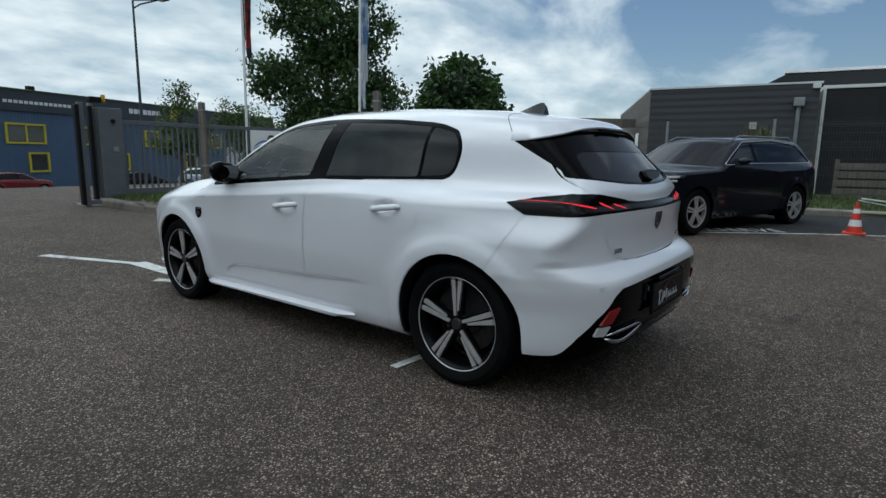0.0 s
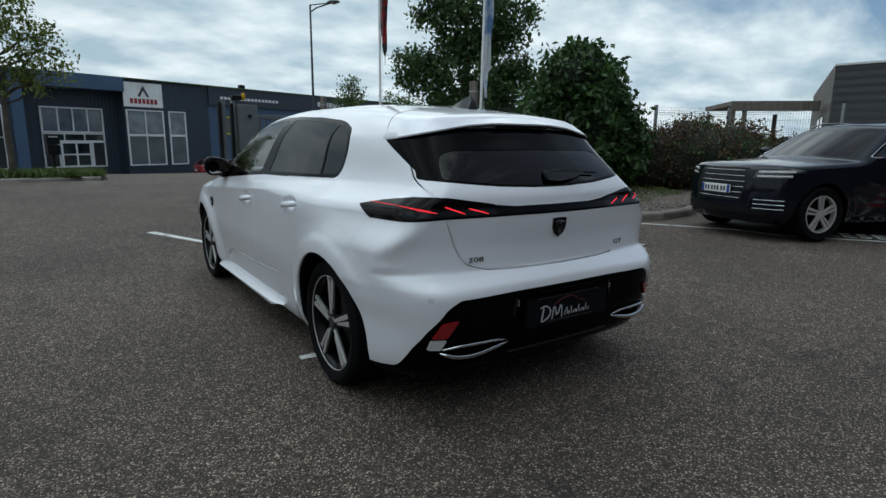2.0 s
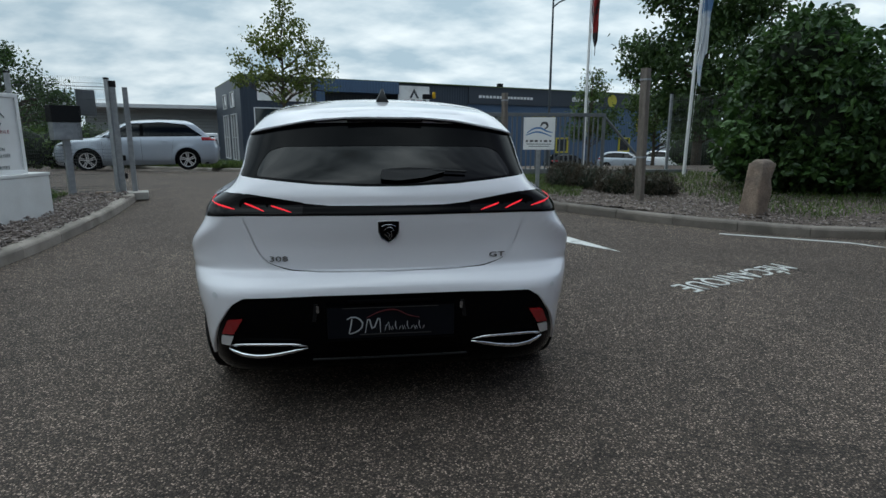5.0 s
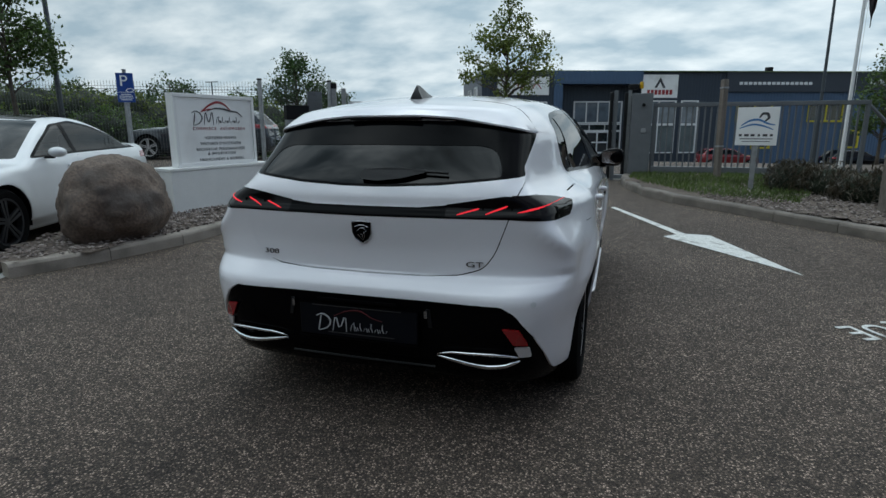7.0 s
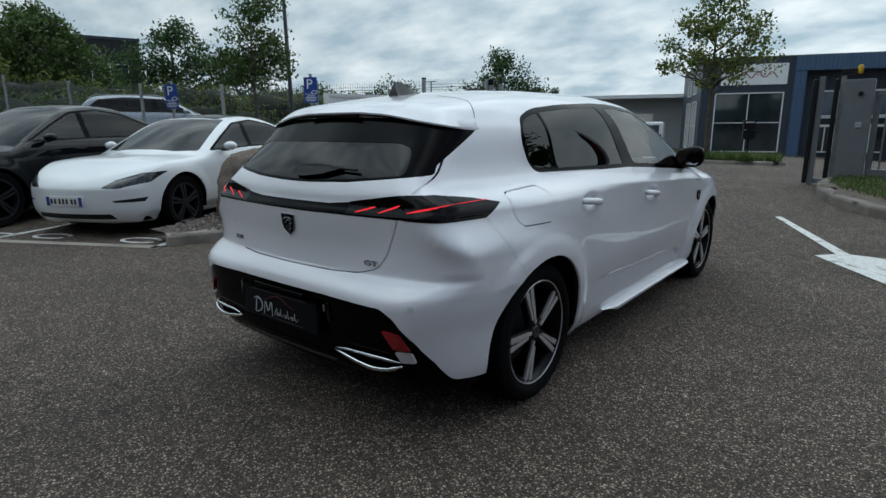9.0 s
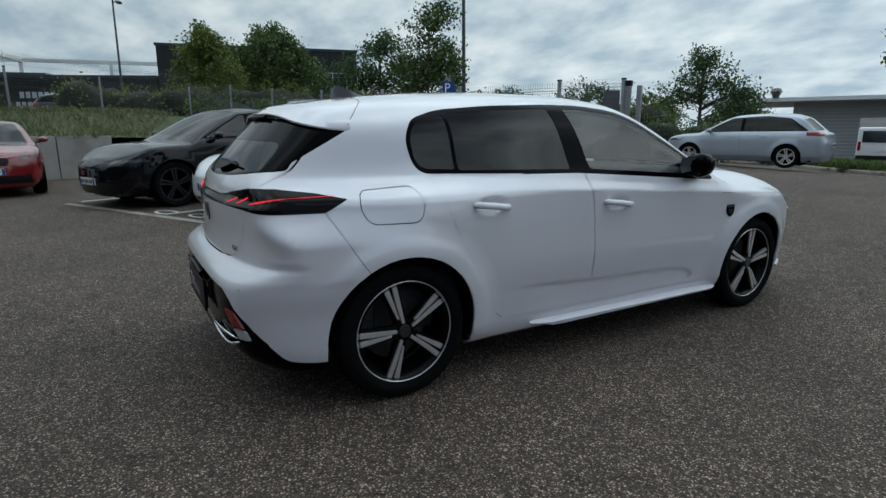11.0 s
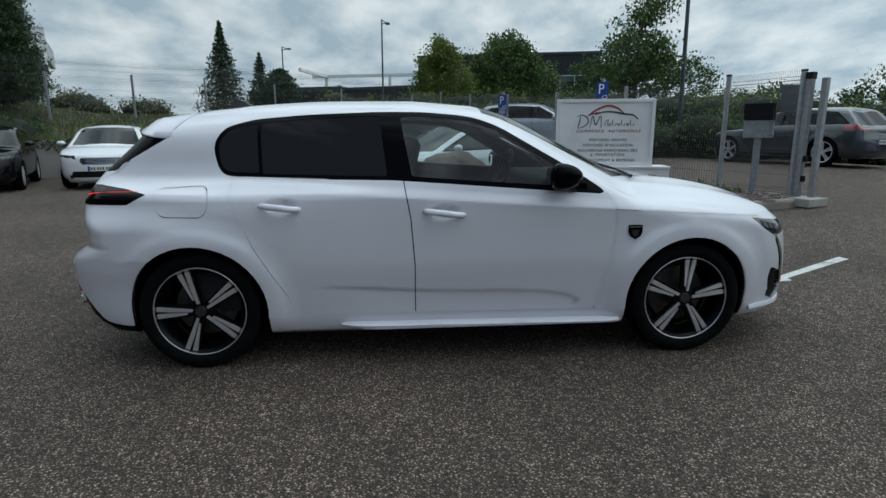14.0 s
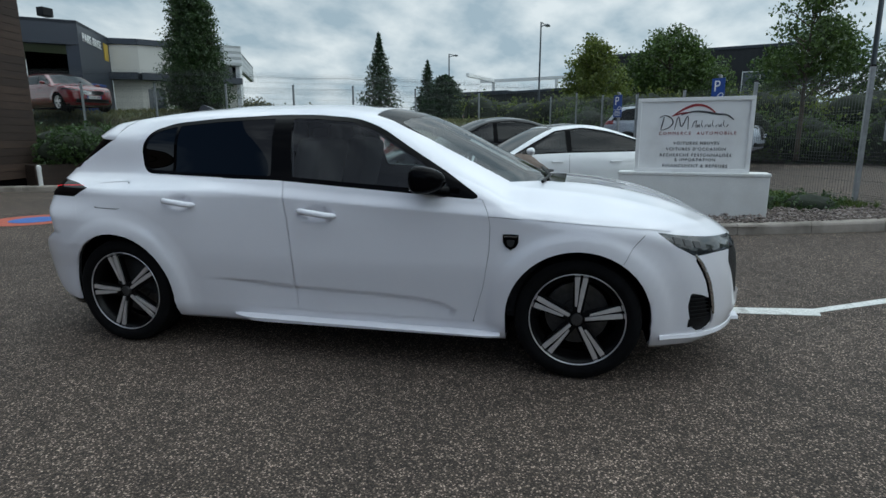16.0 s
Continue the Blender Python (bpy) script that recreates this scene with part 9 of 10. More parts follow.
# grassy island with a young tree
ISL = [(-0.75, 16.2), (-0.9, 17.4), (-5.5, 19.6), (-9.5, 21.4), (-10.2, 20.6), (-5.6, 17.0), (-2.0, 15.6)]
kerb_row([(-9.6, 20.0), (-5.6, 16.95), (-2.0, 15.55), (-0.85, 15.95), (-0.70, 16.8)], "pale kerb round the grassy island", height=0.12, stone=1.0, inward=1)
bed_sheet("grass_island", ISL, "grassy traffic island", M_GRASS, 0.10, 0.05, 0.4, "grass")
grass_tufts("grass", ISL, 9000, 0.34, M_GRASSBLADE, 31, "long green grass on the island", 0.1)
tree(-3.06, 16.85, gz(-3.06, 16.85) + 0.1, 5.6, 1.8, [(0, 0, 3.5, 1.05, 1.05, 1.1), (-1.15, 0.2, 3.35, 0.75, 0.75, 0.65), (1.15, -0.1, 3.25, 0.75, 0.75, 0.75), (0.1, 0, 4.6, 0.75, 0.75, 0.75), (0.95, 0.3, 4.15, 0.5, 0.5, 0.5), (-0.75, -0.3, 4.35, 0.5, 0.5, 0.5), (0.05, 0, 5.35, 0.35, 0.35, 0.45)], 0.125, M_LEAFYEL, "young maple with a light green crown on the island", 300, 16, 0.125, 41, 0.085)
mb = thing("letter_boxes", pose(-2.05, 18.0, gz(-2, 18), 0, 0, 20), "dark letter boxes on a slim post", "letter box")
part("post", box_bm(0.07, 0.07, 1.2, (0, 0, 0.6)), M_BLACKPLASTIC, mb)
part("box", box_bm(0.36, 0.25, 0.30, (0, -0.02, 1.30), 0.01), M_BLACKPLASTIC, mb)
part("box", box_bm(0.36, 0.25, 0.30, (0, -0.02, 0.97), 0.01), M_BLACKPLASTIC, mb)
part("slot", box_bm(0.26, 0.01, 0.04, (0, -0.148, 1.38)), M_FRAME, mb)


def street_lamp(x, y, z, h, turn, label, arm=1.1, lean=0.0, r=0.07):
    s = thing("street_lamp", pose(x, y, z, 0, lean, turn), label, "street lamp", "street lamps")
    part("pole", tube_bm([(0, 0, -0.3), (0, 0, h * 0.4), (0, 0, h)], r, 10, [1.0, 0.8, 0.55]), M_POLE, s, smooth=True)
    part("arm", tube_bm([(0, 0, h - 0.35), (arm * 0.3, 0, h - 0.18), (arm, 0, h - 0.02)], r * 0.45, 8), M_POLE, s, smooth=True)
    part("arm", tube_bm([(0, 0, h - 0.02), (arm, 0, h)], r * 0.35, 8), M_POLE, s, smooth=True)
    hd = bmesh.new()
    bmesh.ops.create_uvsphere(hd, u_segments=14, v_segments=8, radius=1)
    for v in hd.verts:
        v.co = Vector((arm + 0.22 + v.co.x * 0.36, v.co.y * 0.19, h + (v.co.z * (0.13 if v.co.z > 0 else 0.05))))
    part("lantern", hd, M_POLE, s, smooth="all")
    df = part("diffuser", lathe_bm([(0.0, h - 0.075), (0.13, h - 0.06), (0.15, h - 0.03)], 14, "z"), M_FRAME, s)
    df.matrix_basis = pose(arm + 0.22, 0, 0)
    return s


M_POLE = mat("lamp_pole_grey", (0.06, 0.07, 0.08), 0.45, 0.3)
street_lamp(9.05, 24.0, gz(9.0, 24.0), 8.1, -55, "slim dark street lamp with a bowed lantern", 1.1, 0.0, 0.08)
street_lamp(-39.0, -1.2, 0.5, 8.7, 165, "grey street lamp on the far road", 1.3, 1.0, 0.09)
street_lamp(-55.0, -11.3, 0.5, 9.0, 165, "grey street lamp farther along the road", 1.4, 0, 0.10)
lp = thing("lighting_column", pose(-16.4, 10.1, 0.4, 0, -1.2, 0), "tall slim dark lighting column behind the fence", "lamp post")
part("pole", tube_bm([(0, 0, 0), (0, 0, 12.0)], 0.085, 10, [1.0, 0.6]), M_POLE, lp, smooth=True)
part("bracket", tube_bm([(0, 0, 4.05), (0.25, -0.1, 4.1)], 0.02, 6), M_POLE, lp)
for x, y, h in ((-36.9, 42.7, 6.5), (-27, 40, 6.6)):
    fl = thing("street_lamp", pose(x, y, -0.8), "far double street lamp", "street lamp", "far street lamps")
    part("pole", tube_bm([(0, 0, 0), (0, 0, h)], 0.06, 6), M_POLE, fl)
    part("arm", box_bm(1.4, 0.1, 0.07, (0, 0, h)), M_POLE, fl)

cbk = thing("concrete_block", pose(-15.35, 18.9, 0.1, 0, 0, 75), "weathered grey concrete blocks at the foot of the green bank", "block")
for x, z, w in ((0.0, 0.28, 0.62), (0.66, 0.28, 0.62), (0.30, 0.84, 0.62), (1.3, 0.28, 0.55)):
    part("block", box_bm(w, 0.55, 0.54, (x, 0, z), 0.02), M_CONCRETE, cbk)


# ---- bank, retaining wall and street level on the west side ----
def wall_x(y):
    return -13.70 - 0.115 * (y + 6.5)


def bank_z(x, y):
    wall = wall_x(y) - 0.12
    z = 1.02 + 0.75 * smooth_step(-(x - wall), 0.2, 4.2)
    z = z + 0.50 * smooth_step(-y, 10.5, 14.5) * smooth_step(-(x - wall), 1.2, 3.0)
    z = np.where(-x > 40, z - 0.4, z)
    north = smooth_step(y, -1.5, 2.5)
    return z * (1 - north) + north * (1.35 * smooth_step(-x, 15.0, 21.0) + 0.25)


xs = np.r_[-320, -160, -90, -60, np.linspace(-45, -16.0, 38), np.linspace(-15.6, -11.6, 26)]
ys = np.r_[-300, -120, -60, np.linspace(-34, 26, 61)]
height_sheet("grass_bank", xs, ys, bank_z, M_GRASS, "grass bank rising behind the concrete wall", "grass bank",
             keep=lambda x, y: (y < 0.2 and x < wall_x(y) + 0.02) or (y >= 0.2 and x < -16.5 - 0.1 * max(0, y - 4) and y < 26))
rw = tagged(new("retaining_wall"), "pale concrete retaining wall panels with joints", "wall", kind="structure")
for k in range(16):
    y = -2.3 - 1.2 * k
    pb = box_bm(0.20, 1.188, 1.20, (0, 0, 0), 0.008)
    bmesh.ops.transform(pb, matrix=pose(wall_x(y - 0.6), y - 0.6, 0.46, 0, 0, 6.56), verts=pb.verts)
    part("wall_panel", pb, M_CONCRETE, rw)
grass_tufts("grass", [(-12.05, -21), (-17.5, -21), (-20, 0), (-14.3, -1.5)], 16000, 0.22, M_DRYGRASS, 51, "rough grass and trailing weeds on the bank", keep=lambda x, y: True, zfn=lambda x, y: float(bank_z(np.array([x]), np.array([y]))[0]))
rg = np.random.default_rng(77)
_y = np.concatenate([rg.uniform(-20, -2.4, 900), rg.normal(-10.3, 0.9, 700), rg.normal(-15, 1.0, 500)])
pts = np.stack([wall_x(_y) + rg.uniform(0.06, 0.14, 2100), _y, 1.10 - np.abs(rg.normal(size=2100)) * np.where(_y < -8.5, 0.17, 0.05)], 1)
tagged(link_mesh("trailing_ivy", leaf_mesh("trailing_ivy", pts, 0.09, M_LEAF, seed=9)), "green plants trailing over the concrete wall", "ivy", kind="stuff")


def long_hedge(name, line, z0, h, w, leaf, material, label, n, seed):
    """A long overgrown bank of bushes along a line."""
    rg_ = np.random.default_rng(seed)
    p = spline(line, 1.1)
    blobs = []
    for q, zz in zip(p, np.interp(np.linspace(0, 1, len(p)), np.linspace(0, 1, len(z0)), z0)):
        for k in range(2):
            hh = h * rg_.uniform(0.7, 1.15)
            blobs.append((q[0] + rg_.normal() * w * 0.35, q[1] + rg_.normal() * w * 0.35, zz + hh * 0.45, w * rg_.uniform(0.6, 0.95), w * rg_.uniform(0.6, 0.95), hh * 0.58))
    return shrub_cloud(name, blobs, leaf, material, label, "hedge", n, 12, 0.18, seed, kind="stuff", shell=0.75)


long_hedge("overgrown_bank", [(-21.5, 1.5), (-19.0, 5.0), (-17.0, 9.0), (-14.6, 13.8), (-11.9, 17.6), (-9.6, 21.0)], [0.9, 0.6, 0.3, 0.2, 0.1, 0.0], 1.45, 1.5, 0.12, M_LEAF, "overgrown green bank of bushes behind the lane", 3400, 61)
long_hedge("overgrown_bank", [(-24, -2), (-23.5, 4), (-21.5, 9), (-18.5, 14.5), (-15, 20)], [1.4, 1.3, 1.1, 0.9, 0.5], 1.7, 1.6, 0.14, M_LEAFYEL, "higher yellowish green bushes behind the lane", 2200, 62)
# far trees
tree(-15.6, 8.0, 0.6, 5.2, 1.3, [(0, 0, 3.4, 0.95, 0.95, 1.3), (0.2, 0.3, 4.6, 0.65, 0.65, 0.75), (-0.5, -0.4, 2.7, 0.7, 0.7, 0.7), (0.5, 0.5, 3.0, 0.65, 0.65, 0.8)], 0.13, M_LEAF, "slender young lime tree behind the fence", 380, 14, 0.14, 71, 0.07)
tree(-28.4, 2.3, 1.4, 5.0, 0.6, [(0, 0, 2.6, 1.3, 1.3, 1.9), (0.1, 0, 4.0, 0.8, 0.8, 1.0), (0.6, 0.8, 2.0, 0.9, 0.9, 1.2), (-0.5, -0.8, 2.0, 0.9, 0.9, 1.2)], 0.17, M_LEAFYEL, "yellowish green tree on the far street", 700, 14, 0.16, 72, 0.12, shell=0.7)
tree(-33.0, 6.8, 1.4, 6.0, 1.0, [(0, 0, 3.6, 2.2, 2.2, 2.0), (-0.5, -1.7, 2.9, 1.5, 1.5, 1.5), (0.5, 1.9, 2.9, 1.5, 1.5, 1.5), (0, 0.2, 5.0, 1.2, 1.2, 0.9)], 0.20, M_LEAF, "broad round green tree on the far street", 1000, 14, 0.20, 73, 0.16, shell=0.7)
tree(-38.5, 16.5, 1.2, 7.6, 1.5, [(0, 0, 4.8, 2.4, 2.4, 2.0), (-1.6, -1.6, 3.8, 1.8, 1.8, 1.6), (1.6, 2.2, 4.0, 1.9, 1.9, 1.7), (2.4, 4.4, 3.6, 1.6, 1.6, 1.5), (0.4, 0.6, 6.2, 1.2, 1.2, 1.0)], 0.24, M_LEAFDARK, "dark green tree with loose branches far behind the fence", 620, 14, 0.26, 74, 0.18)
tree(-20.0, 30.2, 0.0, 6.6, 1.4, [(0, 0, 4.3, 1.5, 1.5, 1.5), (1.6, 0.8, 3.4, 1.1, 1.1, 1.1), (-1.3, -0.9, 3.3, 1.1, 1.1, 1.2), (0, 0, 5.6, 0.8, 0.8, 0.8), (2.6, 1.2, 2.8, 0.9, 0.9, 0.9)], 0.20, M_LEAFDARK, "loose airy tree far behind the lane", 420, 13, 0.24, 75, 0.12)
for k, (x, y, s, mt) in enumerate(((-36, 27, 1.0, M_LEAFDARK), (-33, 33, 1.15, M_LEAFDARK), (-29, 36, 0.9, M_LEAF), (-41, 24, 0.9, M_LEAFDARK), (-45, 30, 1.1, M_LEAF), (-25, 42, 0.8, M_LEAFDARK))):
    tree(x, y, 0.3, 4.6 * s, 0.5, [(0, 0, 2.6 * s, 1.9 * s, 1.9 * s, 1.6 * s), (1.5 * s, 0.8 * s, 2.2 * s, 1.3 * s, 1.3 * s, 1.2 * s), (-1.4 * s, -0.9 * s, 2.1 * s, 1.3 * s, 1.3 * s, 1.2 * s)], 0.26, mt, "distant rounded green tree", 300, 12, 0.24, 80 + k, 0.12, shell=0.65)
tree(10.5, 12.9, 0.1, 8.8, 0.8, [(0, 0, 3.2, 1.6, 1.6, 2.0), (0.1, 0, 5.4, 1.35, 1.35, 1.8), (0.2, 0.1, 7.4, 0.8, 0.8, 1.3), (-1.5, 1.0, 3.6, 0.75, 0.75, 0.8), (1.5, -1.1, 2.6, 1.0, 1.0, 1.3), (1.4, -1.1, 5.1, 0.8, 0.8, 0.9), (-1.0, 0.8, 5.9, 0.7, 0.7, 0.8), (1.0, -0.8, 6.9, 0.6, 0.6, 0.7)], 0.17, M_LEAFDARK, "tall dark green hornbeam behind the fence", 1450, 17, 0.17, 91, 0.14, shell=0.6)
tree(12.95, 28.2, -0.8, 6.4, 1.0, [(0, 0, 3.6, 1.0, 1.0, 1.6), (0.3, 0.2, 5.0, 0.6, 0.6, 0.9), (-0.6, 0.3, 2.6, 0.8, 0.8, 0.9), (0.8, -0.5, 2.8, 0.8, 0.8, 1.0)], 0.17, M_LEAF, "small airy tree beyond the gate", 300, 12, 0.18, 92, 0.08)
tree(16.2, 26.6, -0.7, 5.6, 0.8, [(0, 0, 3.0, 1.3, 1.3, 1.6), (1.3, -0.9, 2.6, 1.2, 1.2, 1.4), (-0.6, 0.5, 4.0, 0.8, 0.8, 1.0)], 0.17, M_LEAF, "bushy green tree beyond the gate", 420, 13, 0.2, 93, 0.10)
shrub_cloud("hedge", [(17.5 + 2.2 * k, 24.5 - 1.9 * k, 0.4, 1.6, 1.5, 1.2 + 0.25 * (k % 2)) for k in range(5)], 0.16, M_LEAFDARK, "green bushes beyond the gate", "hedge", 500, 12, 0.18, 94)


def conifer(x, y, z0, h, r, label, seed, tiers=26, material=None, spire=False):
    """A conifer: straight trunk, whorls of drooping boughs set with needles."""
    rg_ = np.random.default_rng(seed)
    ob = thing("conifer", pose(x, y, z0), label, "conifer")
    part("trunk", tube_bm([(0, 0, -0.2), (0, 0, h)], r * 0.10, 8, [1.0, 0.05]), M_BARK, ob)
    pts, boughs = [], []
    for k in range(tiers):
        t = (k + 0.5) / tiers
        zz = h * (0.06 + 0.92 * t)
        rad = r * ((1 - t) ** (1.0 if not spire else 0.55)) * rg_.uniform(0.85, 1.1)
        nb = 9 if not spire else 12
        for j in range(nb):
            a = 2 * math.pi * (j + rg_.uniform(-0.3, 0.3)) / nb + k
            rr = rad * rg_.uniform(0.75, 1.1)
            tip = Vector((math.cos(a) * rr, math.sin(a) * rr, zz - (0.25 * rr if not spire else -0.3 * rr)))
            boughs.append(tube_bm([(0, 0, zz), tip * 0.55 + Vector((0, 0, zz * 0.45)), tip], 0.02, 4, [1, 0.7, 0.2], cap=False))
            n = int((18 + 40 * rr / r) * (1.9 if spire else 1.0))
            s = rg_.uniform(0.15, 1.05, n)
            q = np.array([0, 0, zz]) * (1 - s[:, None]) + np.array(tip) * s[:, None]
            pts.append(q + rg_.normal(size=(n, 3)) * [0.02 + 0.07 * rr, 0.02 + 0.07 * rr, 0.05])
    tagged(part("boughs", merge_bm(*boughs), M_BARK, ob), kind="stuff")
    link_mesh("needles", leaf_mesh("needles", np.concatenate(pts), 0.15 * max(0.8, r / 1.6), material or M_NEEDLE, seed=seed, aspect=0.35, droop=0.1 if not spire else -0.5), ob)
    return ob


conifer(-25.0, -8.55, 1.5, 5.0, 1.65, "blue-green spruce with a bare tip behind the fence", 101)
conifer(-54.3, -13.4, 0.8, 8.2, 3.0, "dark conifer on the far street", 102)
conifer(-52.5, -11.2, 0.8, 6.4, 3.0, "dark broad conifer on the far street", 103, spire=True)
conifer(-16.2, -13.0, 1.8, 6.6, 1.30, "tall dark column cypress behind the fence", 104, tiers=64, material=M_CYPRESS, spire=True)
for k, (x, y, s) in enumerate(((-40, -22, 0.9), (-38, -25, 0.7), (-45, -26, 0.8), (-48, -21, 0.6), (-22.5, -14.2, 0.9), (-21.0, -16.4, 1.0), (-24, -12, 0.7))):
    shrub_cloud("bush", [(x, y, 1.9 + 0.5 * s, 1.3 * s, 1.5 * s, 0.8 * s), (x + 0.6, y + 1.1 * s, 1.8 + 0.4 * s, 1.0 * s, 1.0 * s, 0.7 * s)], 0.14, M_LEAFDARK if k % 2 else M_DRYGRASS, "green bush behind the bank fence", "shrub", 160, 12, 0.14, 110 + k)


def plain_hall(name, m, size, material, label, parts_=()):
    b = thing(name, m, label, "building")
    part("wall", box_bm(size[0], size[1], size[2], (size[0] / 2, size[1] / 2, size[2] / 2), 0.02), material, b)
    part("roof_edge", box_bm(size[0] + 0.2, size[1] + 0.2, 0.22, (size[0] / 2, size[1] / 2, size[2] + 0.1), 0.01), M_FASCIA, b)
    return b


# dark hall on the far street, with lower wing and steel frame
b = plain_hall("dark_hall", Matrix.Translation((-50.7, 1.9, 1.0)) @ Matrix.Rotation(math.atan2(13.5, 3.5), 4, "Z"), (16.5, 14, 7.0), M_BLACKCLAD, "black clad hall with a window band behind the trees")
glazing(b, 13.0, 3.2, 2.6, 2.0, 2, 1, -0.02)
b = plain_hall("low_hall", Matrix.Translation((-60.0, -16.0, 0.8)) @ Matrix.Rotation(math.atan2(17.5, 9.0), 4, "Z"), (20, 6, 4.6), M_BLACKCLAD, "low black clad showroom with pale lettering")
for k in range(6):
    part("sign_bar", box_bm(0.34, 0.03, 0.5, (9.0 + 0.5 * k, -0.03, 3.2)), M_FRAME, b)
for k in range(9):
    part("sign_bar", box_bm(0.32, 0.03, 0.5, (8.6 + 0.48 * k, -0.03, 2.4)), M_FRAME, b)
b = plain_hall("office_block", Matrix.Translation((-77.5, -16.0, 0.5)) @ Matrix.Rotation(math.atan2(9, 3), 4, "Z"), (9, 8, 6.6), mat("brown_brick", (0.16, 0.11, 0.085), 0.85, vary=0.2, scale=1.5), "brown brick office block with signs")
part("sign_panel", box_bm(1.6, 0.06, 1.0, (3.4, -0.05, 5.0)), M_SIGNBLUE, b)
part("sign_panel", box_bm(2.4, 0.06, 0.8, (3.6, -0.05, 3.6)), M_SIGNWHITE, b)
fr = thing("steel_frame", Matrix.Translation((-77.4, -9.7, 0.5)) @ Matrix.Rotation(math.atan2(16, 4), 4, "Z"), "white steel roof frame over the car yard", "frame")
for x in (0, 9, 18):
    part("column", box_bm(0.35, 0.35, 8.2, (x, 0, 4.1)), M_WHITE, fr)
part("beam", box_bm(22, 0.35, 0.4, (9, 0, 8.3)), M_WHITE, fr)
part("beam", box_bm(0.35, 9, 0.4, (0, -4.5, 8.3)), M_WHITE, fr)

# windscreen workshop beyond the bank
w = thing("workshop", pose(0, 0, 0), "workshop with dark portal, cream panels and flat roof", "building")
WS_A, WS_B, WS_C, WS_K, WS_P, WS_E = (-15.4, -22.0), (-17.47, -19.47), (-21.33, -21.5), (-21.94, -20.35), (-25.77, -17.13), (-33.91, -21.08)


def wall_strip(p, q, z0, z1, material, name="wall", proud=0.0, thick=0.25, label=""):
    """An upright strip between two plan points; its face stands proud towards the yard."""
    p, q = Vector((*p, 0)), Vector((*q, 0))
    d = (q - p)
    n = Vector((d.y, -d.x, 0)).normalized()
    if n.dot(Vector((3, 1, 0)) - p) < 0:
        n = -n
    out = [p + n * proud, q + n * proud, q - n * thick, p - n * thick]
    return part(name, prism_bm([(v.x, v.y) for v in out], z1 - z0, "xy", z0), material, w, label)


for a, b in ((WS_C, WS_K), (WS_K, WS_P)):
    wall_strip(a, b, 4.45, 5.85, M_PANEL, label="cream panel wall")
    wall_strip(a, b, 1.6, 4.2, M_PANEL, "lower_wall", -0.05)
    wall_strip(a, b, 5.85, 6.13, M_FASCIA, "roof_edge", 0.08)
    wall_strip(a, b, 4.12, 4.45, M_FASCIA, "canopy", 0.55)
wall_strip(WS_B, WS_C, 1.6, 6.14, M_FASCIA, "portal", 0.0, 0.5, "dark portal")
wall_strip(WS_A, WS_B, 5.15, 6.14, M_FASCIA, "portal", 0.0, 0.5, "dark portal head")
wall_strip((-18.6, -23.6), WS_C, 1.6, 5.2, M_DARK, "portal_back")
part("roof", prism_bm([WS_A, WS_B, WS_C, WS_K, WS_P, WS_E, (-32, -32), (-20, -32)], 0.1, "xy", 6.0), M_FASCIA, w)
wall_strip(WS_P, WS_E, 5.1, 6.12, M_SILVERCLAD, "upper_office", 0.0)
_m = [WS_K[i] + 0.80 * (WS_P[i] - WS_K[i]) for i in (0, 1)]
wall_strip(_m, WS_P, 5.1, 6.13, M_SILVERCLAD, "upper_office", 0.6)
wall_strip(_m, WS_P, 4.5, 5.05, M_PANE, "office_window", 0.05)
wall_strip(WS_P, [WS_P[i] + 0.6 * (WS_E[i] - WS_P[i]) for i in (0, 1)], 1.6, 3.4, M_GREYCLAD, "stair_wall", -0.1)
part("column", box_bm(0.25, 0.25, 3.6, (WS_P[0] + 0.3, WS_P[1] + 0.2, 3.4)), M_FRAME, w)
_a = [WS_K[i] + 0.06 * (WS_P[i] - WS_K[i]) for i in (0, 1)]
_b = [WS_K[i] + 0.22 * (WS_P[i] - WS_K[i]) for i in (0, 1)]
wall_strip(_a, _b, 1.6, 3.7, M_PANE, "doorway", 0.0)
_d = (Vector(WS_C) - Vector(WS_B)).normalized()
_nn = Vector((_d.y, -_d.x))
if _nn.dot(Vector((3, 1)) - Vector(WS_B)) < 0:
    _nn = -_nn
_c = Vector(WS_B) + _d * 1.75 + _nn * 0.03
_r = Matrix.Translation((_c.x, _c.y, 5.38)) @ Matrix.Rotation(math.atan2(_d.y, _d.x), 4, "Z") @ Matrix.Rotation(math.pi / 2, 4, "X")
lettering("PARE-BRISE", _r, 0.52, M_INKWHITE, "fascia_lettering", "", 0.01, parent=w)
_c = Vector(WS_B) + _d * 3.75 + _nn * 0.03
part("emblem", prism_bm([(_c.x - _d.x * 0.3, _c.y - _d.y * 0.3), (_c.x + _d.x * 0.3, _c.y + _d.y * 0.3), (_c.x + _d.x * 0.3 - _nn.x * 0.05, _c.y + _d.y * 0.3 - _nn.y * 0.05), (_c.x - _d.x * 0.3 - _nn.x * 0.05, _c.y - _d.y * 0.3 - _nn.y * 0.05)], 0.8, "xy", 4.95), mat("emblem_gold", (0.45, 0.30, 0.03), 0.5), w)
part("flood_lamp", box_bm(0.5, 0.35, 0.36, (-16.9, -20.4, 6.4), 0.04), M_BLACKPLASTIC, w)
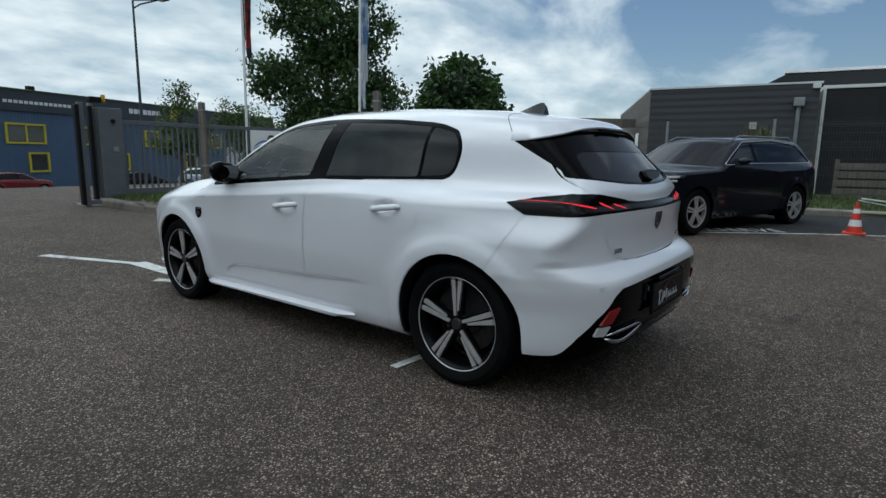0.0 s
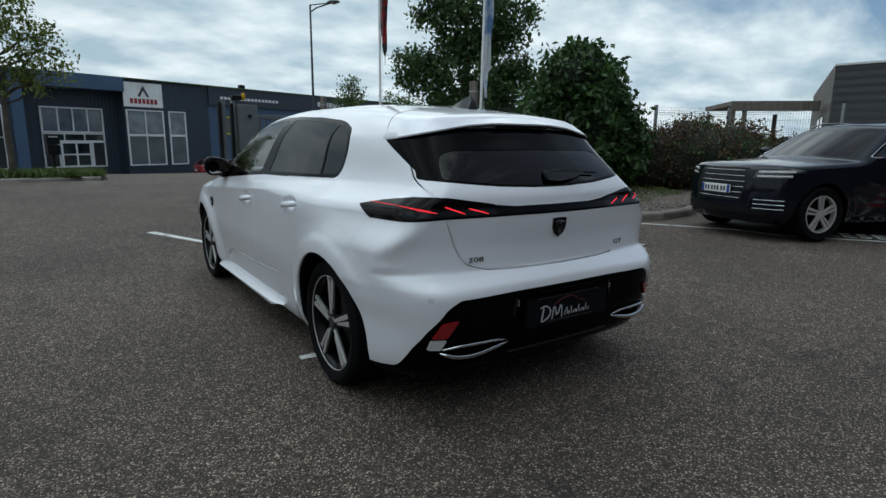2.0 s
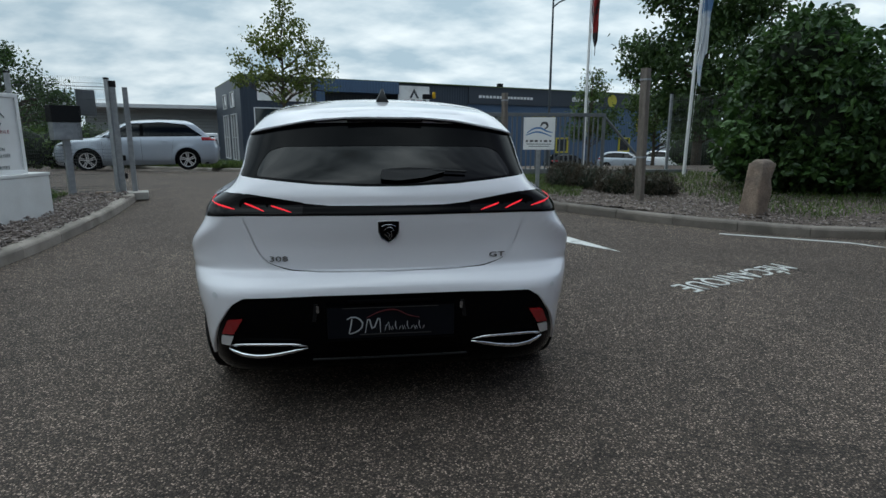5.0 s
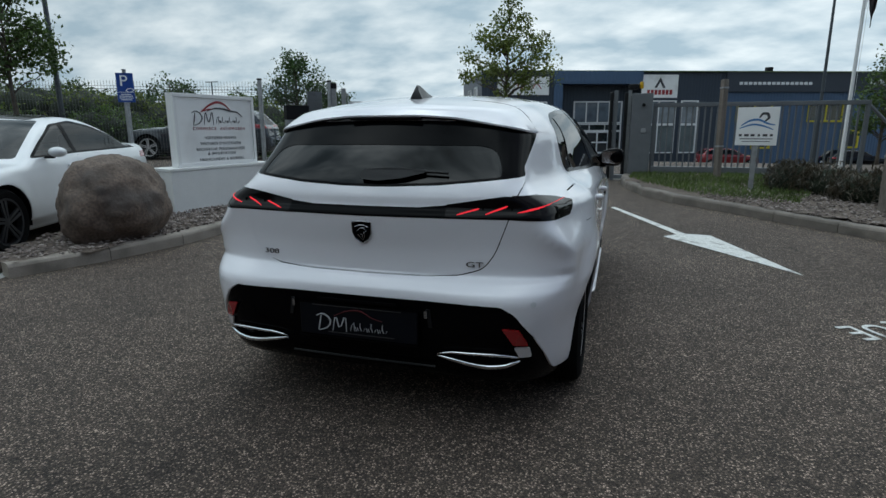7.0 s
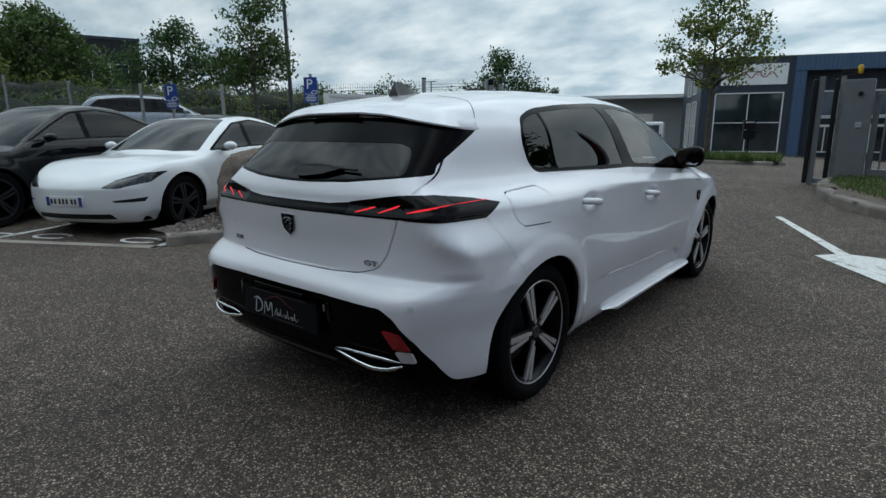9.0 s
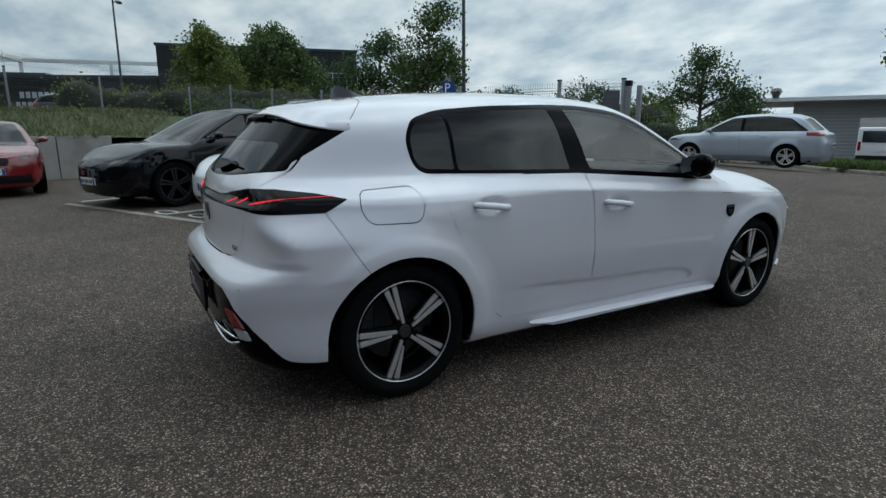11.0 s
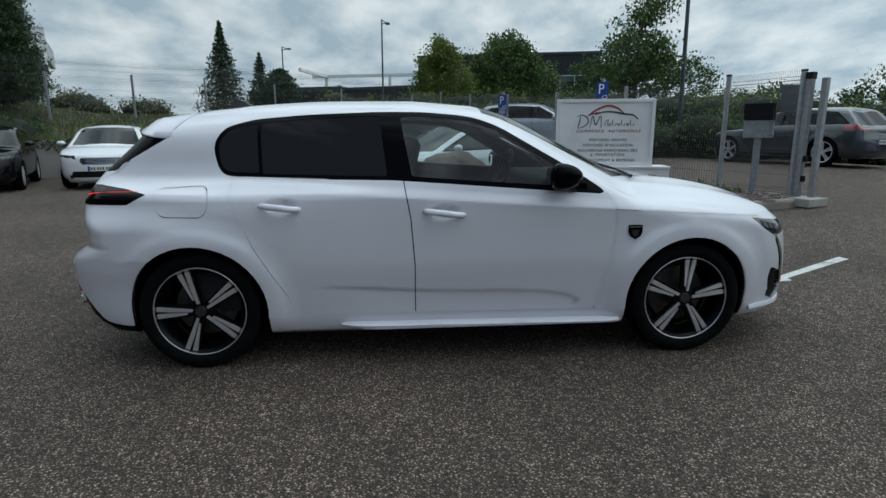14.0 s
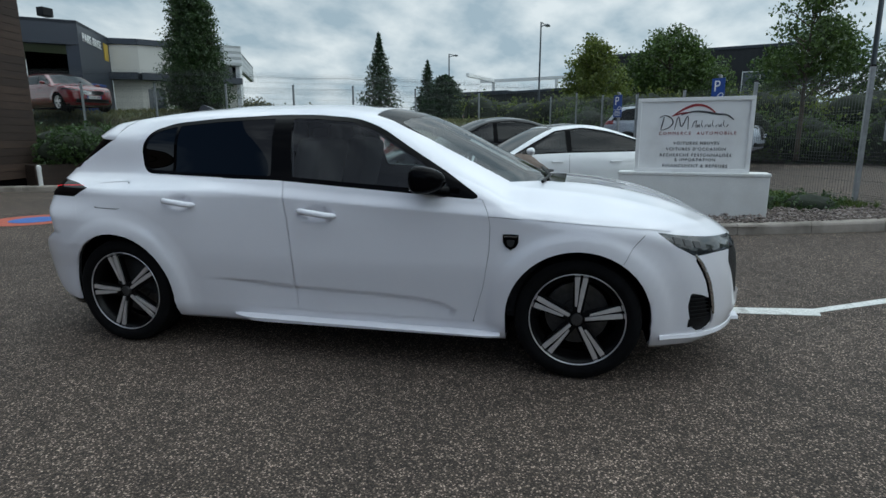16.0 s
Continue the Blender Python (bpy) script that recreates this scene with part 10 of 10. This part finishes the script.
sk = thing("skip_bin", pose(-16.75, -18.4, float(bank_z(np.array([-16.75]), np.array([-18.4]))[0]) - 0.12, 0, 0, 20), "blue plastic bin on the upper parking place", "bin")
part("bin_body", box_bm(0.8, 0.8, 1.2, (0, 0, 0.62), 0.05), M_SIGNBLUE, sk)
part("bin_lid", box_bm(0.86, 0.86, 0.08, (0, 0, 1.24), 0.03), M_SIGNBLUE, sk)

# timber cabin, planter, bollard
cb = thing("timber_building", Matrix.Translation((-9.05, -12.95, 0.0)) @ Matrix.Rotation(radians(11), 4, "Z"), "dark brown timber clad building at the yard's edge, its unseen length added to shade the car", "building")
# known only at its corner; the unseen length is added to darken the hatchback's tail
part("wall_core", box_bm(24.0, 5.0, 6.5, (12.06, -2.5, 3.25)), M_DARK, cb)
for k in range(32):
    part("plank", box_bm(24.04, 0.03, 0.188, (12.06, 0.018, 0.30 + 0.195 * k), 0.004), M_WOODCLAD, cb)
    part("plank", box_bm(0.03, 5.0, 0.188, (0.040, -2.5, 0.30 + 0.195 * k), 0.004), M_WOODCLAD, cb)
win = part("window", box_bm(0.06, 1.0, 0.7, (0.0, -0.9, 4.2)), M_PANE, cb)
part("window_frame", box_bm(0.10, 1.1, 0.09, (0.0, -0.9, 3.82)), M_REDLENS, win)
part("wall_lamp", box_bm(0.20, 0.10, 0.08, (-0.06, -0.15, 3.0), 0.03), M_WHITE, cb)
pl = thing("planter", pose(-9.35, -12.2, 0.0, 0, 0, -20), "brown timber planter beside the cabin", "planter")
part("planter_box", box_bm(1.7, 0.6, 0.55, (0.2, 0, 0.28), 0.02), M_WOODCLAD, pl)
shrub_cloud("flower_bush", [(-9.3, -12.15, 1.0, 0.62, 0.55, 0.48), (-8.9, -12.3, 0.85, 0.45, 0.45, 0.38), (-9.8, -11.95, 0.85, 0.45, 0.45, 0.36)], 0.085, M_LEAFDARK, "leafy bush with a few red blossoms in the planter", "shrub", 330, 16, 0.06, 121)
bo = thing("bollard", pose(-8.35, -12.25, 0.0), "white post bollard by the kerb", "bollard")
part("bollard_post", lathe_bm([(0.055, 0.0), (0.055, 0.42), (0.062, 0.44), (0.058, 0.52), (0.03, 0.55), (0.0, 0.555)], 16, "z"), M_WHITE, bo, smooth=True)
kerb_row([(-6.7, -12.0), (-7.1, -11.0), (-7.6, -10.0), (-9.0, -9.9), (-10.5, -10.8)], "pale kerb before the planter", inward=1)
shrub_cloud("bank_ivy", [(-12.2 - 0.5 * k, -15.5 + 0.9 * k, 0.9 + 0.05 * k, 1.2, 1.1, 0.75) for k in range(5)], 0.10, M_LEAFDARK, "dense green ground cover on the slope", "hedge", 700, 14, 0.10, 122, kind="stuff")

# cladded building and carport on the east side
EC, ES, EF = Vector((16.3, 3.41)), Vector((0.905, 0.425)), Vector((0.164, -0.986))
e = thing("clad_building", Matrix.Translation((EC.x, EC.y, -0.1)) @ Matrix.Rotation(math.atan2(EF.y, EF.x), 4, "Z"), "flat-roofed building with dark grey board cladding", "building")


def clad_local(p):
    """A plan point as the cladded building's own x and y."""
    d = Vector(p) - EC
    return d.dot(EF), d.dot(Vector((-EF.y, EF.x)))


_cw = [EC, EC + EF * 4.7, EC + EF * 4.7 + ES * 12, EC + ES * 12]
part("wall", prism_bm([clad_local(p) for p in _cw], 3.48, "xy", 0.0), M_GREYCLAD, e)
part("roof_edge", prism_bm([clad_local(p) for p in (EC - EF * 0.05 - ES * 0.05, EC + EF * 4.75 - ES * 0.05, EC + EF * 4.75 + ES * 12, EC - EF * 0.05 + ES * 12)], 0.055, "xy", 3.48), M_FRAME, e)
for k in range(16):
    part("cladding_board", box_bm(4.66, 0.025, 0.195, (2.35, -0.013, 0.42 + 0.20 * k), 0.004), M_GREYCLAD, e)
_q = [clad_local(EC + ES * v) for v in (0.02, 12.0)]
for k in range(16):
    z = 0.325 + 0.20 * k
    _n = Vector((_q[0][1] - _q[1][1], _q[1][0] - _q[0][0])).normalized() * 0.025
    part("cladding_board", prism_bm([_q[0], _q[1], (_q[1][0] + _n.x, _q[1][1] + _n.y), (_q[0][0] + _n.x, _q[0][1] + _n.y)], 0.195, "xy", z), M_SIDECLAD, e)
for v in (2.6, 4.4):
    _w = [clad_local(EC + ES * u) for u in (v, v + 1.1)]
    _n = Vector((_w[0][1] - _w[1][1], _w[1][0] - _w[0][0])).normalized() * 0.05
    part("window", prism_bm([_w[0], _w[1], (_w[1][0] + _n.x, _w[1][1] + _n.y), (_w[0][0] + _n.x, _w[0][1] + _n.y)], 1.2, "xy", 1.0), M_PANE, e)
part("wall", box_bm(15.5, 9.0, 3.40, (12.6, 5.5, 1.70), 0.01), M_BLACKCLAD, e)
part("roof_edge", box_bm(15.5, 9.1, 0.10, (12.6, 5.5, 3.46), 0.01), M_WHITE, e)
part("downpipe", tube_bm([(4.2, -0.08, 0), (4.2, -0.08, 2.9)], 0.055, 8), M_GALV, e)
part("downpipe_head", box_bm(0.28, 0.2, 0.25, (4.2, -0.1, 2.95), 0.02), M_GALV, e)
part("corner_trim", box_bm(0.08, 0.08, 3.4, (4.86, 0.55, 1.7)), M_WHITE, e)
part("vent_plate", box_bm(0.22, 0.06, 0.22, (3.05, -0.05, 2.28)), M_PANEL, e)
part("floodlight", box_bm(0.20, 0.12, 0.13, (4.6, -0.07, 3.40)), M_WHITE, e)
up = thing("dark_hall", Matrix.Translation((26.3, 2.4, 0.0)) @ Matrix.Rotation(math.atan2(-6.6, 1.1), 4, "Z"), "black clad upper hall with a sloping pale roof edge", "building")
part("wall", box_bm(16, 8, 4.9, (9.5, 4, 2.45), 0.01), M_BLACKCLAD, up)
part("roof_edge", box_bm(16.1, 8.1, 0.12, (9.5, 4, 5.0)), M_WHITE, up)
part("gable", prism_bm([(-1.2, 3.5), (1.5, 4.9), (1.5, 3.5)], 8.0, "xz", 0.0), M_BLACKCLAD, up)
cp = thing("carport", Matrix.Translation((17.3, 6.85, 0.0)) @ Matrix.Rotation(math.atan2(-1.9, 1.9), 4, "Z"), "flat timber carport beside the cladded building", "carport")
part("roof", box_bm(2.75, 3.4, 0.16, (1.37, 1.7, 2.58), 0.01), M_TIMBER, cp)
part("beam", box_bm(2.75, 0.10, 0.18, (1.37, 0.05, 2.42), 0.01), M_TIMBER, cp)
for x, y in ((0.08, 0.1), (0.45, 0.1), (0.08, 3.2), (2.5, 3.2)):
    part("post", box_bm(0.13, 0.13, 2.36, (x, y, 1.18), 0.01), M_TIMBER, cp)
grass_tufts("grass", [(10.5, 1.0), (11.2, -4.0), (12.0, -9.0), (16.3, -9), (15.8, 1.5), (13, 3.2)], 12000, 0.13, M_GRASSBLADE, 131, "mown lawn behind the reserved bay", 0.10)
bed_sheet("lawn", [(10.3, 1.2), (11.0, -4.0), (11.8, -10.0), (17.5, -10), (17.0, 3.5), (13, 3.4)], "green lawn before the cladded building", M_GRASS, 0.08, 0.04, 0.5, "lawn")
kerb_row([(10.2, 2.4), (10.35, 1.2), (11.0, -4.0), (11.8, -10.0)], "pale kerb along the lawn", inward=1, stone=1.0)
shrub_cloud("pampas_grass", [(14.3, 0.05, 0.95, 0.8, 0.8, 1.0)], 0.55, M_DRYGRASS, "tall pale ornamental grass behind the fence", "grass", 120, 20, 0.12, 132, up=0.7, aspect=0.05, shell=0.3)
sl = thing("slat_fence", Matrix.Translation((15.2, -1.9, 0.12)) @ Matrix.Rotation(math.atan2(-0.986, 0.164), 4, "Z"), "low weathered timber slat fence beyond the lawn", "fence")
for k in range(4):
    part("slat", box_bm(4.6, 0.03, 0.17, (2.3, 0, 0.22 + 0.22 * k), 0.006), M_TIMBER, sl)
for x in (0.06, 1.55, 3.05, 4.54):
    part("post", box_bm(0.09, 0.09, 1.06, (x, 0.06, 0.53), 0.008), M_TIMBER, sl)
